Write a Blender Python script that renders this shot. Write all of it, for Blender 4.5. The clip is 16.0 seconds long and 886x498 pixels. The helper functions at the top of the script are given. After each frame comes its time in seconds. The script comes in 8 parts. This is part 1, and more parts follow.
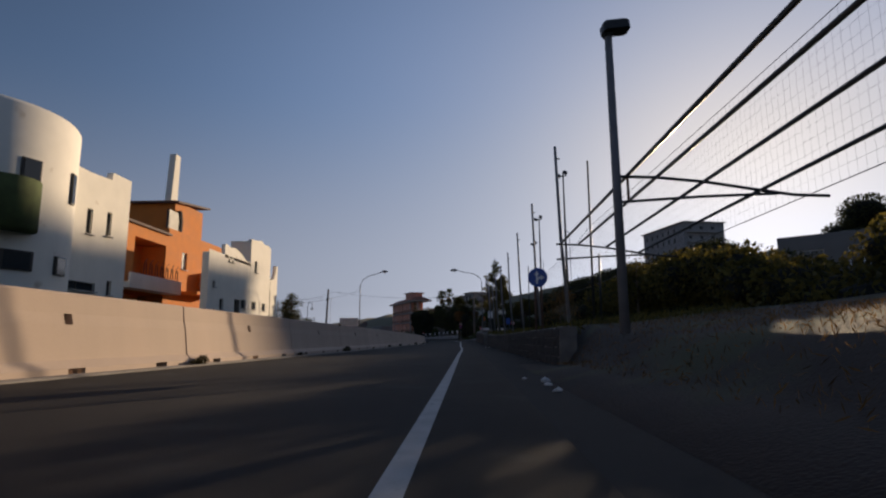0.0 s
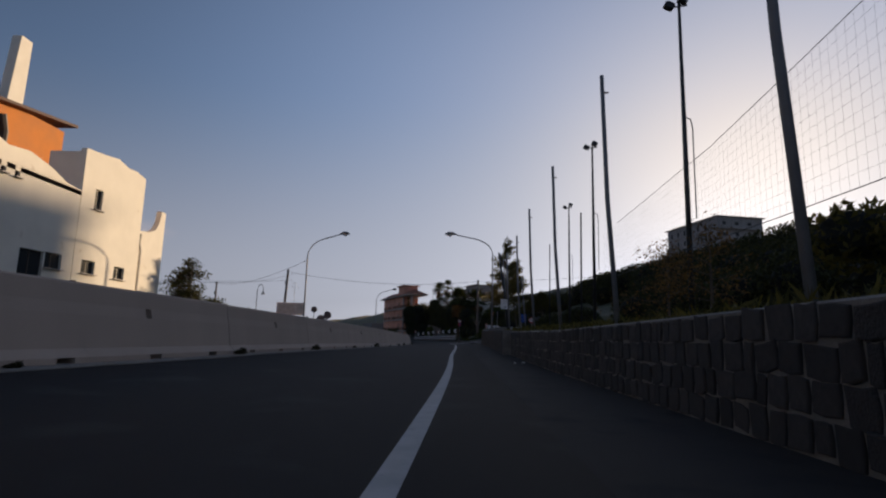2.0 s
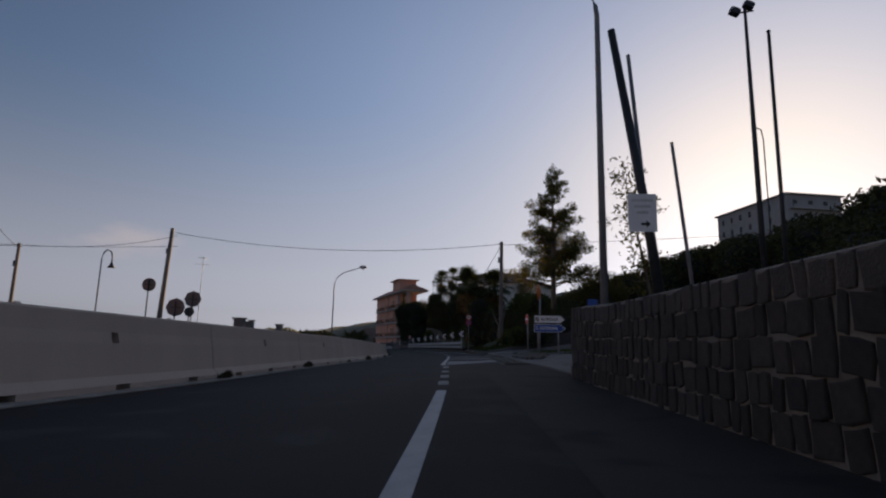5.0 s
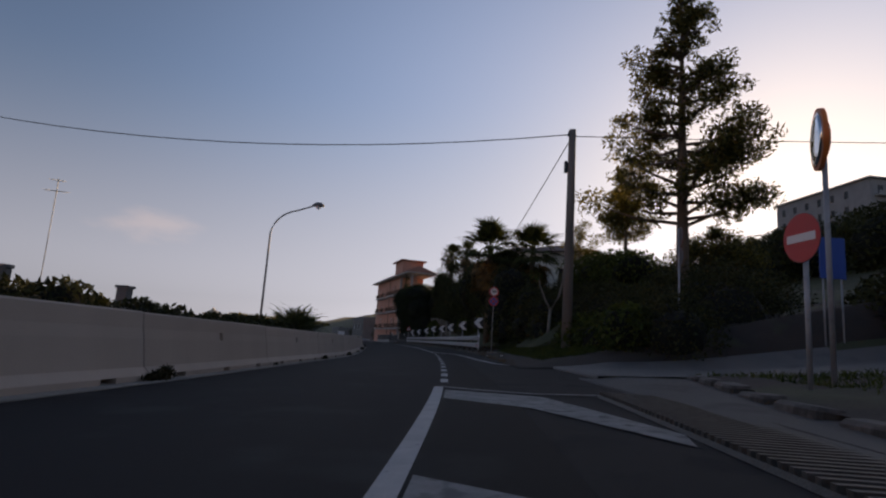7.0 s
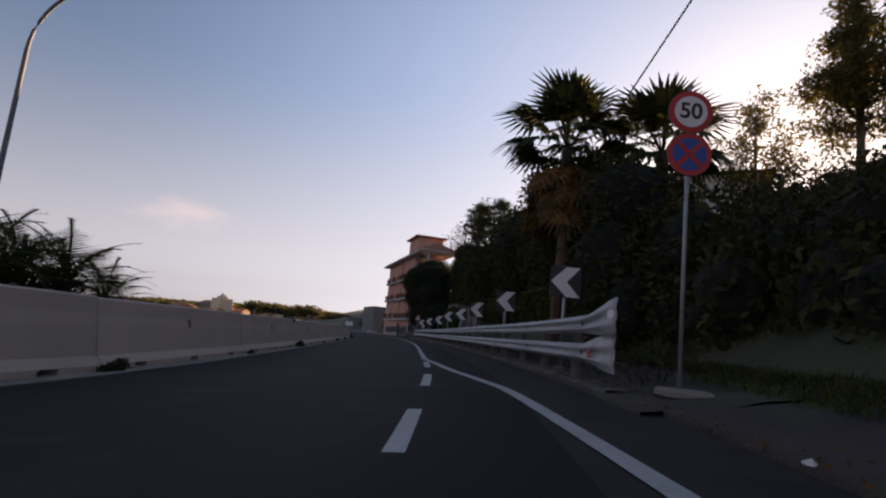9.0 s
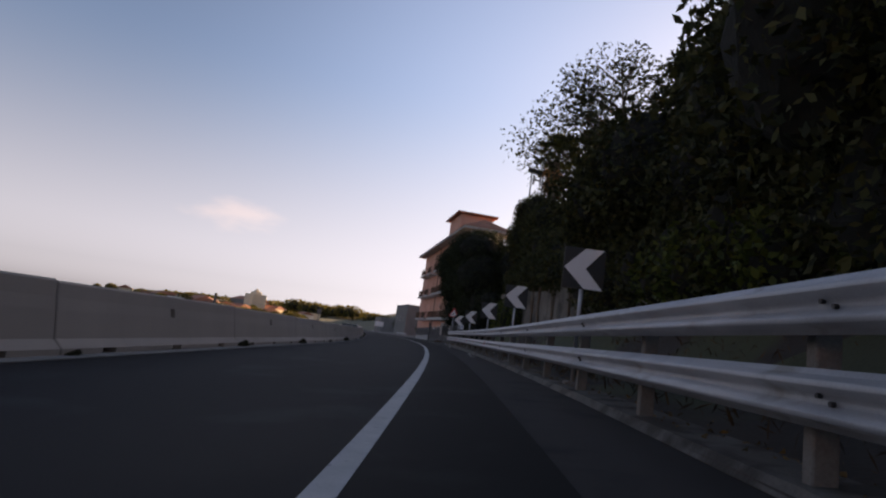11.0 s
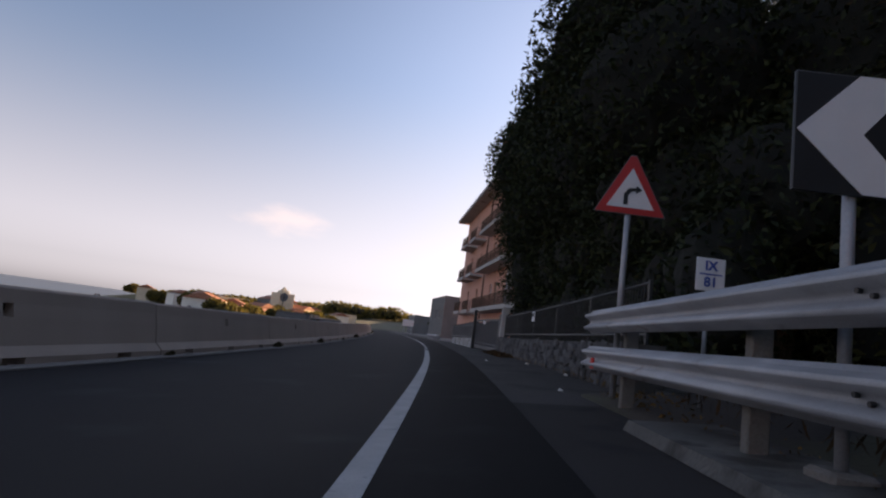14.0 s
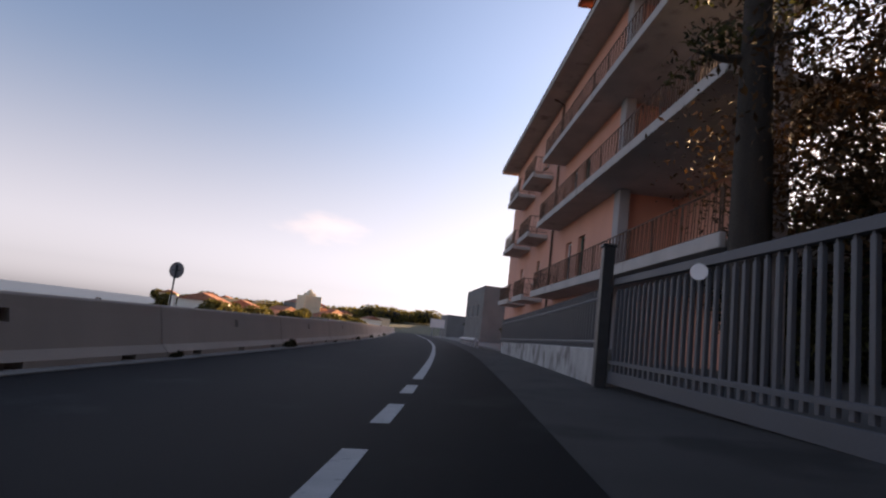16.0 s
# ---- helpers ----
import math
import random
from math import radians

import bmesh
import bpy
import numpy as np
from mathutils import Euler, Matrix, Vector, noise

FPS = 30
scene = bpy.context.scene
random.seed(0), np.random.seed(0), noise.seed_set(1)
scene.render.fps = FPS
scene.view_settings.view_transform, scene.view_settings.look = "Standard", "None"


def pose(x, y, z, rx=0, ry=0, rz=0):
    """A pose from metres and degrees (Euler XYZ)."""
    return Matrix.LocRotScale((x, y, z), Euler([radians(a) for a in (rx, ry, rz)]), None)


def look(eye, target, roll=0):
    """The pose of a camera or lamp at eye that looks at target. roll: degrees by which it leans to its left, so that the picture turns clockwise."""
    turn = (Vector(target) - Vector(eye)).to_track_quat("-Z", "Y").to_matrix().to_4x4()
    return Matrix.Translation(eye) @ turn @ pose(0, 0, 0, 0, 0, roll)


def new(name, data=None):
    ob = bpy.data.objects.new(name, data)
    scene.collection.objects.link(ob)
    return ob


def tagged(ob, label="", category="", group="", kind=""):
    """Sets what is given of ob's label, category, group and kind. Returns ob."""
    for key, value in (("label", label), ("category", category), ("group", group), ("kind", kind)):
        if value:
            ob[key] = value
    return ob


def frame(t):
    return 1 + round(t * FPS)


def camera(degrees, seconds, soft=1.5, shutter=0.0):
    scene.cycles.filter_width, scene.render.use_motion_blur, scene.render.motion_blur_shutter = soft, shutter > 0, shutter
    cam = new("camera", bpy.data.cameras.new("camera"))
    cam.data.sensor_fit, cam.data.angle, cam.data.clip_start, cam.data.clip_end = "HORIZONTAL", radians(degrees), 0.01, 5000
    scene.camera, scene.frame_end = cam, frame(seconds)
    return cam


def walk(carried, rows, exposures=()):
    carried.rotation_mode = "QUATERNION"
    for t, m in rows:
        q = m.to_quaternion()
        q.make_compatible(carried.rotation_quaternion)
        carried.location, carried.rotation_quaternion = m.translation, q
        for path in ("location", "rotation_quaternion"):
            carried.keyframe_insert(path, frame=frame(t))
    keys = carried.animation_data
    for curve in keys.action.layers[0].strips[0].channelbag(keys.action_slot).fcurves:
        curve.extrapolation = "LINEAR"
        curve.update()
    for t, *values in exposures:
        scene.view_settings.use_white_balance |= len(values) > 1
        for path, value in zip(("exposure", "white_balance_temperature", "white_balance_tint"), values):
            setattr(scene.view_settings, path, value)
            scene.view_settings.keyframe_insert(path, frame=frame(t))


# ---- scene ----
cam = camera(76.45, 16.0, soft=2.2)
# seconds, eye x y z, yaw, pitch, lean to the left (degrees)
ROWS = [
    (0.0, -0.000, 0.000, 0.649, 0.70, 9.01, -0.47),
    (0.5, 0.220, 6.888, 0.646, 0.63, 8.82, 0.46),
    (1.0, 0.421, 13.717, 0.631, 0.53, 8.93, 0.10),
    (1.5, 0.620, 20.406, 0.595, 0.88, 9.04, 0.61),
    (2.0, 0.778, 26.884, 0.559, 1.03, 9.10, 1.49),
    (2.5, 0.987, 33.170, 0.538, 1.15, 9.22, 2.26),
    (3.0, 0.985, 39.336, 0.535, 2.19, 9.29, 2.58),
    (3.5, 1.045, 45.493, 0.560, 2.37, 9.59, 1.57),
    (4.0, 1.170, 51.667, 0.602, 2.42, 9.80, 1.00),
    (4.5, 1.303, 57.852, 0.649, 2.25, 9.89, 0.87),
    (5.0, 1.393, 64.043, 0.696, 2.00, 9.81, 1.28),
    (5.5, 1.393, 70.237, 0.734, 1.67, 9.41, 2.53),
    (6.0, 1.227, 76.414, 0.761, 2.52, 9.35, 3.50),
    (6.5, 1.141, 82.484, 0.772, 3.27, 9.41, 4.05),
    (7.0, 1.149, 88.376, 0.768, 3.57, 9.29, 3.76),
    (7.5, 1.091, 94.124, 0.733, 4.56, 9.23, 4.13),
    (8.0, 0.803, 99.804, 0.723, 4.73, 8.99, 4.18),
    (8.5, 0.466, 105.363, 0.705, 5.16, 8.80, 5.32),
    (9.0, 0.170, 110.870, 0.708, 6.13, 8.66, 5.84),
    (9.5, -0.054, 116.351, 0.705, 7.02, 8.52, 6.49),
    (10.0, -0.614, 121.830, 0.697, 8.26, 8.47, 7.18),
    (10.5, -1.376, 127.308, 0.689, 9.62, 8.51, 7.72),
    (11.0, -2.251, 132.787, 0.680, 10.83, 8.63, 7.89),
    (11.5, -3.127, 138.268, 0.670, 11.42, 8.87, 7.30),
    (12.0, -4.060, 143.749, 0.662, 12.43, 9.04, 7.52),
    (12.5, -5.060, 149.197, 0.630, 13.08, 8.90, 7.76),
    (13.0, -6.152, 154.606, 0.604, 14.03, 8.77, 8.14),
    (13.5, -7.231, 160.006, 0.570, 14.52, 8.67, 7.43),
    (14.0, -8.525, 165.373, 0.562, 15.48, 8.29, 7.69),
    (14.5, -9.664, 170.719, 0.531, 16.56, 8.06, 7.84),
    (15.0, -11.022, 176.021, 0.500, 17.88, 8.03, 8.04),
    (15.5, -12.494, 181.284, 0.477, 19.08, 8.17, 7.80),
    (16.0, -13.988, 186.508, 0.431, 19.33, 8.17, 6.84),
]
# seconds, stops, kelvin, tint: the film camera opens up and warms as the sun leaves the view
EXPOSURES = [(0.0, 0.62, 6500, 13), (1.0, 0.8, 6800, 14), (3.0, 0.8, 6900, 14), (5.5, 1.03, 7200, 16), (7.0, 1.22, 7500, 18), (8.5, 1.62, 7900, 20), (12.5, 2.06, 8100, 21), (16.0, 2.32, 8100, 21)]


def heading(yaw, pitch):
    a, b = radians(yaw), radians(pitch)
    return Vector((-math.sin(a) * math.cos(b), math.cos(a) * math.cos(b), math.sin(b)))


walk(cam, [(t, look((x, y, z), Vector((x, y, z)) + 10 * heading(yaw, pitch), lean)) for t, x, y, z, yaw, pitch, lean in ROWS], EXPOSURES)

# ---- light ----
SUN_AZ, SUN_EL = 29.2, 9.8          # degrees from +y towards +x, and above the horizon
world = bpy.data.worlds.new("sky")
scene.world = world
world.use_nodes = True
wn, wl = world.node_tree.nodes, world.node_tree.links
sky = wn.new("ShaderNodeTexSky")
sky.sky_type, sky.sun_disc = "NISHITA", False
sky.sun_elevation, sky.sun_rotation = radians(SUN_EL), radians(SUN_AZ)
sky.altitude, sky.air_density, sky.dust_density, sky.ozone_density = 30, 0.6, 0.7, 1.4
wn["Background"].inputs["Strength"].default_value = 0.065
# haze: the sky's colour pales towards the horizon and deepens overhead
wtc = wn.new("ShaderNodeTexCoord")
wsep = wn.new("ShaderNodeSeparateXYZ")
wl.new(wtc.outputs["Generated"], wsep.inputs["Vector"])
wsat = wn.new("ShaderNodeMapRange")
wsat.interpolation_type = "SMOOTHSTEP"
wsat.inputs["From Min"].default_value, wsat.inputs["From Max"].default_value = 0.0, 0.42
wsat.inputs["To Min"].default_value, wsat.inputs["To Max"].default_value = 0.1, 1.0
wl.new(wsep.outputs["Z"], wsat.inputs["Value"])
wval = wn.new("ShaderNodeMapRange")
wval.interpolation_type = "SMOOTHSTEP"
wval.inputs["From Min"].default_value, wval.inputs["From Max"].default_value = 0.0, 0.55
wval.inputs["To Min"].default_value, wval.inputs["To Max"].default_value = 0.66, 1.38
wl.new(wsep.outputs["Z"], wval.inputs["Value"])
whs = wn.new("ShaderNodeHueSaturation")
wl.new(wval.outputs["Result"], whs.inputs["Value"])
wl.new(wsat.outputs["Result"], whs.inputs["Saturation"])
# dust over the sea turns the low sky from yellow to a pale mauve
wlow = wn.new("ShaderNodeMapRange")
wlow.interpolation_type = "SMOOTHSTEP"
wlow.inputs["From Min"].default_value, wlow.inputs["From Max"].default_value = 0.38, 0.0
wl.new(wsep.outputs["Z"], wlow.inputs["Value"])
wtint = wn.new("ShaderNodeMixRGB")
wtint.blend_type = "MULTIPLY"
wtint.inputs["Color2"].default_value = (0.9, 0.985, 1.2, 1)
wl.new(wlow.outputs["Result"], wtint.inputs["Fac"])
wl.new(whs.outputs["Color"], wtint.inputs["Color1"])
wl.new(sky.outputs["Color"], whs.inputs["Color"])
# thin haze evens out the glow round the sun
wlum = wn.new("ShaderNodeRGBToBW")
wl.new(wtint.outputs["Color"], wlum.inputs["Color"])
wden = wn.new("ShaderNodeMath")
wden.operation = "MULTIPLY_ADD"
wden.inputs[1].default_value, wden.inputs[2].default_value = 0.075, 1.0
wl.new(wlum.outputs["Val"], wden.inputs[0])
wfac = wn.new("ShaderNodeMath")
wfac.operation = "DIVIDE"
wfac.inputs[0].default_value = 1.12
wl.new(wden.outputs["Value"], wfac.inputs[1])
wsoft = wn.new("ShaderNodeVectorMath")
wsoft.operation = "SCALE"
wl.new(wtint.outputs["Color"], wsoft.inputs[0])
# the clear sky deepens well away from the sun
wdot = wn.new("ShaderNodeVectorMath")
wdot.operation = "DOT_PRODUCT"
wdot.inputs[1].default_value = (math.sin(radians(SUN_AZ)) * math.cos(radians(SUN_EL)), math.cos(radians(SUN_AZ)) * math.cos(radians(SUN_EL)), math.sin(radians(SUN_EL)))
wl.new(wtc.outputs["Generated"], wdot.inputs[0])
waway = wn.new("ShaderNodeMapRange")
waway.interpolation_type = "SMOOTHSTEP"
waway.inputs["From Min"].default_value, waway.inputs["From Max"].default_value = 0.3, 0.85
waway.inputs["To Min"].default_value, waway.inputs["To Max"].default_value = 0.66, 1.06
wl.new(wdot.outputs["Value"], waway.inputs["Value"])
whigh = wn.new("ShaderNodeMapRange")
whigh.inputs["From Min"].default_value, whigh.inputs["From Max"].default_value = 0.1, 0.5
wl.new(wsep.outputs["Z"], whigh.inputs["Value"])
wdeep = wn.new("ShaderNodeMix")
wdeep.inputs["A"].default_value = 1.0
wl.new(whigh.outputs["Result"], wdeep.inputs["Factor"])
wl.new(waway.outputs["Result"], wdeep.inputs["B"])
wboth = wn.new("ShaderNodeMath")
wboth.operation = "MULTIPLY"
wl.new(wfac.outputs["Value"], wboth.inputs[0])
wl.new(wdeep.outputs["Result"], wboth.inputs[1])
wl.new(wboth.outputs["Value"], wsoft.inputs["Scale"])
# one small pinkish cloud low over the sea
CLOUD_AZ, CLOUD_EL = radians(-31.3), radians(8.75)
cloud_dir = Vector((math.sin(CLOUD_AZ) * math.cos(CLOUD_EL), math.cos(CLOUD_AZ) * math.cos(CLOUD_EL), math.sin(CLOUD_EL)))
side = Vector((math.cos(CLOUD_AZ), -math.sin(CLOUD_AZ), 0))
rise_dir = side.cross(cloud_dir)


def along_axis(axis, scale):
    d = wn.new("ShaderNodeVectorMath")
    d.operation = "DOT_PRODUCT"
    d.inputs[1].default_value = axis * scale
    wl.new(wtc.outputs["Generated"], d.inputs[0])
    return d.outputs["Value"]


cxyz = wn.new("ShaderNodeCombineXYZ")
wl.new(along_axis(side, 1 / 0.085), cxyz.inputs[0])
wl.new(along_axis(rise_dir, 1 / 0.030), cxyz.inputs[1])
wl.new(along_axis(-cloud_dir, 6.0), cxyz.inputs[2])
shift = wn.new("ShaderNodeVectorMath")
shift.operation = "ADD"
shift.inputs[1].default_value = (0, 0, 6.0)
wl.new(cxyz.outputs["Vector"], shift.inputs[0])
wob = wn.new("ShaderNodeTexNoise")
wob.inputs["Scale"].default_value, wob.inputs["Detail"].default_value = 1.3, 5
wl.new(shift.outputs["Vector"], wob.inputs["Vector"])
wlen = wn.new("ShaderNodeVectorMath")
wlen.operation = "LENGTH"
wl.new(shift.outputs["Vector"], wlen.inputs[0])
wsum = wn.new("ShaderNodeMath")
wsum.operation = "MULTIPLY_ADD"
wsum.inputs[1].default_value = 1.6
wl.new(wob.outputs["Fac"], wsum.inputs[0])
wl.new(wlen.outputs["Value"], wsum.inputs[2])
cramp = wn.new("ShaderNodeMapRange")
cramp.interpolation_type = "SMOOTHSTEP"
cramp.inputs["From Min"].default_value, cramp.inputs["From Max"].default_value = 1.9, 0.8
cramp.inputs["To Min"].default_value, cramp.inputs["To Max"].default_value = 0.0, 0.16
wl.new(wsum.outputs["Value"], cramp.inputs["Value"])
cmix = wn.new("ShaderNodeMixRGB")
cmix.inputs["Color2"].default_value = (7.0, 5.4, 4.6, 1)
wl.new(cramp.outputs["Result"], cmix.inputs["Fac"])
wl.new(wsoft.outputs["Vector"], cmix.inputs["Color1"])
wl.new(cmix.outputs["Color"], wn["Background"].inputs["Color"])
sun_data = bpy.data.lights.new("sun", "SUN")
sun_data.energy, sun_data.angle, sun_data.color = 3.5, radians(0.6), (1.0, 0.77, 0.5)
sun = new("sun", sun_data)
az, el = radians(SUN_AZ), radians(SUN_EL)
TO_SUN = Vector((math.sin(az) * math.cos(el), math.cos(az) * math.cos(el), math.sin(el)))
sun.matrix_world = look(tuple(TO_SUN * 300), (0, 0, 0))

# ---- materials ----
MATS = {}


def mat(name, colour, rough=0.8, var=0.25, scale=3.0, fine=40.0, bump=0.15, metal=0.0, spots=None, alpha=None, rand=0.0, streak=0.0, gloss=0.5):
    """A painted, mineral or metal surface: base colour varied at two scales, with fine relief."""
    if name in MATS:
        return MATS[name]
    m = bpy.data.materials.new(name)
    m.use_nodes = True
    n, l = m.node_tree.nodes, m.node_tree.links
    b = n["Principled BSDF"]
    tc = n.new("ShaderNodeTexCoord")
    big, small = n.new("ShaderNodeTexNoise"), n.new("ShaderNodeTexNoise")
    big.inputs["Scale"].default_value, big.inputs["Detail"].default_value = scale, 5
    small.inputs["Scale"].default_value, small.inputs["Detail"].default_value = fine, 3
    src = tc.outputs["Object"]
    if streak:
        mp = n.new("ShaderNodeMapping")
        mp.inputs["Scale"].default_value = (1, 1, streak)
        l.new(src, mp.inputs["Vector"])
        l.new(mp.outputs["Vector"], big.inputs["Vector"])
    else:
        l.new(src, big.inputs["Vector"])
    l.new(src, small.inputs["Vector"])
    ramp = n.new("ShaderNodeValToRGB")
    c = Vector(colour)
    lo, hi = c * (1 - var), c * (1 + var)
    ramp.color_ramp.elements[0].color, ramp.color_ramp.elements[0].position = (*lo, 1), 0.3
    ramp.color_ramp.elements[1].color, ramp.color_ramp.elements[1].position = (*[min(1, v) for v in hi], 1), 0.7
    l.new(big.outputs["Fac"], ramp.inputs["Fac"])
    mix = n.new("ShaderNodeMixRGB")
    mix.blend_type = "OVERLAY"
    mix.inputs["Fac"].default_value = min(0.6, var * 1.2)
    l.new(ramp.outputs["Color"], mix.inputs["Color1"])
    l.new(small.outputs["Fac"], mix.inputs["Color2"])
    out = mix.outputs["Color"]
    if spots:
        sp = n.new("ShaderNodeTexNoise")
        sp.inputs["Scale"].default_value, sp.inputs["Detail"].default_value = spots[1], 6
        l.new(mp.outputs["Vector"] if streak else src, sp.inputs["Vector"])
        sr = n.new("ShaderNodeValToRGB")
        sr.color_ramp.elements[0].position, sr.color_ramp.elements[1].position = spots[2], spots[2] + 0.12
        l.new(sp.outputs["Fac"], sr.inputs["Fac"])
        mx = n.new("ShaderNodeMixRGB")
        mx.inputs["Color2"].default_value = (*spots[0], 1)
        l.new(sr.outputs["Color"], mx.inputs["Fac"])
        l.new(out, mx.inputs["Color1"])
        out = mx.outputs["Color"]
    if rand:
        oi = n.new("ShaderNodeObjectInfo")
        hs = n.new("ShaderNodeHueSaturation")
        mr = n.new("ShaderNodeMapRange")
        mr.inputs["To Min"].default_value, mr.inputs["To Max"].default_value = 1 - rand, 1 + rand
        l.new(oi.outputs["Random"], mr.inputs["Value"])
        l.new(mr.outputs["Result"], hs.inputs["Value"])
        l.new(out, hs.inputs["Color"])
        out = hs.outputs["Color"]
    l.new(out, b.inputs["Base Color"])
    b.inputs["Metallic"].default_value = metal
    b.inputs["Specular IOR Level"].default_value = gloss
    rr = n.new("ShaderNodeMapRange")
    rr.inputs["To Min"].default_value, rr.inputs["To Max"].default_value = max(0.05, rough - 0.12), min(1, rough + 0.12)
    l.new(big.outputs["Fac"], rr.inputs["Value"])
    l.new(rr.outputs["Result"], b.inputs["Roughness"])
    if bump:
        bp = n.new("ShaderNodeBump")
        bp.inputs["Strength"].default_value, bp.inputs["Distance"].default_value = bump, 0.02
        l.new(small.outputs["Fac"], bp.inputs["Height"])
        l.new(bp.outputs["Normal"], b.inputs["Normal"])
    MATS[name] = m
    return m


def leaf_mat(name, colour, glow=0.35, var=0.5):
    """Leaves: each island its own shade, some light coming through."""
    if name in MATS:
        return MATS[name]
    m = bpy.data.materials.new(name)
    m.use_nodes = True
    n, l = m.node_tree.nodes, m.node_tree.links
    b = n["Principled BSDF"]
    g = n.new("ShaderNodeNewGeometry")
    ramp = n.new("ShaderNodeValToRGB")
    c = Vector(colour)
    ramp.color_ramp.elements[0].color = (*(c * (1 - var)), 1)
    ramp.color_ramp.elements[1].color = (*(c * (1 + var)), 1)
    e = ramp.color_ramp.elements.new(0.92)
    e.color = (c[0] * 1.9, c[1] * 1.5, c[2] * 0.9, 1)
    l.new(g.outputs["Random Per Island"], ramp.inputs["Fac"])
    l.new(ramp.outputs["Color"], b.inputs["Base Color"])
    b.inputs["Roughness"].default_value = 0.7
    b.inputs["Specular IOR Level"].default_value = 0.25
    tr = n.new("ShaderNodeBsdfTranslucent")
    l.new(ramp.outputs["Color"], tr.inputs["Color"])
    mx = n.new("ShaderNodeMixShader")
    mx.inputs["Fac"].default_value = glow
    l.new(b.outputs["BSDF"], mx.inputs[1])
    l.new(tr.outputs["BSDF"], mx.inputs[2])
    l.new(mx.outputs["Shader"], n["Material Output"].inputs["Surface"])
    MATS[name] = m
    return m


ASPHALT = mat("asphalt", (0.0195, 0.017, 0.018), 0.85, 0.22, 0.35, 220, 0.35, spots=((0.031, 0.03, 0.031), 0.9, 0.56), gloss=0.2)
ASPHALT_OLD = mat("old_asphalt", (0.034, 0.03, 0.029), 0.88, 0.25, 0.6, 160, 0.4, spots=((0.018, 0.018, 0.019), 1.5, 0.55), gloss=0.2)
DUSTY = mat("dusty_asphalt", (0.058, 0.053, 0.05), 0.85, 0.3, 0.5, 140, 0.4, spots=((0.034, 0.031, 0.03), 1.1, 0.54), gloss=0.25)
SIDE_TAR = mat("side_road_asphalt", (0.075, 0.071, 0.068), 0.75, 0.25, 0.5, 120, 0.3, spots=((0.04, 0.038, 0.036), 0.8, 0.55))
SIDE_ROAD = mat("worn_concrete", (0.13, 0.122, 0.115), 0.7, 0.2, 0.5, 120, 0.3, spots=((0.07, 0.07, 0.07), 0.8, 0.58))
PAINT = mat("road_paint", (0.4, 0.39, 0.38), 0.7, 0.15, 4, 90, 0.2, spots=((0.2, 0.2, 0.2), 14, 0.63))
PAINT_WORN = mat("worn_paint", (0.215, 0.21, 0.205), 0.75, 0.25, 4, 90, 0.2, spots=((0.09, 0.09, 0.09), 7, 0.53))
CONCRETE = mat("barrier_concrete", (0.50, 0.39, 0.315), 0.9, 0.07, 0.9, 60, 0.2, spots=((0.38, 0.3, 0.245), 1.3, 0.66), rand=0.05, streak=0.1)
KERB = mat("kerb_concrete", (0.25, 0.225, 0.2), 0.9, 0.2, 2, 60, 0.3)
DIRT = mat("roadside_dirt", (0.034, 0.025, 0.02), 0.95, 0.4, 0.8, 30, 0.8, spots=((0.05, 0.055, 0.025), 0.5, 0.52))
GRASS_GROUND = mat("grass_ground", (0.055, 0.06, 0.025), 0.95, 0.4, 0.3, 20, 0.8, spots=((0.09, 0.07, 0.045), 0.25, 0.55))
STONE = mat("lava_stone", (0.044, 0.038, 0.036), 0.9, 0.3, 4, 50, 0.7, rand=0.35)
STONE_PALE = mat("pale_lava_stone", (0.078, 0.076, 0.078), 0.9, 0.3, 4, 50, 0.7, rand=0.6)
DARK_MORTAR = mat("dark_mortar", (0.06, 0.055, 0.05), 0.95, 0.3, 3, 60, 0.5)
MORTAR = mat("mortar", (0.17, 0.155, 0.14), 0.95, 0.25, 3, 60, 0.5)
GALV = mat("galvanised_steel", (0.351, 0.358, 0.378), 0.6, 0.16, 3, 80, 0.08, metal=0.5, spots=((0.25, 0.24, 0.23), 4, 0.6))
GREY_STEEL = mat("grey_painted_steel", (0.17, 0.17, 0.18), 0.65, 0.15, 3, 60, 0.1)
DARK_STEEL = mat("dark_steel", (0.035, 0.037, 0.04), 0.5, 0.2, 5, 60, 0.1, metal=0.4)
RUST = mat("rusty_steel", (0.11, 0.065, 0.045), 0.8, 0.35, 6, 60, 0.3, metal=0.2)
WHITE_WALL = mat("white_render", (0.78, 0.74, 0.66), 0.9, 0.06, 0.7, 40, 0.2, spots=((0.5, 0.43, 0.34), 0.9, 0.66))
ORANGE_WALL = mat("orange_render", (0.55, 0.19, 0.035), 0.9, 0.1, 0.8, 40, 0.2)
PINK_WALL = mat("salmon_render", (0.62, 0.31, 0.23), 0.9, 0.07, 0.7, 40, 0.15)
GREY_TRIM = mat("grey_trim", (0.34, 0.33, 0.34), 0.85, 0.1, 1, 40, 0.15)
SOFFIT = mat("balcony_concrete", (0.42, 0.39, 0.37), 0.9, 0.12, 1, 40, 0.2, spots=((0.25, 0.22, 0.2), 1.1, 0.6))
GREY_WALL = mat("grey_render", (0.17, 0.165, 0.16), 0.95, 0.15, 0.6, 30, 0.25, spots=((0.17, 0.16, 0.15), 0.5, 0.6))
CREAM_WALL = mat("cream_render", (0.62, 0.52, 0.38), 0.9, 0.1, 0.6, 30, 0.2)
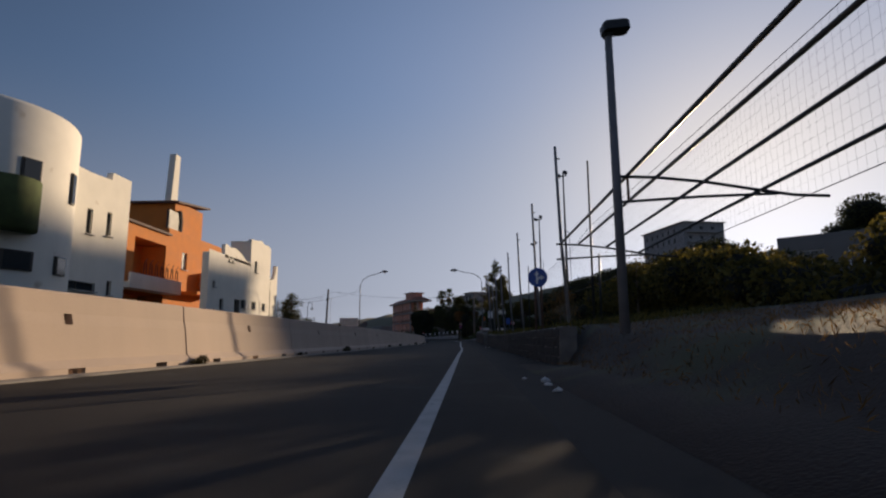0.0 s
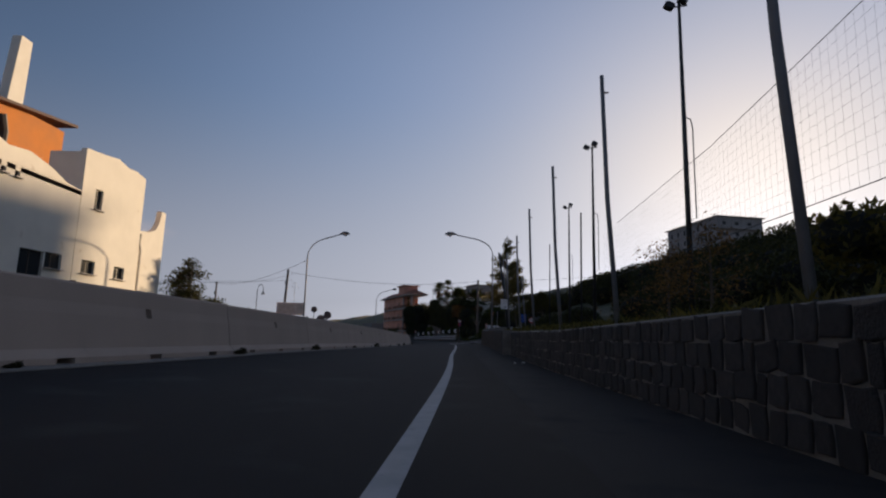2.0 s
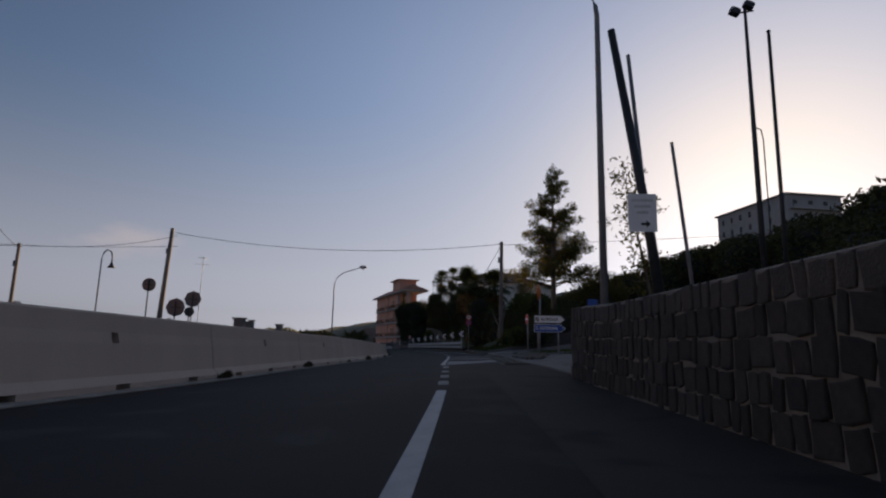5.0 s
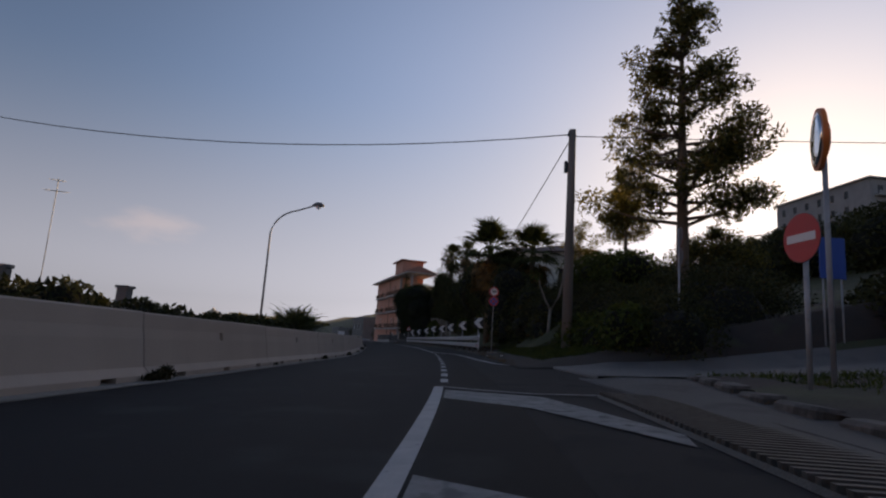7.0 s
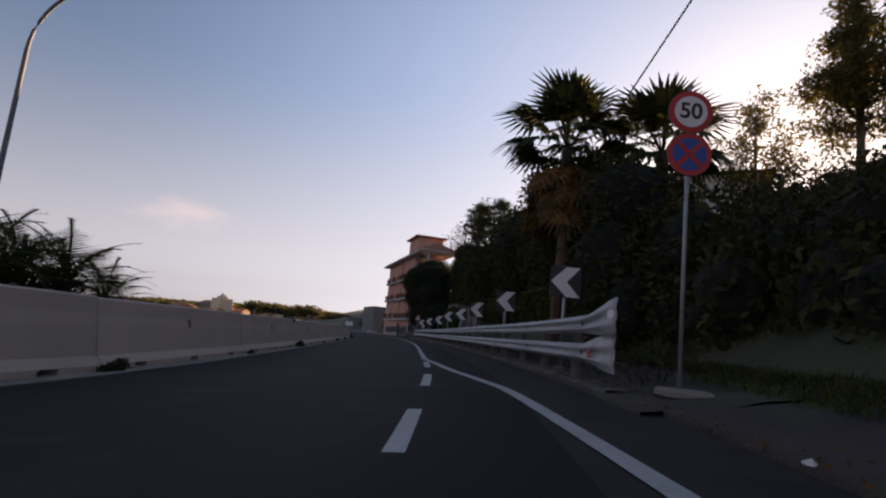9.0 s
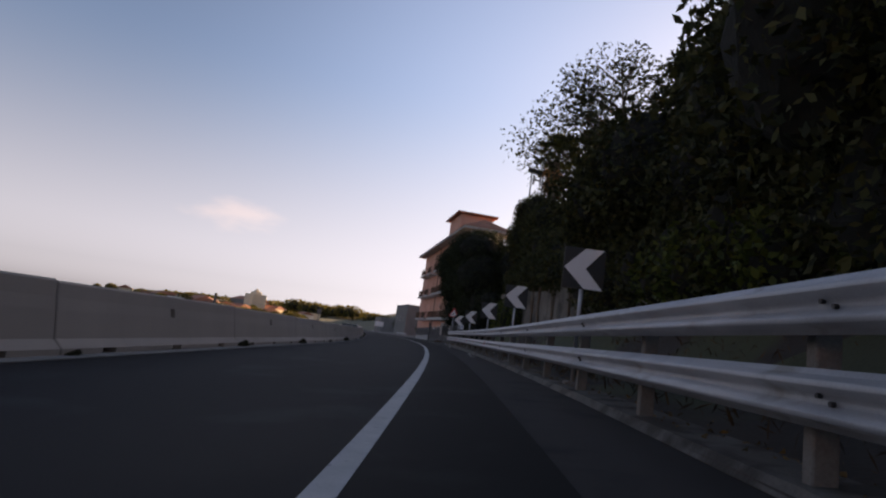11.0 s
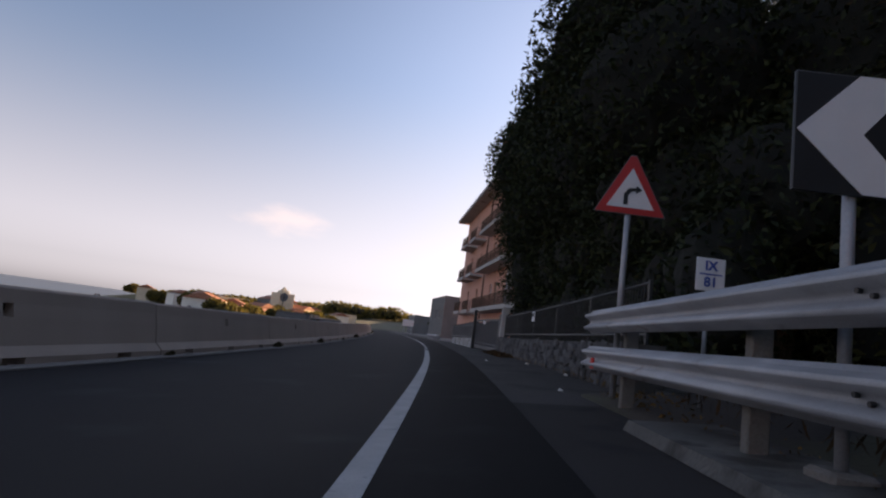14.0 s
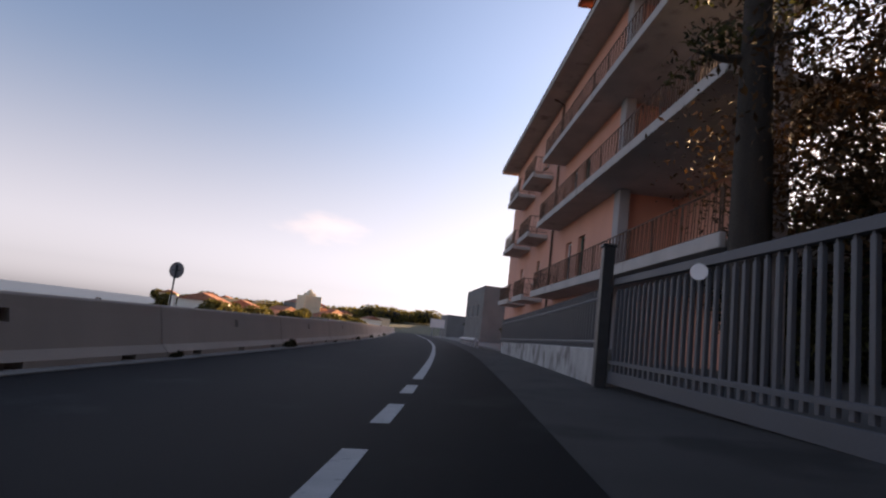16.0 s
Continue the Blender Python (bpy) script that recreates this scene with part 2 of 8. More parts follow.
TILE_ROOF = mat("clay_tiles", (0.30, 0.12, 0.07), 0.85, 0.3, 2, 30, 0.5, rand=0.15)
DARK_ROOF = mat("dark_roof", (0.10, 0.055, 0.045), 0.8, 0.3, 2, 30, 0.4)
WOOD_POLE = mat("weathered_pole", (0.17, 0.15, 0.135), 0.85, 0.3, 2, 40, 0.4, streak=0.15)
BARK = mat("bark", (0.12, 0.09, 0.065), 0.95, 0.35, 5, 40, 0.9, streak=0.2)
PALE_BARK = mat("pale_bark", (0.2, 0.18, 0.155), 0.9, 0.3, 4, 40, 0.5, streak=0.3)
WHITE_PLATE = mat("white_plate", (0.72, 0.72, 0.73), 0.45, 0.05, 3, 50, 0.03)
BLACK_PLATE = mat("black_plate", (0.02, 0.02, 0.022), 0.45, 0.1, 3, 50, 0.03)
BLUE_PLATE = mat("blue_plate", (0.02, 0.075, 0.33), 0.45, 0.06, 3, 50, 0.03)
RED_PLATE = mat("red_plate", (0.5, 0.03, 0.03), 0.45, 0.06, 3, 50, 0.03)
PLATE_BACK = mat("sign_back", (0.13, 0.13, 0.14), 0.6, 0.1, 3, 50, 0.05, metal=0.3)
SHUTTER = mat("dark_shutter", (0.05, 0.042, 0.036), 0.6, 0.15, 3, 40, 0.1)
GREEN_SHUTTER = mat("green_shutter", (0.10, 0.17, 0.13), 0.6, 0.1, 3, 40, 0.1)
AWNING = mat("green_canvas", (0.10, 0.13, 0.05), 0.9, 0.2, 2, 60, 0.2)
LITTER = mat("crumpled_paper", (0.68, 0.66, 0.62), 0.8, 0.15, 8, 40, 0.3)
# black of tyres and cables, and of the painted shade under the grating
RUBBER_PIT_SHADE = mat("rubber_pit_shade", (0.02, 0.02, 0.02), 0.7, 0.2, 4, 50, 0.1)
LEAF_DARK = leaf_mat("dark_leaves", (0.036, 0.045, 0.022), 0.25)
LEAF_FICUS = leaf_mat("ficus_leaves", (0.017, 0.027, 0.013), 0.15)
LEAF_WEED = leaf_mat("weed_leaves", (0.04, 0.038, 0.02), 0.2)
LEAF_MID = leaf_mat("green_leaves", (0.05, 0.075, 0.022), 0.35)
LEAF_OLIVE = leaf_mat("olive_leaves", (0.085, 0.085, 0.03), 0.4)
LEAF_DRY = leaf_mat("dry_grass", (0.13, 0.09, 0.045), 0.3)
LEAF_LITTER = leaf_mat("fallen_leaves", (0.06, 0.038, 0.022), 0.15)
LEAF_PALM = leaf_mat("palm_leaves", (0.04, 0.055, 0.022), 0.25)
GLASS = bpy.data.materials.new("window_glass")
GLASS.use_nodes = True
GLASS.node_tree.nodes["Principled BSDF"].inputs["Base Color"].default_value = (0.03, 0.035, 0.04, 1)
GLASS.node_tree.nodes["Principled BSDF"].inputs["Roughness"].default_value = 0.08
MIRROR = bpy.data.materials.new("mirror")
MIRROR.use_nodes = True
MIRROR.node_tree.nodes["Principled BSDF"].inputs["Base Color"].default_value = (0.75, 0.77, 0.8, 1)
MIRROR.node_tree.nodes["Principled BSDF"].inputs["Metallic"].default_value = 1.0
MIRROR.node_tree.nodes["Principled BSDF"].inputs["Roughness"].default_value = 0.06
SEA = bpy.data.materials.new("sea_water")
SEA.use_nodes = True
SEA.node_tree.nodes["Principled BSDF"].inputs["Base Color"].default_value = (0.08, 0.13, 0.2, 1)
SEA.node_tree.nodes["Principled BSDF"].inputs["Roughness"].default_value = 0.6

# ---- plan: the road's reference line, its height and its bank ----
ROAD = [(-1.92, -59.97), (-1.54, -47.98), (-1.15, -35.98), (-0.77, -23.99), (-0.38, -11.99), (-0.00, 0.00), (0.37, 11.99), (0.71, 23.99), (1.00, 35.99), (1.09, 47.98), (1.34, 59.98), (1.36, 71.98), (1.14, 83.98), (1.02, 95.98), (0.32, 107.96), (-0.39, 119.93), (-2.09, 131.81), (-4.04, 143.65), (-6.32, 155.43), (-8.90, 167.15), (-11.79, 178.79), (-15.08, 190.33), (-18.56, 201.81), (-22.31, 213.21), (-26.32, 224.52), (-30.58, 235.74), (-35.09, 246.86), (-39.65, 257.96), (-44.20, 269.06), (-48.76, 280.17), (-53.32, 291.27), (-57.87, 302.37), (-62.43, 313.47)]
STEP = 12.0
_knots = np.array([(2 * ROAD[0][0] - ROAD[1][0], 2 * ROAD[0][1] - ROAD[1][1]), *ROAD, (2 * ROAD[-1][0] - ROAD[-2][0], 2 * ROAD[-1][1] - ROAD[-2][1])])


def line_at(s):
    """Points of the reference line at stations s (metres from the start)."""
    u = np.clip((np.asarray(s, float) + 60) / STEP, 0, len(ROAD) - 1 - 1e-6)
    i = u.astype(int)
    f = (u - i)[..., None]
    p0, p1, p2, p3 = _knots[i], _knots[i + 1], _knots[i + 2], _knots[i + 3]
    return 0.5 * (2 * p1 + (p2 - p0) * f + (2 * p0 - 5 * p1 + 4 * p2 - p3) * f**2 + (3 * p1 - p0 - 3 * p2 + p3) * f**3)


def side_at(s):
    """Unit vectors to the left of the road at stations s."""
    d = line_at(np.asarray(s, float) + 0.5) - line_at(np.asarray(s, float) - 0.5)
    d = d / np.linalg.norm(d, axis=-1, keepdims=True)
    return np.stack([-d[..., 1], d[..., 0]], -1)


def turn_at(s):
    """The road's heading at station s, degrees left of +y."""
    n = side_at(s)
    return math.degrees(math.atan2(-n[1], -n[0]))


def road_z(s):
    return np.interp(s, (-60, 0, 20, 40, 60, 80, 95, 110, 140, 165, 190, 230, 340), (0.05, 0.03, -0.03, -0.08, 0.05, 0.14, 0.11, 0.08, 0.05, -0.05, -0.19, -0.5, -1.2))


def bank(s):
    return np.interp(s, (-60, 0, 25, 42, 60, 78, 90, 117, 150, 165, 190, 230), (0.02, 0.02, 0.018, 0.02, -0.015, -0.052, -0.055, -0.082, -0.070, -0.087, -0.088, -0.03))


def xyz(s, o, dz=0.0):
    """The place at station s, o metres left of the reference line, dz above the road's own plane."""
    p = line_at(s) + side_at(s) * np.asarray(o, float)[..., None]
    z = road_z(s) + bank(s) * np.clip(o, -3.0, 7.0) + dz
    return np.concatenate([p, np.asarray(z)[..., None]], -1)


def spot(s, o, dz=0.0):
    return Vector(xyz(np.float64(s), np.float64(o), dz))


def barrier_off(s):
    return np.interp(s, (-60, 0, 45, 78, 92, 117, 150, 165, 190, 230, 340), (6.3, 6.2, 5.5, 5.15, 5.1, 5.25, 5.3, 5.3, 5.2, 5.2, 5.2))


def barrier_high(s):
    return np.interp(s, (-60, 10, 45, 80, 92, 117, 150, 165, 190, 340), (1.28, 1.27, 1.2, 1.18, 1.14, 1.1, 1.0, 0.96, 0.9, 0.9))


# ---- mesh helpers ----
def mesh_from(name, verts, faces, material=None, smooth=False):
    me = bpy.data.meshes.new(name)
    me.from_pydata([tuple(v) for v in verts], [], faces)
    me.validate()
    if smooth:
        me.polygons.foreach_set("use_smooth", [True] * len(me.polygons))
    if material:
        me.materials.append(material)
    return me


def thing(name, at, turn=0.0, label="", category="", group="", kind=""):
    """An Empty at the base of a thing, x to its right and y ahead; parts go under it."""
    ob = new(name)
    ob.empty_display_size = 0.2
    ob.matrix_basis = pose(at[0], at[1], at[2], 0, 0, turn)
    return tagged(ob, label, category, group, kind)


def part(name, bm, material, parent, label="", smooth=False):
    if isinstance(bm, bmesh.types.BMesh):
        me = bpy.data.meshes.new(name)
        bm.normal_update()
        bm.to_mesh(me)
        bm.free()
        me.materials.append(material)
        if smooth:
            me.polygons.foreach_set("use_smooth", [True] * len(me.polygons))
    else:
        me = bm
    ob = new(name, me)
    ob.parent = parent
    return tagged(ob, label)


def structure(name, me, label, category):
    return tagged(new(name, me), label, category, kind="structure")


def box(bm, c, size, turn=0.0, bevel=0.0, taper=1.0, tilt=None):
    """A box about c; taper narrows its top."""
    x, y, z = size[0] / 2, size[1] / 2, size[2] / 2
    if bevel:
        k = min(bevel, x * 0.9, y * 0.9)
        ring = [(-x + k, -y), (x - k, -y), (x, -y + k), (x, y - k), (x - k, y), (-x + k, y), (-x, y - k), (-x, -y + k)]
        kz = min(bevel, z * 0.9)
        rows = [(-z, 0.0), (z - kz, 0.0), (z, kz)]
        rings = []
        for h, inset in rows:
            t = taper if h > 0 else 1.0
            fx, fy = (x - inset) / x * t, (y - inset) / y * t
            rings.append([(px * fx, py * fy, h) for px, py in ring])
        pts, quads = [p for r in rings for p in r], []
        for r in range(2):
            quads += [(r * 8 + i, r * 8 + (i + 1) % 8, r * 8 + 8 + (i + 1) % 8, r * 8 + 8 + i) for i in range(8)]
        quads += [tuple(range(16, 24)), tuple(reversed(range(8)))]
    else:
        pts = [(sx * x * (taper if sz > 0 else 1), sy * y * (taper if sz > 0 else 1), sz * z) for sz in (-1, 1) for sx, sy in ((-1, -1), (1, -1), (1, 1), (-1, 1))]
        quads = [(3, 2, 1, 0), (4, 5, 6, 7), (0, 1, 5, 4), (1, 2, 6, 5), (2, 3, 7, 6), (3, 0, 4, 7)]
    m = Matrix.Translation(c) @ (tilt if tilt else Matrix.Rotation(radians(turn), 4, "Z"))
    vs = [bm.verts.new(m @ Vector(p)) for p in pts]
    for q in quads:
        bm.faces.new([vs[i] for i in q])
    return bm


def tube(bm, path, radii, n=10, caps=True):
    """A round bar along a path of points; radii one or one per point."""
    path = [Vector(p) for p in path]
    if not hasattr(radii, "__len__"):
        radii = [radii] * len(path)
    rings = []
    for i, p in enumerate(path):
        d = (path[min(i + 1, len(path) - 1)] - path[max(i - 1, 0)]).normalized()
        a = d.orthogonal().normalized() if abs(d.z) < 0.9 else Vector((1, 0, 0)).cross(d).normalized()
        if abs(d.z) < 0.9:
            a = Vector((0, 0, 1)).cross(d).normalized()
        b = d.cross(a)
        rings.append([bm.verts.new(p + radii[i] * (math.cos(t) * a + math.sin(t) * b)) for t in (2 * math.pi * k / n for k in range(n))])
    for r, q in zip(rings, rings[1:]):
        for k in range(n):
            bm.faces.new((r[k], r[(k + 1) % n], q[(k + 1) % n], q[k]))
    if caps:
        bm.faces.new(list(reversed(rings[0])))
        bm.faces.new(rings[-1])
    return bm


def bmn():
    return bmesh.new()


def disc(bm, c, r, thick, n=28, sides=None):
    """An upright plate facing -y: round, or a polygon given as (x, z) points."""
    pts = sides or [(r * math.cos(2 * math.pi * k / n), r * math.sin(2 * math.pi * k / n)) for k in range(n)]
    f = [bm.verts.new((c[0] + x, c[1] - thick / 2, c[2] + z)) for x, z in pts]
    b = [bm.verts.new((c[0] + x, c[1] + thick / 2, c[2] + z)) for x, z in pts]
    bm.faces.new(f)
    bm.faces.new(list(reversed(b)))
    k = len(pts)
    for i in range(k):
        bm.faces.new((f[(i + 1) % k], f[i], b[i], b[(i + 1) % k]))
    return bm


def ribbon(stations, offs, dz, closed=False):
    """Vertices and faces of a strip along the road: rows of offsets (with heights) at each station."""
    verts, faces = [], []
    n = None
    for s in stations:
        o = np.array(offs(s) if callable(offs) else offs, float)
        h = np.array(dz(s) if callable(dz) else dz, float) * np.ones(len(o))
        verts.extend(xyz(np.full(len(o), float(s)), o, h))
        n = len(o)
    for i in range(len(stations) - 1):
        for j in range(n - 1):
            a = i * n + j
            faces.append((a, a + n, a + n + 1, a + 1))
    return verts, faces


def leaf_cloud(name, centres, length, width, rng, material, droop=0.0):
    """One mesh of many small leaves, each a folded rhombus at a centre."""
    c = np.asarray(centres)
    n = len(c)
    u = rng.normal(size=(n, 3))
    u[:, 2] -= droop
    u /= np.linalg.norm(u, axis=1, keepdims=True)
    w = np.cross(u, rng.normal(size=(n, 3)))
    w /= np.linalg.norm(w, axis=1, keepdims=True)
    k = rng.uniform(0.6, 1.3, (n, 1))
    fold = np.cross(u, w) * width * 0.25 * k
    v = np.stack([c - u * length / 2 * k, c + w * width / 2 * k + fold, c + u * length / 2 * k, c - w * width / 2 * k + fold], 1).reshape(-1, 3)
    me = bpy.data.meshes.new(name)
    me.vertices.add(4 * n)
    me.vertices.foreach_set("co", v.ravel())
    me.loops.add(4 * n)
    me.loops.foreach_set("vertex_index", np.arange(4 * n))
    me.polygons.add(n)
    me.polygons.foreach_set("loop_start", np.arange(n) * 4)
    me.polygons.foreach_set("loop_total", np.full(n, 4))
    me.update()
    me.validate()
    me.materials.append(material)
    return me


def clump_points(rng, clumps, n, edge=0.55):
    """Points in ellipsoid clumps (x, y, z, rx, ry, rz), thicker near their skin."""
    clumps = np.array(clumps, float)
    vol = np.prod(clumps[:, 3:], axis=1) ** (2 / 3)
    pick = rng.choice(len(clumps), n, p=vol / vol.sum())
    d = rng.normal(size=(n, 3))
    d /= np.linalg.norm(d, axis=1, keepdims=True)
    r = rng.uniform(edge, 1.08, (n, 1)) ** 0.7
    return clumps[pick, :3] + d * r * clumps[pick, 3:]

# ---- ground, sea, road ----
SIDES = (-60, 10, 14, 66, 70, 84, 88, 97, 98.5, 102.6, 104, 114, 118, 171, 174, 187, 199, 330)
RISE_O = (-1.3, -2.3, -3.0, -4.0, -6.0, -9.0, -15.0, -28.0)
RISE = {
    "bank": (0.0, 0.28, 0.72, 0.9, 1.2, 1.6, 2.4, 4.2),
    "wall": (0.0, 0.05, 1.02, 1.05, 1.25, 1.6, 2.4, 4.2),
    "side": (0.0, 0.0, 0.0, 0.06, 0.25, 0.6, 1.35, 3.0),
    "isle": (0.0, 0.0, 0.02, 0.14, 0.22, 0.4, 1.2, 3.0),
    "slab": (0.0, 0.0, 0.02, 0.08, 0.2, 0.5, 1.3, 3.0),
    "hedge": (0.0, 0.04, 0.15, 0.35, 0.9, 1.7, 3.0, 5.0),
    "rail": (0.0, 0.08, 0.2, 0.3, 3.0, 3.6, 4.2, 5.0),
    "yard": (0.0, 0.02, 0.05, 0.1, 0.2, 0.4, 0.8, 2.0),
}
ZONES = ("bank", "bank", "wall", "wall", "side", "side", "isle", "isle", "slab", "slab", "hedge", "hedge", "rail", "rail", "yard", "yard", "yard", "yard")


def rise(s, o):
    """Height of the right-hand ground above the road's plane."""
    rows = [np.interp(-np.asarray(o, float), [-v for v in RISE_O], RISE[z]) for z in ZONES]
    i = int(np.clip(np.searchsorted(SIDES, s) - 1, 0, len(SIDES) - 2))
    f = np.clip((s - SIDES[i]) / (SIDES[i + 1] - SIDES[i]), 0, 1)
    return rows[i] * (1 - f) + rows[i + 1] * f


def station(x, y):
    """Nearest station and offset of plan points."""
    ss = np.arange(-60, 323, 1.0)
    c, n = line_at(ss), side_at(ss)
    p = np.stack([x, y], -1)
    best = ((p[:, None, :] - c[None]) ** 2).sum(-1).argmin(1)
    return ss[best], ((p - c[best]) * n[best]).sum(-1)


def axis_steps(a, b, near, far):
    mid = list(np.arange(a, b + 0.1, near))
    up, down, k = [], [], near
    while b + sum(up) < far:
        k *= 1.35
        up.append(k)
    hi = list(b + np.cumsum(up))
    lo = list(a - np.cumsum(up))[::-1]
    return np.array(lo + mid + hi)


gx, gy = axis_steps(-66, 66, 3.0, 4700), axis_steps(-72, 324, 3.0, 4700)
GX, GY = np.meshgrid(gx, gy)
fx, fy = GX.ravel(), GY.ravel()
gs, go = station(fx, fy)


def hill_top(s):
    return float(np.interp(s, (-60, 20, 60, 100, 118, 165, 185, 230, 330), (12, 16, 20, 22, 21, 22, 32, 36, 30)))


def ground_z(s, o, x, y):
    """Height of the open ground at a plan point with its nearest station and offset."""
    base = float(road_z(s) + bank(s) * np.clip(o, -3, 7))
    d = math.hypot(x, y - 120)
    side = math.degrees(math.atan2(-x, y - 120))
    if o >= -2.3:
        z = base - 0.35 - 3.0 * min(1, max(0, (o - 9) / 60)) - 0.6 * min(1, max(0, (o - 6) / 3))
        if d > 330 and side > 38:
            z = min(z, -3 - (d - 330) * 0.06)
        elif d > 330 and side > -40:
            z += min(26, (d - 330) * 0.03) * (0.6 + 0.4 * math.sin(x * 0.004) * math.cos(y * 0.003))
        a2 = math.degrees(math.atan2(-(x + 14), y - 190))
        d2 = math.hypot(x + 14, y - 190)
        w = min(1, max(0, (a2 - 45) / 7)) * min(1, max(0, (y - 120) / 30)) * min(1, max(0, (o - 10) / 20))
        z = z * (1 - w) + w * min(z, max(-30, -1.5 - 0.05 * d2))
        return z
    z = base + float(rise(s, o)) - (0.35 if o > -16 else 0.0)
    if o < -28:
        z += min(hill_top(s) - 4, (-28 - o) * 0.31)
    return z


gz = np.array([ground_z(gs[k], go[k], fx[k], fy[k]) for k in range(len(fx))])


def hill_z(x, y):
    s, o = station(np.array([float(x)]), np.array([float(y)]))
    return ground_z(s[0], o[0], x, y)


nx, ny = len(gx), len(gy)
gfaces = [(j * nx + i, j * nx + i + 1, (j + 1) * nx + i + 1, (j + 1) * nx + i) for j in range(ny - 1) for i in range(nx - 1)]
structure("ground", mesh_from("ground", np.stack([fx, fy, gz], -1), gfaces, GRASS_GROUND, True), "rough grassy ground falling away towards the sea", "ground")
structure("water", mesh_from("water", [(-4800, -200, -14), (600, -200, -14), (600, 4800, -14), (-4800, 4800, -14)], [(0, 1, 2, 3)], SEA), "hazy blue sea up to the horizon", "sea")

along = np.arange(-60, 322, 2.0)
v, f = ribbon(along, lambda s: (barrier_off(s) + 0.6, 4.0, 2.5, 1.0, -0.62, -0.62), (0, 0, 0, 0, 0, -0.3))
structure("road", mesh_from("road", v, f, ASPHALT, True), "dark grey smooth asphalt carriageway", "road")
v, f = ribbon(along[along <= 172], (-0.62, -1.3, -2.3, -2.9), (-0.006, -0.008, -0.008, -0.02))
structure("pavement", mesh_from("shoulder", v, f, ASPHALT_OLD, True), "worn older asphalt shoulder with patches", "road shoulder")
v, f = ribbon(along[along >= 172], (-0.62, -1.3, -2.3, -2.9), (-0.006, -0.008, -0.008, -0.02))
structure("pavement", mesh_from("dusty_shoulder", v, f, DUSTY, True), "dusty patched asphalt strip before walls and gates", "road shoulder")


def verge(name, s0, s1, o0, material, label, lift=0.0):
    st = np.arange(s0, s1 + 0.1, 1.0)
    offs = np.array([o for o in (o0, -2.0, -2.3, -2.6, -3.0, -3.5, -4.0, -5.0, -6.0, -7.5, -9.0, -12.0, -16.0) if o <= o0])
    vv, ff = [], []
    rg = np.random.default_rng(int(s0 + 70))
    offs = np.r_[o0 + 0.01, offs]
    for s in st:
        z = np.array([float(rise(s, o)) for o in offs]) + lift + rg.normal(0, 0.02, len(offs)) * (offs < -2.4)
        z[0] -= 0.08
        vv.extend(xyz(np.full(len(offs), s), offs, z))
    m = len(offs)
    for i in range(len(st) - 1):
        ff += [(i * m + j, (i + 1) * m + j, (i + 1) * m + j + 1, i * m + j + 1) for j in range(m - 1)]
    return structure(name, mesh_from(name, vv, ff, material, True), label, "verge")


verge("verge_1", -60, 15, -1.25, DIRT, "dry earth bank with weeds beside the road")
verge("verge_2", 14.4, 68, -2.5, GRASS_GROUND, "weedy ground above the stone wall")
verge("verge_3", 68, 99, -2.25, SIDE_TAR, "worn grey side road rising to one side", 0.012)
# traffic island: a pointed strip of earth between the road and the side road
ISLE_S = (85.6, 86.2, 87.5, 89.3, 90.6, 92.0, 94.3, 96.4, 98.5)
ISLE_IN = (-2.97, -2.76, -2.68, -2.72, -2.78, -2.9, -3.2, -3.6, -4.1)
ISLE_OUT = (-3.05, -3.35, -3.75, -4.4, -5.0, -5.95, -7.3, -8.6, -9.8)
vv, ff = [], []
for s in np.arange(85.6, 98.6, 0.5):
    a, b = np.interp(s, ISLE_S, ISLE_IN), np.interp(s, ISLE_S, ISLE_OUT)
    oo = np.linspace(a, b, 9)
    bump = np.random.default_rng(int(s * 10)).uniform(0.05, 0.1, 9)
    vv.extend(xyz(np.full(9, s), oo, np.array([float(rise(s, o)) for o in oo]) + bump))
ff = [(i * 9 + j, (i + 1) * 9 + j, (i + 1) * 9 + j + 1, i * 9 + j + 1) for i in range(len(vv) // 9 - 1) for j in range(8)]
structure("verge_4", mesh_from("verge_4", vv, ff, DIRT, True), "earth traffic island with weeds", "verge")
verge("verge_5", 99, 103, -2.6, SIDE_ROAD, "pale concrete driveway slab", 0.012)
verge("verge_6", 103, 116, -1.75, DIRT, "overgrown earth verge under trees", 0.01)
verge("verge_7", 116, 173, -1.55, DIRT, "dark earth strip behind the crash barrier", 0.01)
verge("verge_8", 173, 300, -2.6, SIDE_ROAD, "concrete strip before walls and gates", 0.01)

# kerb strip at the foot of the wall of barriers
v, f = ribbon(along, lambda s: (barrier_off(s) + 0.3, barrier_off(s) - 0.24, barrier_off(s) - 0.27, barrier_off(s) - 0.27), (0.03, 0.03, 0.015, -0.05))
structure("kerb", mesh_from("kerb", v, f, KERB), "low pale concrete kerb strip along the barriers", "kerb")


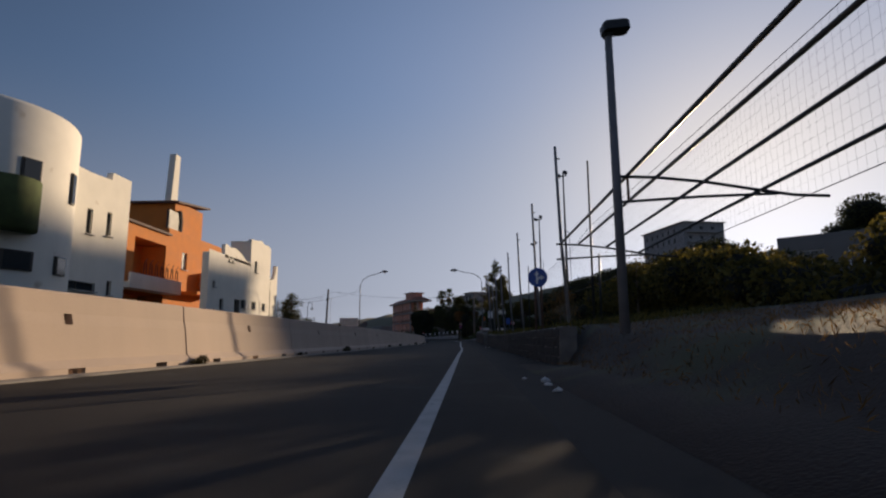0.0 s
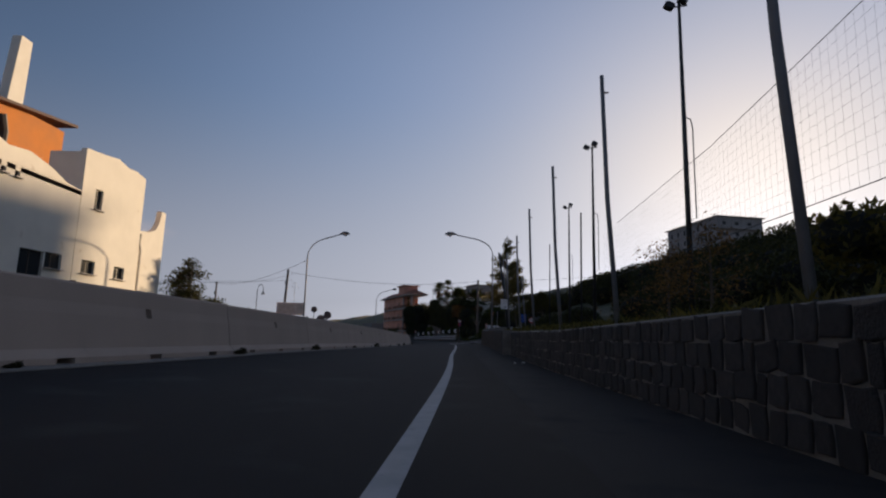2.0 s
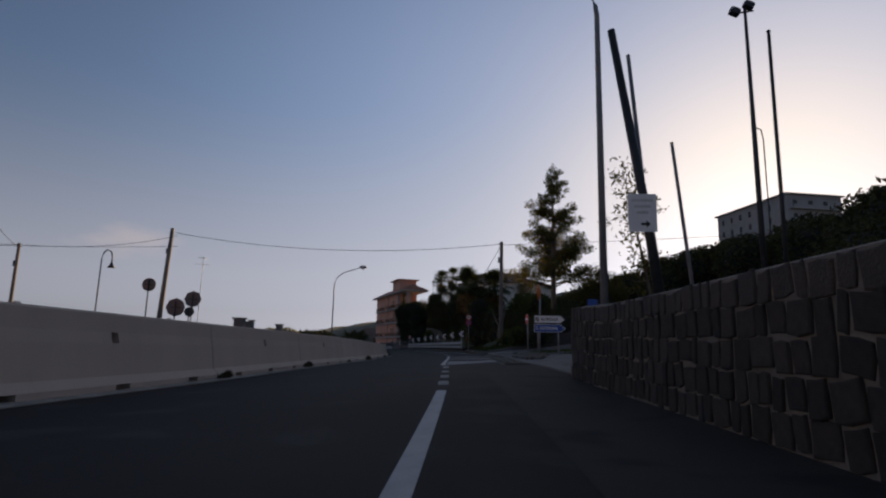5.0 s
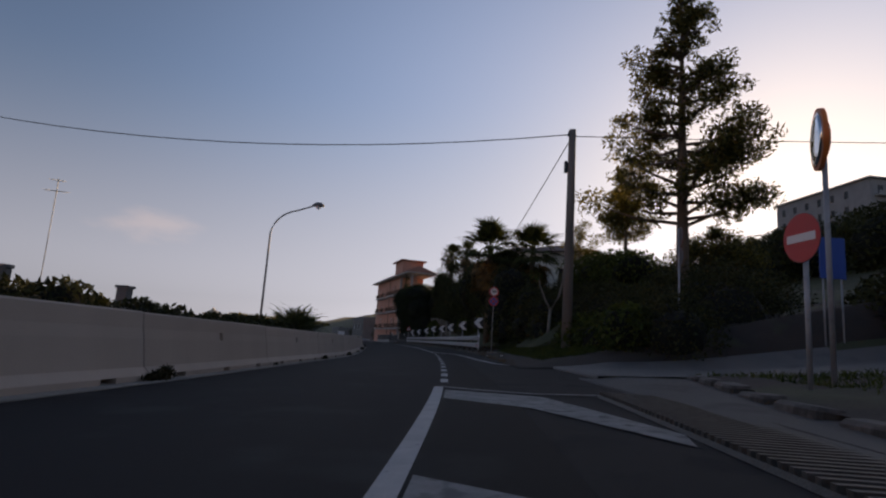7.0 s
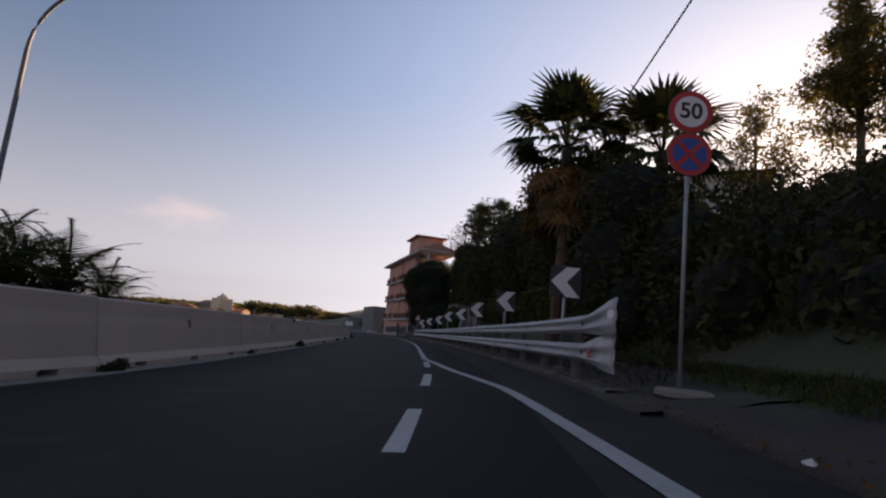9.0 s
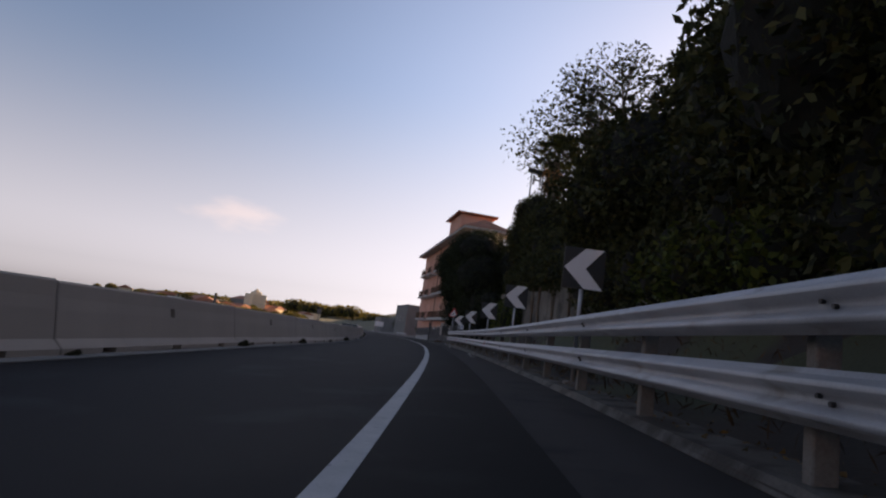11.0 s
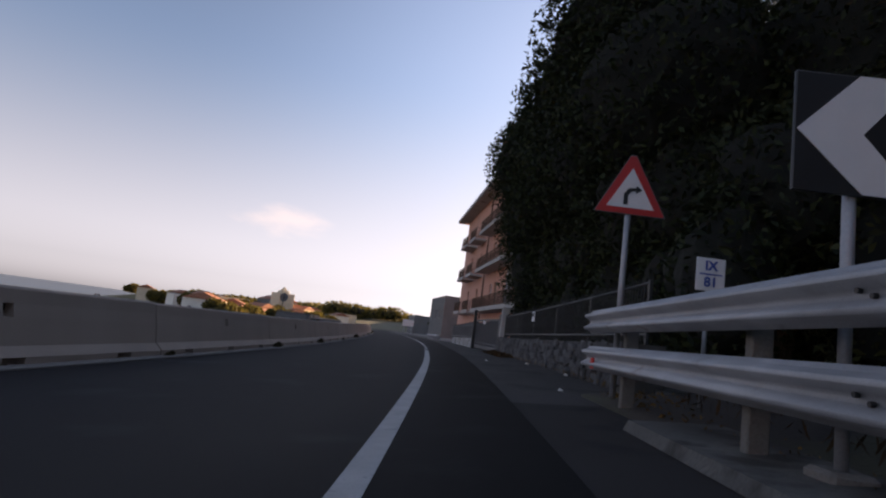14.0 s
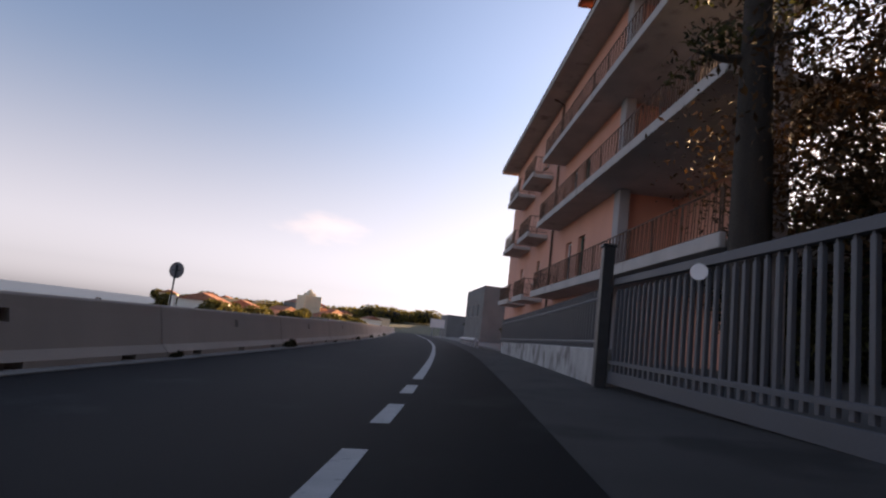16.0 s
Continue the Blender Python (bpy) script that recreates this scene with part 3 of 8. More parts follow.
# ---- road markings ----
def stripe(points, width, material, name="road_marking", label="white painted edge line", lift=0.005):
    """A painted line through (station, offset) points."""
    p = np.array(points, float)
    seg = np.r_[0, np.cumsum(np.hypot(np.diff(p[:, 0]), np.diff(p[:, 1])))]
    k = np.linspace(0, seg[-1], max(2, int(seg[-1] / 0.8) + 1))
    s, o = np.interp(k, seg, p[:, 0]), np.interp(k, seg, p[:, 1])
    ds, do = np.gradient(s), np.gradient(o)
    L = np.hypot(ds, do)
    ns, no = -do / L, ds / L
    a = xyz(s + ns * width / 2, o + no * width / 2, lift)
    b = xyz(s - ns * width / 2, o - no * width / 2, lift)
    vv = [q for pair in zip(a, b) for q in pair]
    ff = [(2 * i, 2 * i + 1, 2 * i + 3, 2 * i + 2) for i in range(len(k) - 1)]
    return structure(name, mesh_from(name, vv, ff, material), label, "road marking")


def line_o(s):
    return float(np.interp(s, (-60, 0, 23, 42, 60, 72, 90, 113, 126, 152, 163, 174, 184, 193, 198, 210, 230), (0.33, 0.33, 0.37, 0.26, 0.28, 0.22, 0.3, 0.22, 0.46, 0.35, 0.34, 0.42, 0.5, 0.53, 0.6, 0.8, 1.0)))


stripe([(s, line_o(s)) for s in range(-60, 73, 2)], 0.135, PAINT)
for a, b in ((73.1, 74.0), (75.0, 75.9), (77.0, 77.8), (79.3, 80.6)):
    stripe([(a, 0.22), (b, 0.23)], 0.17, PAINT_WORN, label="short white dash across the junction")
stripe([(81.6, 0.32), (89, 0.31), (97.1, 0.3)], 0.14, PAINT, label="solid white border of a hatched area")


def painted_area(corners, label, lift=0.006):
    """A painted patch with (station, offset) corners, cut into strips that follow the road."""
    bm = bmn()
    bm.faces.new([bm.verts.new(spot(s, o, lift)) for s, o in corners])
    bmesh.ops.triangulate(bm, faces=bm.faces[:])
    me = bpy.data.meshes.new("road_marking")
    bm.to_mesh(me)
    bm.free()
    me.materials.append(PAINT_WORN)
    return structure("road_marking", me, label, "road marking")


painted_area([(81.75, 0.22), (86.4, 0.21), (85.55, -0.63), (86.2, -1.47), (84.9, -1.6), (83.4, -1.5)], "broad worn white bar at the tip of a hatched area")
painted_area([(90.1, 0.22), (91.3, 0.21), (90.5, -0.9), (89.3, -1.58), (87.8, -1.52), (89.1, -0.66)], "worn white hatching bar")
painted_area([(95.3, 0.2), (96.5, 0.2), (95.5, -1.0), (94.3, -1.28), (92.7, -1.63), (92.2, -1.52), (94.3, -0.71)], "worn white hatching bar")
stripe([(97.1, 0.29), (96.1, -0.6), (95.8, -1.08), (95.7, -1.77), (96.0, -2.6)], 0.12, PAINT_WORN, label="thin white end line of a hatched area", lift=0.009)
for a, b in ((98.0, 98.9), (99.7, 100.7), (101.6, 102.6), (103.6, 104.6), (105.6, 106.5), (107.5, 108.4), (110.0, 111.9), (114.1, 116.0), (118.4, 120.6), (122.6, 124.8)):
    stripe([(s, float(np.interp(s, (98, 107, 111, 115, 119, 125), (0.22, 0.16, 0.26, 0.38, 0.45, 0.46)))) for s in (a, b)], 0.13, PAINT, label="white dash of a broken line")
stripe([(s, line_o(s)) for s in np.arange(126, 187.6, 2)] + [(188.35, line_o(188.35))], 0.14, PAINT)
for a, b in ((189.6, 191.1), (192.0, 193.1), (194.05, 195.05)):
    stripe([(a, line_o(a)), (b, line_o(b))], 0.14, PAINT, label="white dash of a broken line")
stripe([(s, line_o(s)) for s in np.arange(196.0, 300, 2)], 0.14, PAINT)
stripe([(126.3, 0.46), (121.8, 0.02), (118.1, -0.59), (115.5, -0.78), (113.5, -0.93), (110, -1.1), (108.7, -1.22), (106.4, -1.37), (105.2, -1.6), (104.5, -1.95), (104.0, -2.5), (103.8, -3.2)], 0.14, PAINT, label="white edge line curving into a driveway")


# ---- concrete barriers along the carriageway ----
def barrier_mesh(length, high):
    """One precast unit: stepped toe, sloping face, square pocket and feet notches in its road face. y away from the road."""
    prof = [(0.0, 0.0), (0.0, 0.09), (0.02, 0.11), (0.13, 0.215), (0.2, high * 0.60), (0.242, high * 0.60 + 0.17), (0.27, high - 0.03), (0.30, high), (0.46, high), (0.49, high - 0.03), (0.58, 0.4), (0.75, 0.12), (0.75, 0.0)]
    half = length / 2 - 0.012
    cols = [-half, -half + 0.02]
    for c in (-length / 3, 0.0, length / 3):
        cols += [c - 0.19, c + 0.19] if c else [-0.19, -0.09, 0.09, 0.19]
    cols += [half - 0.02, half]
    cols = sorted(set(cols))
    vs, fs = [], []
    for c in cols:
        drop = 0.012 if abs(c) >= half - 1e-6 else 0.0
        vs += [(c, y + drop, z - (drop if z > 0.2 else 0)) for y, z in prof]
    m = len(prof)
    for i in range(len(cols) - 1):
        a, b = cols[i], cols[i + 1]
        for j in range(m - 1):
            q = [i * m + j, (i + 1) * m + j, (i + 1) * m + j + 1, i * m + j + 1]
            notch = j == 0 and abs((b - a) - 0.38) < 1e-6 or (j == 0 and -0.2 < a and b < 0.2)
            pocket = j == 4 and abs(a + 0.09) < 1e-6
            if notch or pocket:
                k = len(vs)
                vs += [(vs[p][0], vs[p][1] + (0.25 if notch else 0.12), vs[p][2]) for p in q]
                fs += [(q[e], q[(e + 1) % 4], k + (e + 1) % 4, k + e) for e in range(4)] + [(k, k + 1, k + 2, k + 3)]
            else:
                fs.append(tuple(q))
    fs.append(tuple(range(m)))
    last = (len(cols) - 1) * m
    fs.append(tuple(reversed(range(last, last + m))))
    return mesh_from("barrier", vs, fs, CONCRETE)


UNIT = 7.15
for k in range(-14, 38):
    mid = 44.4 + UNIT * k
    if mid > 314 or mid < -55:
        continue
    a, b = spot(mid - UNIT / 2, barrier_off(mid - UNIT / 2)), spot(mid + UNIT / 2, barrier_off(mid + UNIT / 2))
    me = barrier_mesh((b - a).length, float(barrier_high(mid)))
    d = (b - a).normalized()
    ob = new("barrier")
    c = (a + b) / 2
    yy = Vector((-d.y, d.x, 0)).normalized()
    ob.matrix_basis = Matrix.Translation(c + Vector((0, 0, 0.025))) @ Matrix((d, yy, d.cross(yy))).transposed().to_4x4()
    tagged(ob, "beige precast concrete road barrier with a square pocket", "barrier", "road barriers")
    body = new("block", me)
    body.parent = ob
    hz = float(barrier_high(mid)) * 0.6 + 0.085
    # added plate: the pocket's darkness is put into its brown colour
    plug = bmn()
    box(plug, (0, 0.343, hz), (0.16, 0.012, 0.15))
    part("pocket_plate", plug, RUST, ob, "dark plate added at the back of the pocket")
    for x in (-1.9, 1.9):
        loop = bmn()
        tube(loop, [(x - 0.07, 0.38, float(barrier_high(mid)) - 0.02), (x - 0.05, 0.38, float(barrier_high(mid)) + 0.02), (x + 0.05, 0.38, float(barrier_high(mid)) + 0.02), (x + 0.07, 0.38, float(barrier_high(mid)) - 0.02)], 0.01, 5)
        part("lifting_loop", loop, RUST, ob)


# ---- builders ----
def facade(bm, w, h, holes, depth=0.22, x0=0.0, z0=0.0, y=0.0):
    """A wall face in the xz plane facing -y, with recessed openings (x, z, width, height)."""
    xs = sorted({x0, x0 + w, *[v for q in holes for v in (q[0], q[0] + q[2])]})
    zs = sorted({z0, z0 + h, *[v for q in holes for v in (q[1], q[1] + q[3])]})
    for i in range(len(xs) - 1):
        for j in range(len(zs) - 1):
            a, b, c, d = xs[i], xs[i + 1], zs[j], zs[j + 1]
            mx, mz = (a + b) / 2, (c + d) / 2
            if not any(q[0] < mx < q[0] + q[2] and q[1] < mz < q[1] + q[3] for q in holes):
                bm.faces.new([bm.verts.new(p) for p in ((a, y, c), (b, y, c), (b, y, d), (a, y, d))])
    for q in holes:
        a, b, c, d = q[0], q[0] + q[2], q[1], q[1] + q[3]
        r = [(a, c), (b, c), (b, d), (a, d)]
        for k in range(4):
            (p, s), (u, v) = r[k], r[(k + 1) % 4]
            bm.faces.new([bm.verts.new(t) for t in ((u, y, v), (p, y, s), (p, y + depth, s), (u, y + depth, v))])
    return bm


def window_unit(parent, x, z, w, h, y=0.18, frame=WHITE_PLATE, pane=GLASS, name="window", bars=True):
    """A window set in an opening: frame with a mullion, dark panes, a sill."""
    bm = bmn()
    t = 0.06
    for c, s in (((x + w / 2, y, z + t / 2), (w, 0.07, t)), ((x + w / 2, y, z + h - t / 2), (w, 0.07, t)), ((x + t / 2, y, z + h / 2), (t, 0.07, h - 2 * t)), ((x + w - t / 2, y, z + h / 2), (t, 0.07, h - 2 * t))):
        box(bm, c, s)
    if bars and w > 0.7:
        box(bm, (x + w / 2, y, z + h / 2), (t, 0.06, h - 2 * t))
    ob = part(name, bm, frame, parent)
    bm = bmn()
    box(bm, (x + w / 2, y + 0.015, z + h / 2), (w - t, 0.02, h - t))
    p = part("pane", bm, pane, ob)
    bm = bmn()
    box(bm, (x + w / 2, -0.03, z - 0.03), (w + 0.16, 0.3, 0.06), bevel=0.01)
    part("sill", bm, SOFFIT, ob)
    return ob


def shell(bm, w, d, h, x0=0.0, z0=0.0, roof=True):
    """Sides, back and flat roof behind a facade of width w."""
    a, b = x0, x0 + w
    for q in (((a, 0, z0), (a, 0, z0 + h), (a, d, z0 + h), (a, d, z0)), ((b, 0, z0), (b, d, z0), (b, d, z0 + h), (b, 0, z0 + h)), ((a, d, z0), (a, d, z0 + h), (b, d, z0 + h), (b, d, z0))):
        bm.faces.new([bm.verts.new(p) for p in q])
    if roof:
        bm.faces.new([bm.verts.new(p) for p in ((a, 0, z0 + h), (b, 0, z0 + h), (b, d, z0 + h), (a, d, z0 + h))])
    return bm


def house(name, at, turn, blocks, material, label, category="house"):
    """A house of box blocks: (x, width, depth, height, holes, set-back). x runs to the right as one faces it."""
    root = thing(name, at, turn, label, category)
    for x, w, d, h, holes, back in blocks:
        bm = bmn()
        facade(bm, w, h, holes, x0=x)
        shell(bm, w, d, h, x0=x)
        for v in bm.verts:
            v.co.y += back
        wall = part("wall", bm, material, root)
        for q in holes:
            u = window_unit(root, q[0], q[1], q[2], q[3], frame=SHUTTER if len(q) > 4 else WHITE_PLATE)
            if back:
                u.location.y = back
        bm = bmn()
        for c, s in (((x + w / 2, back + 0.12, h + 0.1), (w, 0.24, 0.2)), ((x + 0.12, back + d / 2, h + 0.1), (0.24, d - 0.5, 0.2)), ((x + w - 0.12, back + d / 2, h + 0.1), (0.24, d - 0.5, 0.2))):
            box(bm, c, s, bevel=0.03)
        part("parapet", bm, material, root)
    return root


# a facade that looks along +x stands with its own -y turned to +x: turn 90
# ---- white house with an annexe and curved gable ----
GL = -0.9
white_c = thing("house", (-21.0, 48.3, GL), 90, "white rendered house with stepped walls and small dark windows", "house")


def solid_outline(bm, pts, depth, y=0.0):
    """A prism from an outline in the xz plane, facing -y."""
    f = [bm.verts.new((x, y, z)) for x, z in pts]
    b = [bm.verts.new((x, y + depth, z)) for x, z in pts]
    bm.faces.new(f)
    bm.faces.new(list(reversed(b)))
    k = len(pts)
    for i in range(k):
        bm.faces.new((f[(i + 1) % k], f[i], b[i], b[(i + 1) % k]))
    return bm


def holed(bm, w, d, h, holes, x0, top=None):
    facade(bm, w, h, holes, x0=x0)
    shell(bm, w, d, h, x0=x0, roof=top is None)
    if top:
        solid_outline(bm, top, d)
    return bm


lowC = [(1.05, 6.2, 0.5, 0.55), (2.7, 4.3, 0.85, 1.0), (6.2, 3.9, 1.7, 1.6), (8.0, 4.7, 1.3, 0.85), (4.3, 8.9, 0.35, 0.55), (5.2, 8.9, 0.35, 0.55)]
bm = bmn()
facade(bm, 10.2, 9.2, lowC, x0=0.0)
shell(bm, 10.2, 0.6, 9.2, x0=0.0)
solid_outline(bm, [(3.4, 9.2), (10.2, 9.2), (10.2, 9.5), (9.0, 9.6), (7.6, 10.1), (6.0, 10.45), (4.6, 10.3), (3.9, 10.5), (3.4, 10.4)], 0.35)
part("wall", bm, WHITE_WALL, white_c)
for q in lowC:
    window_unit(white_c, *q, frame=SHUTTER)
upC = [(11.5, 8.7, 0.75, 1.25), (11.0, 4.75, 1.25, 0.8), (14.2, 4.75, 1.15, 0.8)]
bm = bmn()
facade(bm, 6.5, 11.9, upC, x0=10.25)
shell(bm, 6.5, 2.2, 11.9, x0=10.25)
solid_outline(bm, [(10.25, 11.9), (16.75, 11.9), (16.75, 12.05), (15.6, 12.25), (14.6, 12.2), (13.4, 12.45), (12.0, 12.25), (10.25, 12.1)], 0.35)
part("upper_wall", bm, WHITE_WALL, white_c)
for q in upC:
    window_unit(white_c, *q, frame=SHUTTER)
bm = bmn()
solid_outline(bm, [(16.8, 0), (20.4, 0), (20.5, 9.8), (20.5, 10.4), (19.9, 10.45), (19.75, 9.6), (19.3, 8.9), (18.5, 8.6), (16.8, 8.4)], 0.4, 0.3)
box(bm, (18.6, 1.7, 3.6), (3.6, 2.2, 7.2), bevel=0.03)
part("gable", bm, WHITE_WALL, white_c, "white wall sweeping up to a small horn")
bm = bmn()
tube(bm, [(17.2, 0.12, 0.0), (17.2, 0.12, 7.0), (17.0, 0.14, 7.6), (16.95, 0.05, 8.2)], 0.08, 8)
part("drainpipe", bm, SOFFIT, white_c)
bm = bmn()
box(bm, (17.6, 2.2, 8.6), (1.4, 1.2, 2.4), bevel=0.03)
box(bm, (17.6, 2.2, 9.85), (1.7, 1.5, 0.12), bevel=0.03)
part("chimney", bm, TILE_ROOF, white_c)

# ---- orange house with a loggia, a roof room and a tall white pylon ----
orange = thing("house", (-29.3, 48.0, GL), 90, "orange rendered house with a loggia and tiled roof room", "house")
hO = [(12.5, 9.2, 1.2, 1.9)]
bm = bmn()
facade(bm, 15.4, 13.2, hO, x0=9.4)
shell(bm, 15.4, 10, 13.2, x0=9.4)
part("wall", bm, ORANGE_WALL, orange)
for q in hO:
    window_unit(orange, *q)
bm = bmn()
shell(bm, 9.4, 10, 12.6, x0=0.0)
facade(bm, 9.4, 12.6, [(0.6, 0.5, 8.4, 5.6), (3.2, 7.6, 5.8, 3.6)], depth=2.6, x0=0.0)
box(bm, (4.7, 2.7, 4.5), (9.2, 0.2, 8.8))
box(bm, (6.0, 2.7, 9.6), (6.2, 0.2, 4.0))
part("loggia", bm, ORANGE_WALL, orange, "deep shaded loggia in orange render")
bm = bmn()
box(bm, (5.0, -0.7, 6.4), (9.4, 1.6, 0.5), bevel=0.05)
box(bm, (5.0, -1.4, 7.0), (9.4, 0.18, 1.0), bevel=0.04)
part("balcony", bm, WHITE_WALL, orange, "white stained balcony with a solid parapet")
for k in range(7):
    bm = bmn()
    tube(bm, [(2.6 + k, -1.35, 7.5), (2.7 + k, -1.35, 8.6), (3.1 + k, -1.35, 9.0)], 0.05, 6)
    tube(bm, [(3.1 + k, -1.35, 7.5), (3.0 + k, -1.35, 8.6)], 0.05, 6)
    part("railing", bm, DARK_STEEL, orange)
bm = bmn()
box(bm, (15.5, -1.0, 6.6), (6.5, 2.0, 0.35), bevel=0.05)
tube(bm, [(17.8, -0.6, 6.7), (17.8, -0.6, 9.2)], 1.35, 14)
part("rounded_balcony", bm, ORANGE_WALL, orange, "rounded orange balcony in shade")
bm = bmn()
box(bm, (20.4, 6.2, 15.6), (7.4, 6.0, 4.8))
part("roof_room", bm, ORANGE_WALL, orange)
bm = bmn()
tube(bm, [(17.6, 2.95, 13.3), (17.6, 2.9, 15.6), (17.2, 2.9, 16.8)], 0.3, 8)
box(bm, (15.9, 3.0, 15.0), (2.4, 0.3, 3.0), bevel=0.05)
part("arch", bm, SHUTTER, orange)
rows = bmn()
box(rows, (20.4, 6.2, 18.2), (8.8, 7.4, 0.24), bevel=0.04, tilt=Matrix.Rotation(radians(-7), 4, "Y"))
part("roof", rows, DARK_ROOF, orange)
bm = bmn()
box(bm, (4.7, 4.0, 12.75), (9.8, 8.6, 0.24), bevel=0.04, tilt=Matrix.Rotation(radians(4), 4, "X"))
part("loggia_roof", bm, DARK_ROOF, orange)
bm = bmn()
solid_outline(bm, [(20.0, 13.0), (24.2, 13.0), (23.2, 16.4), (22.7, 18.2), (22.8, 25.4), (21.6, 25.4), (21.0, 18.6)], 0.8, 6.0)
part("pylon", bm, WHITE_WALL, orange, "tall tapering white roof pylon")

# ---- white house with slits, and a round white tower ----
hB = [(2.0, 7.7, 0.55, 1.5), (3.9, 7.9, 0.5, 1.5), (0.3, 4.4, 3.0, 0.5), (4.4, 4.3, 0.5, 0.9)]
white_b = thing("house", (-21.0, 29.6, GL), 90, "white flat-roofed house with two slit windows", "house")
bm = bmn()
facade(bm, 6.2, 11.2, hB, x0=0.0)
shell(bm, 6.2, 9, 11.2, x0=0.0)
solid_outline(bm, [(0, 11.2), (6.2, 11.2), (6.2, 11.95), (4.2, 11.95), (4.1, 11.45), (2.2, 11.35), (0, 11.4)], 0.4)
part("wall", bm, WHITE_WALL, white_b)
for q in hB:
    window_unit(white_b, *q, frame=SHUTTER)
tower = thing("tower", (-23.6, 26.3, GL), 90, "round white rendered tower house with chipped plaster", "house")
bm = bmn()
rings = []
for z in (0.0, 6.0, 12.35, 12.55):
    rings.append([bm.verts.new(((4.55 if z < 12.5 else 4.4) * math.cos(a), (4.55 if z < 12.5 else 4.4) * math.sin(a), z)) for a in (2 * math.pi * k / 40 for k in range(40))])
for r, q in zip(rings, rings[1:]):
    for k in range(40):
        bm.faces.new((r[k], r[(k + 1) % 40], q[(k + 1) % 40], q[k]))
bm.faces.new(rings[-1])
part("wall", bm, WHITE_WALL, tower, smooth=True)
for a, z, w, h in ((-73, 8.4, 0.5, 1.6), (-109, 8.9, 0.9, 1.0), (-81, 4.7, 0.9, 0.9), (-112, 4.7, 1.4, 0.9)):
    bm = bmn()
    c, s = math.cos(radians(a)), math.sin(radians(a))
    box(bm, (4.5 * c, 4.5 * s, z + h / 2), (w, 0.3, h), turn=a + 90, bevel=0.02)
    ob = part("window", bm, SHUTTER, tower)
    bm = bmn()
    box(bm, (4.62 * c, 4.62 * s, z + h / 2), (w * 0.8, 0.1, h * 0.9), turn=a + 90)
    part("pane", bm, GLASS, ob)
bm = bmn()
lower = [bm.verts.new((1.7 * math.cos(radians(a)) - 2.6, -3.4 + 2.0 * math.sin(radians(a)), 6.4)) for a in range(-180, 1, 15)]
upper = [bm.verts.new((1.7 * math.cos(radians(a)) - 2.6, -3.4 + 2.0 * math.sin(radians(a)), 8.6)) for a in range(-180, 1, 15)]
for k in range(len(lower) - 1):
    bm.faces.new((lower[k], lower[k + 1], upper[k + 1], upper[k]))
bm.faces.new(list(reversed(lower)))
part("balcony", bm, AWNING, tower, "rounded balcony hung with green canvas", smooth=True)

# ---- low roofs and chimneys beyond the barriers ----
low_house = house("house", (-13.0, 100.0, -1.2), 90, [(0.0, 20.0, 8.0, 2.05, [(4.0, 0.8, 1.0, 1.0)], 0.0)], GREY_WALL, "low flat-roofed grey house beyond the barriers")
for k, (u, w, h) in enumerate(((3.2, 0.8, 1.4), (4.7, 0.55, 1.2), (5.5, 0.4, 1.35), (12.0, 0.6, 1.3))):
    ch = thing("chimney", (-14.2, 100.3 + u, 0.85), 0, "grey rendered roof chimney with a flat cap", "chimney", "roof chimneys")
    bm = bmn()
    box(bm, (0, 0, h / 2), (w * 0.8, w * 0.8, h), bevel=0.02)
    part("flue", bm, GREY_WALL, ch)
    bm = bmn()
    box(bm, (0, 0, h + 0.06), (w, w, 0.12), bevel=0.02)
    part("cap", bm, GREY_WALL, ch)


# ---- street lamps, poles, wires ----
def street_lamp(at, turn, high, reach, label):
    """A bent steel column; the arm reaches along the thing's +x."""
    root = thing("street_lamp", at, turn, label, "street lamp", "street lamps")
    bm = bmn()
    pts = [(0, 0, 0), (0, 0, high * 0.5), (0, 0, high * 0.80)]
    n = 9
    for k in range(1, n + 1):
        a = k / n * math.pi * 0.45
        pts.append((reach * 0.62 * (1 - math.cos(a)), 0, high * 0.80 + high * 0.165 * math.sin(a)))
    pts.append((reach * 0.93, 0, high))
    tube(bm, pts, [0.085, 0.065, 0.055] + [0.045] * (len(pts) - 3), 10)
    part("column", bm, GREY_STEEL, root, smooth=True)
    bm = bmn()
    tube(bm, [(reach * 0.86, 0, high - 0.02), (reach * 0.95, 0, high + 0.06), (reach * 1.05, 0, high + 0.05), (reach * 1.12, 0, high - 0.03)], [0.05, 0.16, 0.16, 0.06], 10)
    part("lamp_head", bm, GREY_STEEL, root, smooth=True)
    bm = bmn()
    tube(bm, [(reach * 0.95, 0, high + 0.0), (reach * 1.0, 0, high - 0.14), (reach * 1.05, 0, high - 0.02)], [0.1, 0.13, 0.08], 10)
    part("glass_bowl", bm, WHITE_PLATE, root, smooth=True)
    bm = bmn()
    tube(bm, [(0, 0, 0), (0, 0, 0.25)], 0.15, 10)
    part("base", bm, GREY_STEEL, root)
    return root


street_lamp((-12.4, 77.2, -0.7), -10, 10.4, 3.5, "grey bent street lamp beyond the barriers")
street_lamp((-12.1, 123.0, -1.2), -8, 9.9, 3.1, "grey bent street lamp with a pale glass bowl")
street_lamp((4.25, 75.4, 0.75), 177, 8.95, 3.75, "grey bent street lamp above the stone wall")


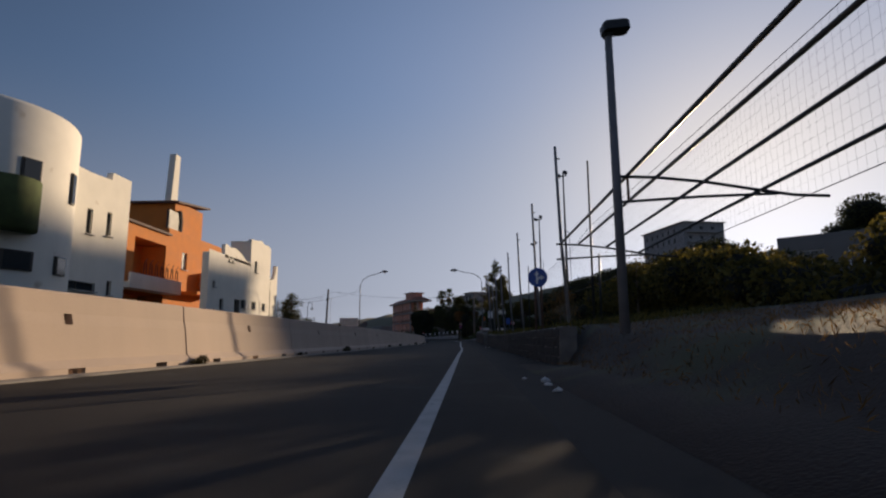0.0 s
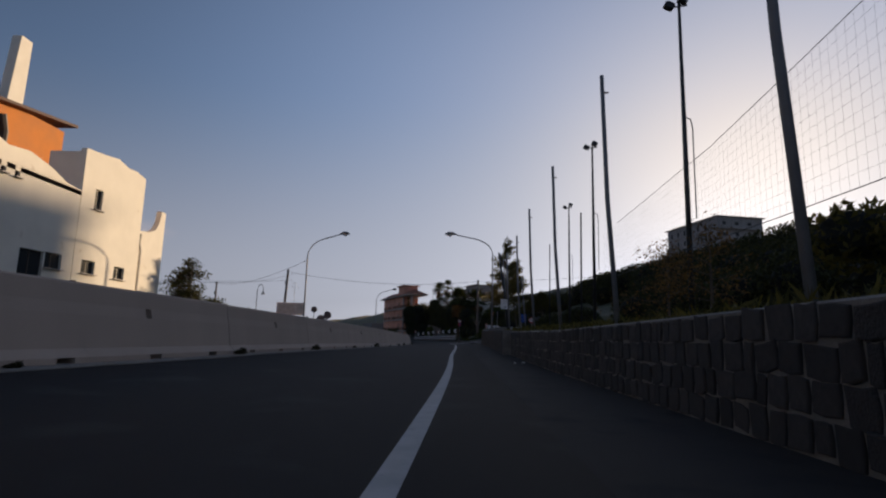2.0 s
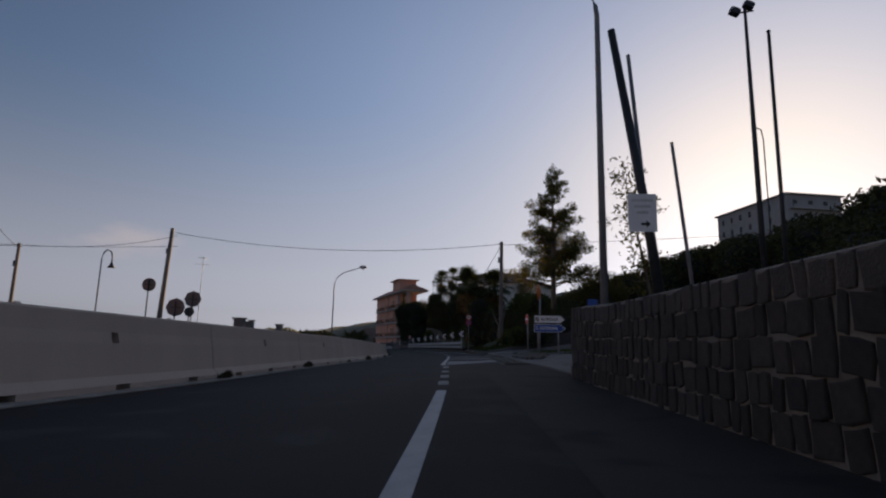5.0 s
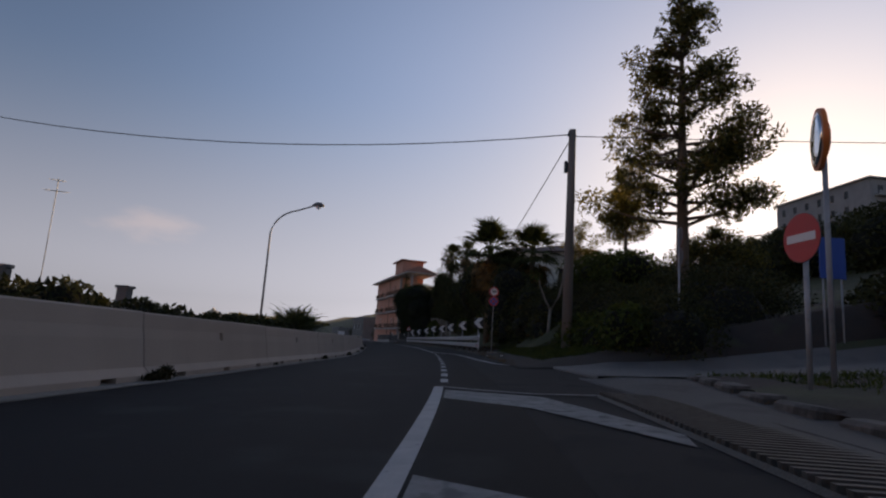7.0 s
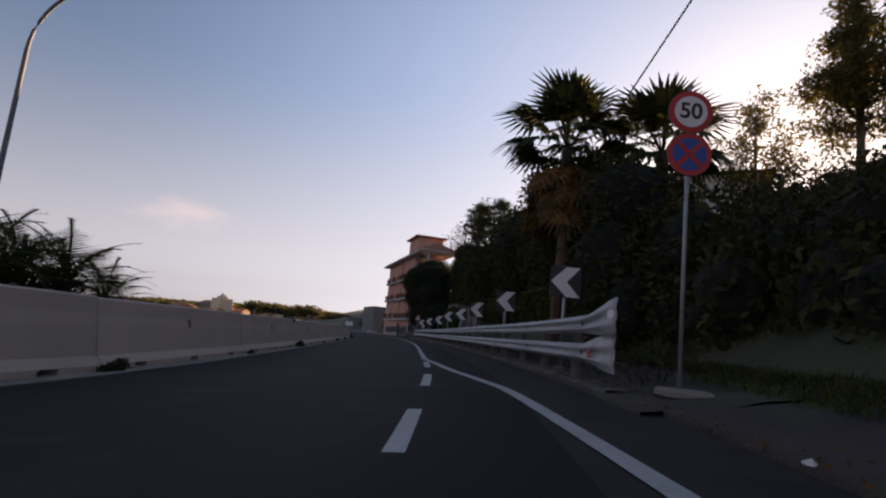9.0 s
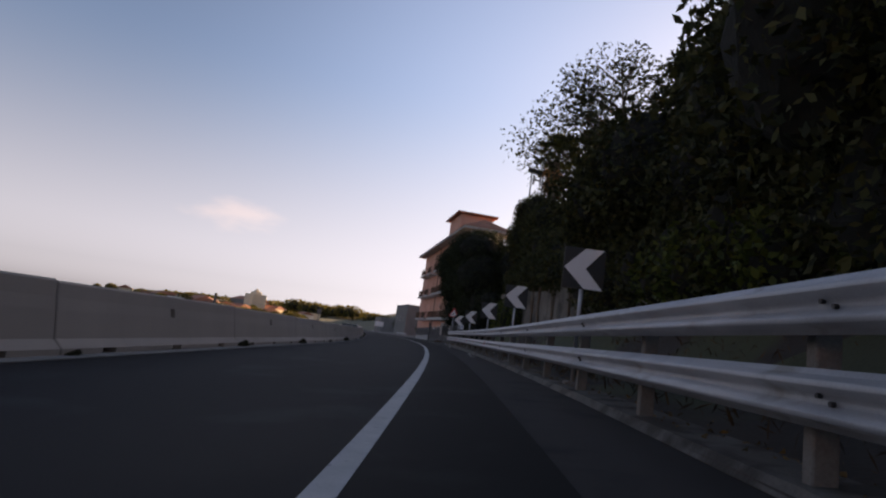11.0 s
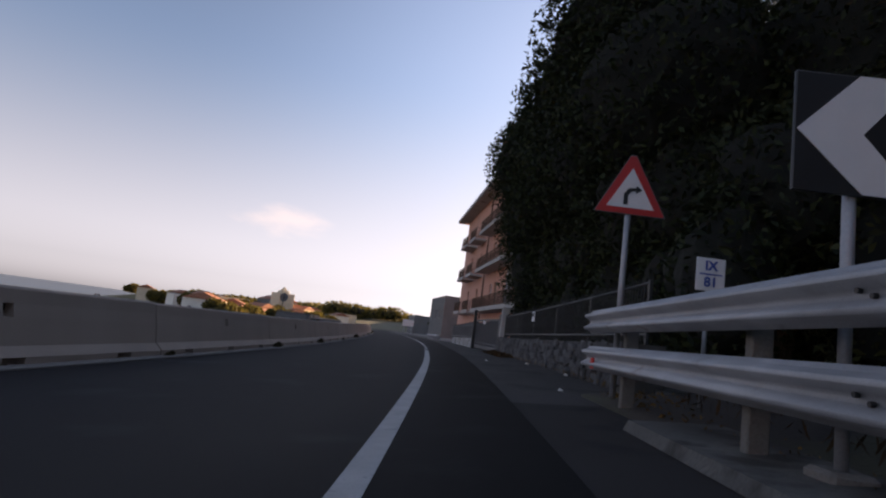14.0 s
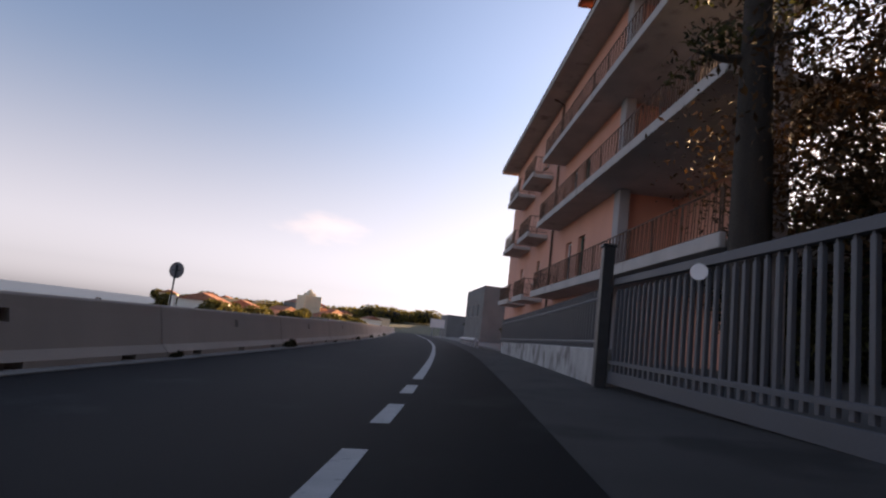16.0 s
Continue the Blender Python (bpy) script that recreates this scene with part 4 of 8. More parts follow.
def wooden_pole(at, high, r, label, lean=(0, 0)):
    root = thing("utility_pole", at, 0, label, "utility pole")
    bm = bmn()
    tube(bm, [(0, 0, 0), (lean[0] * 0.5, lean[1] * 0.5, high / 2), (lean[0], lean[1], high)], [r, r * 0.85, r * 0.7], 12)
    part("pole", bm, WOOD_POLE, root, smooth=True)
    bm = bmn()
    tube(bm, [(lean[0] - 0.14, lean[1], high - 0.25), (lean[0] + 0.16, lean[1], high - 0.25)], 0.035, 8)
    tube(bm, [(lean[0] - 0.14, lean[1], high - 0.27), (lean[0] - 0.14, lean[1], high - 0.1)], 0.04, 8)
    part("insulator", bm, DARK_STEEL, root)
    bm = bmn()
    box(bm, (lean[0] * 0.9 - r * 1.1, lean[1] * 0.9, high * 0.83), (0.12, 0.16, 0.45), bevel=0.02)
    part("junction_box", bm, DARK_STEEL, root)
    return root


def wire(points, sag, r, label="thin black overhead cable"):
    """A cable hanging between points."""
    bm = bmn()
    for a, b in zip(points, points[1:]):
        a, b = Vector(a), Vector(b)
        tube(bm, [a.lerp(b, k / 14) - Vector((0, 0, sag * 4 * (k / 14) * (1 - k / 14))) for k in range(15)], r, 5)
    me = bpy.data.meshes.new("cable")
    bm.to_mesh(me)
    bm.free()
    me.materials.append(RUBBER_PIT_SHADE)
    return tagged(new("cable", me), label, "cable", "overhead cables")


wooden_pole((4.6, 109.6, 0.35), 8.9, 0.2, "weathered round utility pole in the verge")
wooden_pole((-24.9, 112.2, -1.5), 12.0, 0.24, "brown weathered utility pole with coiled cable", (0.5, 0.1))
wooden_pole((-32.2, 105.0, -1.5), 9.2, 0.16, "slim dark utility pole beyond the houses")
wire([(4.45, 109.6, 9.05), (-23.9, 112.0, 10.05)], 1.0, 0.022)
wire([(-23.6, 111.8, 9.75), (-32.2, 105.0, 7.6), (-58.0, 92.0, 7.0)], 0.5, 0.018)
wire([(-23.6, 111.8, 8.8), (-60.0, 100.0, 8.2)], 0.7, 0.018)
wire([(4.6, 109.5, 9.0), (2.2, 131.5, 6.4)], 0.15, 0.02)
wire([(4.75, 109.6, 9.0), (60.0, 118.0, 15.0)], 0.5, 0.018)
wire([(-32.2, 105.0, 7.4), (-12.4, 76.8, 7.2)], 0.7, 0.015)

# antenna, post and lantern beyond the barriers
ant = thing("antenna", (-26.0, 122.0, -1.4), 0, "thin roof television aerial on a mast", "antenna")
bm = bmn()
tube(bm, [(0, 0, 0), (0.05, 0, 10.9)], 0.025, 6)
part("mast", bm, DARK_STEEL, ant)
for z, w in ((10.8, 0.9), (10.1, 1.5)):
    bm = bmn()
    tube(bm, [(-w / 2, 0, z), (w / 2, 0, z - 0.1)], 0.02, 6)
    for k in range(5):
        tube(bm, [(-w / 2 + w * k / 4, -0.2, z - 0.025 * k), (-w / 2 + w * k / 4, 0.2, z - 0.025 * k)], 0.012, 5)
    part("boom", bm, DARK_STEEL, ant)
lan = thing("street_lantern", (-27.2, 107.3, -0.7), 0, "dark hooked street lantern", "street lamp")
bm = bmn()
tube(bm, [(0, 0, 0), (0, 0, 7.6), (0.1, 0, 8.1), (0.4, 0, 8.4), (0.75, 0, 8.2), (0.85, 0, 7.8), (0.85, 0, 7.3)], 0.05, 8)
part("hooked_post", bm, DARK_STEEL, lan, smooth=True)
bm = bmn()
tube(bm, [(0.85, 0, 7.4), (0.85, 0, 7.1), (0.85, 0, 6.95)], [0.06, 0.18, 0.33], 10)
part("hood", bm, DARK_STEEL, lan, smooth=True)
bm = bmn()
tube(bm, [(0, 0, 0), (0, 0, 3.4)], [0.13, 0.11], 8)
pst = thing("post", (-27.4, 173.2, -2.0), 0, "plain dark post standing beyond the barriers", "post")
part("shaft", bm, WOOD_POLE, pst)
bm = bmn()
tube(bm, [(0, 0, 3.4), (0, 0, 3.5)], [0.13, 0.1], 8)
part("cap", bm, DARK_STEEL, pst)


# ---- walls of stone beside the road ----
def stone_piece(seed):
    """A cushion-shaped block one unit wide, deep and high, with uneven corners."""
    rg = np.random.default_rng(seed)
    ring = [(-0.5, -0.5), (0.0, -0.52), (0.5, -0.5), (0.53, 0.0), (0.5, 0.5), (0.0, 0.53), (-0.5, 0.5), (-0.52, 0.0)]
    ring = [(x + rg.uniform(-0.05, 0.05), z + rg.uniform(-0.06, 0.06)) for x, z in ring]
    vs, fs = [], []
    for y, k in ((0.0, 1.0), (-0.75, 0.98), (-1.0, 0.87)):
        vs += [(x * k, y + (rg.uniform(-0.12, 0.12) if k < 0.9 else 0), z * k) for x, z in ring]
    for r in range(2):
        fs += [(r * 8 + i, r * 8 + (i + 1) % 8, r * 8 + 8 + (i + 1) % 8, r * 8 + 8 + i) for i in range(8)]
    fs.append(tuple(range(16, 24)))
    return vs, fs


STONES = [mesh_from("stone", *stone_piece(k), STONE) for k in range(6)]
PALE_STONES = [mesh_from("stone", *stone_piece(k + 20), STONE_PALE) for k in range(6)]


def stone_wall(name, s0, s1, off, high, length, course, pieces, label, depth=0.02, thick=0.4, rough=0.0):
    """A mortar core with single blocks set in courses on its road face. Returns the core; blocks are added by lay_stones."""
    n = max(2, int((s1 - s0) / 1.5))
    st = np.linspace(s0, s1, n)
    vs, fs = [], []
    for s in st:
        o = off(s)
        h = high(s)
        for dz, do in ((-0.15, 0.0), (h, 0.0), (h + 0.03, -0.1), (h + 0.02, -thick), (-0.15, -thick)):
            vs.append(tuple(spot(s, o + do, dz)))
    for i in range(n - 1):
        fs += [(i * 5 + j, i * 5 + j + 1, (i + 1) * 5 + j + 1, (i + 1) * 5 + j) for j in range(4)]
    fs += [(0, 4, 3, 2, 1), tuple((n - 1) * 5 + k for k in range(5))]
    core = structure(name, mesh_from(name, vs, fs, DARK_MORTAR if pieces is PALE_STONES else MORTAR), label, "wall")
    LAY.append((core, s0, s1, off, high, length, course, pieces, depth, rough))
    return core


def lay_stones():
    for core, s0, s1, off, high, length, course, pieces, depth, rough in LAY:
        rg = np.random.default_rng(int(s0))
        rows = max(1, round(float(high((s0 + s1) / 2)) / course))
        count, vs, fs = 0, [], []
        for r in range(rows):
            s = s0 + rg.uniform(0, length * 0.5)
            while s < s1 - 0.2:
                w = length * rg.uniform(0.6, 1.5)
                h = float(high(s)) / rows
                m = min(s + w / 2, s1)
                me = pieces[int(rg.integers(len(pieces)))]
                p = spot(m, off(m), h * (r + 0.5) + rg.uniform(-rough, rough) * 2)
                t = pose(p.x, p.y, p.z, rg.uniform(-3, 3), rg.uniform(-4, 4) * (1 + 60 * rough), turn_at(m) + 270)
                t = t @ Matrix.Diagonal(((w - (0.018 if pieces is PALE_STONES else 0.035)) * (1 + 8 * rough * rg.uniform(-1, 1)), depth * rg.uniform(0.6, 1.4), h * rg.uniform(0.84, 0.98) * (1 + 12 * rough * rg.uniform(-0.6, 1)), 1))
                s += w
                # the first three hundred of the nearest stretch are single blocks, the rest one joined part
                if count < 300 and (s1 - s0 < 20 or (s - s0) / (s1 - s0) > 0.45):
                    ob = new("stone", me)
                    ob.parent = core
                    ob.matrix_basis = t
                    count += 1
                else:
                    k = len(vs)
                    vs += [t @ v.co for v in me.vertices]
                    fs += [tuple(k + i for i in q.vertices) for q in me.polygons]
        if vs:
            ob = new("stonework", mesh_from("stonework", vs, fs, pieces[0].materials[0]))
            ob.parent = core
            tagged(ob, kind="stuff")


LAY = []
stone_wall("wall_1", 13.5, 50.8, lambda s: -2.15, lambda s: 0.93, 0.24, 0.23, STONES, "dark lava-stone retaining wall with pale joints", rough=0.008)
stone_wall("wall_2", 50.8, 79.5, lambda s: float(np.interp(s, (50.8, 74, 79.5), (-1.8, -2.0, -4.3))), lambda s: float(np.interp(s, (50.8, 60, 72, 79.5), (1.0, 1.05, 1.1, 1.5))), 0.19, 0.2, STONES, "dark lava-stone wall at the junction corner", rough=0.008)
stone_wall("wall_3", 173.5, 189.0, lambda s: -2.24, lambda s: 0.6, 0.215, 0.15, PALE_STONES, "grey rubble lava-stone wall under an iron fence", 0.035, 0.45, 0.03)

# retaining wall behind the crash barrier
def wall_top(s):
    return float(np.interp(s, (124, 160, 167, 172), (3.05, 3.1, 3.7, 3.8)))


n = 24
vs, fs = [], []
for s in np.linspace(124, 172, n):
    for dz, do in ((-0.1, 0), (wall_top(s), 0.0), (wall_top(s) + 0.05, -0.05), (wall_top(s) + 0.05, -0.5), (-0.1, -0.5)):
        vs.append(tuple(spot(s, -4.75 + do, dz)))
for i in range(n - 1):
    fs += [(i * 5 + j, i * 5 + j + 1, (i + 1) * 5 + j + 1, (i + 1) * 5 + j) for j in range(4)]
structure("wall_4", mesh_from("wall_4", vs, fs, mat("old_masonry", (0.12, 0.105, 0.088), 0.95, 0.4, 1.1, 25, 0.8, spots=((0.035, 0.032, 0.026), 0.9, 0.5))), "stained old masonry retaining wall under a hedge", "wall")


for k in range(9):
    s = 149.5 + 2.45 * k + 0.5 * math.sin(k * 2.1)
    vine = thing("creeper", spot(s, -4.7, 0.1), turn_at(s), "dark woody creeper stem on the old wall", "creeper", "creeper stems")
    bm = bmn()
    tube(bm, [(0, 0, 0), (0.0, 0.06 * math.sin(k), 1.2), (0.0, 0.1 * math.cos(k * 3), 2.4), (0.02, 0.05, 3.6)], [0.06, 0.05, 0.045, 0.03], 7)
    part("stem", bm, BARK, vine, smooth=True)
    bm = bmn()
    tube(bm, [(0, 0.05, 1.8), (0, 0.35, 2.6), (0.02, 0.45, 3.4)], [0.03, 0.025, 0.015], 5)
    part("side_shoot", bm, BARK, vine)


# ---- traffic signs ----
def sign_post(root, high, r=0.03, material=GALV, x=0.0, y=0.04):
    bm = bmn()
    tube(bm, [(x, y, 0), (x, y, high)], r, 10)
    part("post", bm, material, root, smooth=True)
    bm = bmn()
    tube(bm, [(x, y, high), (x, y, high + 0.02)], r * 1.15, 10)
    part("cap", bm, DARK_STEEL, root)
    return root


def plate(root, name, sides, c, material, layer=0.0, r=0.0, label="", parent=None):
    bm = bmn()
    disc(bm, (c[0], c[1] - layer, c[2]), r, 0.006, sides=sides)
    return part(name, bm, material, parent or root, label)


def ring_sides(r0, n=32):
    return [(r0 * math.cos(2 * math.pi * k / n), r0 * math.sin(2 * math.pi * k / n)) for k in range(n)]


def writing(root, words, c, size, material, name="lettering", parent=None, width=None):
    cu = bpy.data.curves.new(name, "FONT")
    cu.body, cu.size, cu.extrude, cu.align_x, cu.align_y = words, size, 0.0015, "CENTER", "CENTER"
    cu.offset = size * 0.025
    tmp = bpy.data.objects.new(name, cu)
    me = bpy.data.meshes.new_from_object(tmp)
    bpy.data.objects.remove(tmp)
    me.materials.clear()
    me.materials.append(material)
    ob = new(name, me)
    ob.parent = parent or root
    k = 1.0
    if width:
        k = width / max(0.01, max(v.co.x for v in me.vertices) - min(v.co.x for v in me.vertices))
    ob.matrix_basis = pose(c[0], c[1], c[2], 90, 0, 0) @ Matrix.Diagonal((k, 1, 1, 1))
    return ob


def stack_sign(s, o, dz, label, turn=0.0):
    p = spot(s, o, dz)
    return thing("traffic_sign", p, turn_at(s) + turn, label, "traffic sign")


# speed limit over no stopping
z0 = 0.08
sg = stack_sign(116.9, -2.24, z0, "round fifty limit and no-stopping signs on one post")
base = float(spot(116.9, -2.24, z0).z)
sign_post(sg, 3.72 - base, 0.022)
c1, c2 = 3.41 - base, 2.92 - base
back = plate(sg, "limit_disc", ring_sides(0.245), (0, 0, c1), PLATE_BACK)
plate(sg, "red_ring", ring_sides(0.24), (0, 0, c1), RED_PLATE, 0.006, parent=back)
plate(sg, "white_face", ring_sides(0.178), (0, 0, c1), WHITE_PLATE, 0.012, parent=back)
writing(sg, "50", (0, -0.017, c1), 0.25, BLACK_PLATE, "number", back, 0.24)
back = plate(sg, "no_stopping_disc", ring_sides(0.245), (0, 0, c2), PLATE_BACK)
plate(sg, "red_ring", ring_sides(0.24), (0, 0, c2), RED_PLATE, 0.006, parent=back)
plate(sg, "blue_face", ring_sides(0.185), (0, 0, c2), BLUE_PLATE, 0.012, parent=back)
for a in (45, -45):
    bm = bmn()
    box(bm, (0, -0.018, c2), (0.37, 0.005, 0.05), tilt=Matrix.Rotation(radians(a), 4, "Y"))
    part("red_bar", bm, RED_PLATE, back)
bm = bmn()
box(bm, (0.05, 0.04, 0.03), (0.5, 0.4, 0.08), bevel=0.03)
part("footing", bm, KERB, sg)

# straight-on-or-right disc on two poles, above the wall
sg = stack_sign(18.2, -2.28, 0.75, "round blue two-arrow sign on two rusty posts", -8)
b = float(spot(18.2, -2.28, 0.75).z)
for x in (-0.1, 0.1):
    sign_post(sg, 2.0, 0.038, RUST, x=x, y=0.06)
zc = 2.56 - b
back = plate(sg, "disc", ring_sides(0.31), (0, 0, zc), PLATE_BACK)
plate(sg, "blue_face", ring_sides(0.302), (0, 0, zc), BLUE_PLATE, 0.006, parent=back)
plate(sg, "arrow", [(-0.055, -0.2), (0.0, -0.2), (0.0, 0.08), (0.055, 0.08), (-0.028, 0.21), (-0.11, 0.08), (-0.055, 0.08)], (0, 0, zc), WHITE_PLATE, 0.012, parent=back)
plate(sg, "arrow", [(0.0, -0.11), (0.047, -0.04), (0.093, -0.04), (0.093, -0.093), (0.217, 0.0), (0.093, 0.078), (0.093, 0.023), (0.023, 0.023), (0.0, -0.023)], (0, 0, zc), WHITE_PLATE, 0.015, parent=back)

# no entry, with a traffic mirror behind
sg = stack_sign(95.1, -3.95, 0.14, "red no-entry disc on a grey post", -82)
b = float(spot(95.1, -3.95, 0.14).z)
sign_post(sg, 2.25 - b)
back = plate(sg, "disc", ring_sides(0.3), (0, 0, 2.26 - b), PLATE_BACK)
plate(sg, "red_face", ring_sides(0.295), (0, 0, 2.26 - b), RED_PLATE, 0.006, parent=back)
bm = bmn()
box(bm, (0, -0.014, 2.26 - b), (0.46, 0.006, 0.1), bevel=0.004)
part("white_bar", bm, WHITE_PLATE, back)
sg = thing("traffic_mirror", spot(95.9, -4.75, 0.2), turn_at(96) - 112, "round convex traffic mirror with an orange back on a post", "traffic mirror")
sign_post(sg, 3.6, 0.035)
bm = bmn()
tube(bm, [(0, 0.02, 3.35), (0, -0.04, 3.35)], [0.43, 0.43], 28)
fr = part("rim", bm, mat("orange_plastic", (0.62, 0.16, 0.03), 0.5, 0.1, 3, 40, 0.05), sg)
bm = bmn()
tube(bm, [(0, -0.041, 3.35), (0, -0.07, 3.35), (0, -0.085, 3.35)], [0.39, 0.28, 0.1], 28)
part("mirror_glass", bm, MIRROR, fr, smooth=True)
bm = bmn()
tube(bm, [(0, 0.02, 3.35), (0, 0.09, 3.35)], [0.4, 0.2], 20)
part("back_shell", bm, mat("orange_plastic", (0.62, 0.16, 0.03)), fr, smooth=True)

# a post with two discs seen edge-on beside the driveway
sg = thing("traffic_sign", (7.15, 105.2, 0.85), 84, "slim grey post with a red and a blue disc", "traffic sign")
sign_post(sg, 3.7, 0.032)
for zc, face in ((3.45, RED_PLATE), (2.85, BLUE_PLATE)):
    back = plate(sg, "disc", ring_sides(0.28), (0, 0, zc), PLATE_BACK)
    plate(sg, "face", ring_sides(0.27), (0, 0, zc), face, 0.006, parent=back)

# direction signs
sg = thing("direction_sign", spot(90.75, -4.38, 0.1), turn_at(91) - 4, "white and blue arrow-shaped direction signs on two posts", "direction sign")
b = float(spot(90.75, -4.38, 0.1).z)
for x in (-0.48, 0.45):
    sign_post(sg, 2.25 - b, 0.035, x=x, y=0.06)
for nm, zc, face, edge, words, ink in (("upper_sign", 2.05 - b, WHITE_PLATE, BLACK_PLATE, "ACIREALE", BLACK_PLATE), ("lower_sign", 1.63 - b, BLUE_PLATE, WHITE_PLATE, "S. CATERINA", WHITE_PLATE)):
    w, h = 0.68, 0.19
    back = plate(sg, nm, [(-w, -h), (w - 0.12, -h), (w + 0.12, 0), (w - 0.12, h), (-w, h)], (0, 0, zc), PLATE_BACK)
    plate(sg, "border", [(-w + 0.01, -h + 0.01), (w - 0.125, -h + 0.01), (w + 0.1, 0), (w - 0.125, h - 0.01), (-w + 0.01, h - 0.01)], (0, 0, zc), edge, 0.006, parent=back)
    plate(sg, "face", [(-w + 0.03, -h + 0.03), (w - 0.13, -h + 0.03), (w + 0.06, 0), (w - 0.13, h - 0.03), (-w + 0.03, h - 0.03)], (0, 0, zc), face, 0.012, parent=back)
    writing(sg, words, (0.03 if ink is BLACK_PLATE else -0.08, -0.017, zc), 0.2, ink, "lettering", back, 0.8 if ink is BLACK_PLATE else 1.0)
    if ink is BLACK_PLATE:
        for r in (0.1, 0.06, 0.03):
            plate(sg, "town_ring", ring_sides(r, 20), (-0.52, 0, zc), BLACK_PLATE if r != 0.06 else WHITE_PLATE, 0.02 - r * 0.05, parent=back)

# weight-limit disc, notice boards and a blue bin-shaped board across the side road
sg = thing("traffic_sign", spot(94.6, -9.3, 0.35), turn_at(94), "round red-ringed weight limit sign on a post", "traffic sign")
b = float(spot(94.6, -9.3, 0.35).z)
sign_post(sg, 3.3 - b, 0.035)
back = plate(sg, "disc", ring_sides(0.33), (0, 0, 3.05 - b), PLATE_BACK)
plate(sg, "red_ring", ring_sides(0.32), (0, 0, 3.05 - b), RED_PLATE, 0.006, parent=back)
plate(sg, "white_face", ring_sides(0.23), (0, 0, 3.05 - b), WHITE_PLATE, 0.012, parent=back)
for x, w in ((-0.06, 0.12), (0.1, 0.05)):
    bm = bmn()
    box(bm, (x, -0.018, 3.05 - b), (w, 0.004, 0.2))
    part("mark", bm, BLACK_PLATE, back)
for s, o, w, h, z, lab, m in ((94.7, -7.8, 0.8, 0.75, 1.85, "white notice board with a dark drawing", WHITE_PLATE), (94.5, -6.9, 0.34, 0.72, 1.85, "narrow white notice board", WHITE_PLATE), (103.0, -9.9, 0.7, 1.1, 3.6, "tall blue board on posts", BLUE_PLATE)):
    sg = thing("notice_board", spot(s, o, 0.4), turn_at(s), lab, "notice board")
    b = float(spot(s, o, 0.4).z)
    for x in (-w * 0.35, w * 0.35):
        sign_post(sg, z - b + h / 2, 0.025, x=x)
    bm = bmn()
    box(bm, (0, 0, z - b), (w, 0.03, h), bevel=0.008)
    bd = part("board", bm, m, sg)
    if m is WHITE_PLATE:
        for k in range(2):
            bm = bmn()
            box(bm, (0, -0.018, z - b - 0.08 + 0.16 * k), (w * (0.6 - 0.15 * k), 0.004, 0.05), tilt=Matrix.Rotation(radians(20 * (1 - 2 * k)), 4, "Y"))
            part("drawing", bm, GREY_STEEL, bd)

# dark leaning pole with a white arrow board at the wall's end
p0 = Vector((5.84, 76.5, 0.9))
sg = thing("arrow_board", p0, turn_at(76) - 4, "white board with a black arrow on a dark leaning pole", "sign board")
bm = bmn()
tube(bm, [(0, 0, 0), (-0.3, 0.0, 2.7), (-0.95, 0.1, 7.4)], [0.13, 0.11, 0.09], 12)
part("pole", bm, DARK_STEEL, sg, smooth=True)
bm = bmn()
box(bm, (-0.45, -0.16, 2.82), (0.62, 0.03, 0.86), bevel=0.01)
bd = part("board", bm, WHITE_PLATE, sg)
plate(sg, "arrow", [(-0.09, -0.03), (0.02, -0.03), (0.02, -0.085), (0.12, 0.0), (0.02, 0.085), (0.02, 0.03), (-0.09, 0.03)], (-0.4, -0.176, 2.56), BLACK_PLATE, 0.004, parent=bd)
for k in range(3):
    bm = bmn()
    box(bm, (-0.45, -0.178, 3.1 - 0.14 * k), (0.46 - 0.1 * k, 0.004, 0.06))
    part("line_of_writing", bm, mat("faded_ink", (0.5, 0.5, 0.5), 0.6), bd)
for k, (s, o, h) in enumerate(((76.6, -4.5, 6.8), (79.2, -6.5, 5.6))):
    sg = thing("net_pole", spot(s, o, 0.6), 0, "tall pale steel pole at the wall's corner", "pole", "net poles")
    bm = bmn()
    tube(bm, [(0, 0, 0), (-0.5, 0, h)], [0.055, 0.045], 10)
    part("shaft", bm, GREY_STEEL, sg, smooth=True)
    bm = bmn()
    box(bm, (0, 0, 0.04), (0.3, 0.3, 0.08), bevel=0.01)
    part("foot", bm, KERB, sg)

# triangle warning of a bend and a kilometre plate
sg = stack_sign(171.9, -1.6, 0.1, "triangular bend warning sign on a post")
b = float(spot(171.9, -1.6, 0.1).z)
sign_post(sg, 2.6 - b)
zc = 2.22 - b
back = plate(sg, "triangle", [(-0.37, -0.22), (0.37, -0.22), (0.03, 0.42), (-0.03, 0.42)], (0, 0, zc), PLATE_BACK)
plate(sg, "red_border", [(-0.355, -0.212), (0.355, -0.212), (0.028, 0.405), (-0.028, 0.405)], (0, 0, zc), RED_PLATE, 0.006, parent=back)
plate(sg, "white_face", [(-0.245, -0.15), (0.245, -0.15), (0.0, 0.275)], (0, 0, zc), WHITE_PLATE, 0.012, parent=back)
plate(sg, "bend_mark", [(-0.075, -0.12), (-0.03, -0.12), (-0.03, -0.02), (0.0, 0.02), (0.05, 0.03), (0.05, 0.005), (0.11, 0.045), (0.05, 0.09), (0.05, 0.065), (-0.03, 0.055), (-0.075, -0.01)], (0, 0, zc), BLACK_PLATE, 0.017, parent=back)
sg = stack_sign(171.3, -2.2, 0.1, "small white kilometre plate behind the crash barrier")
b = float(spot(171.3, -2.2, 0.1).z)
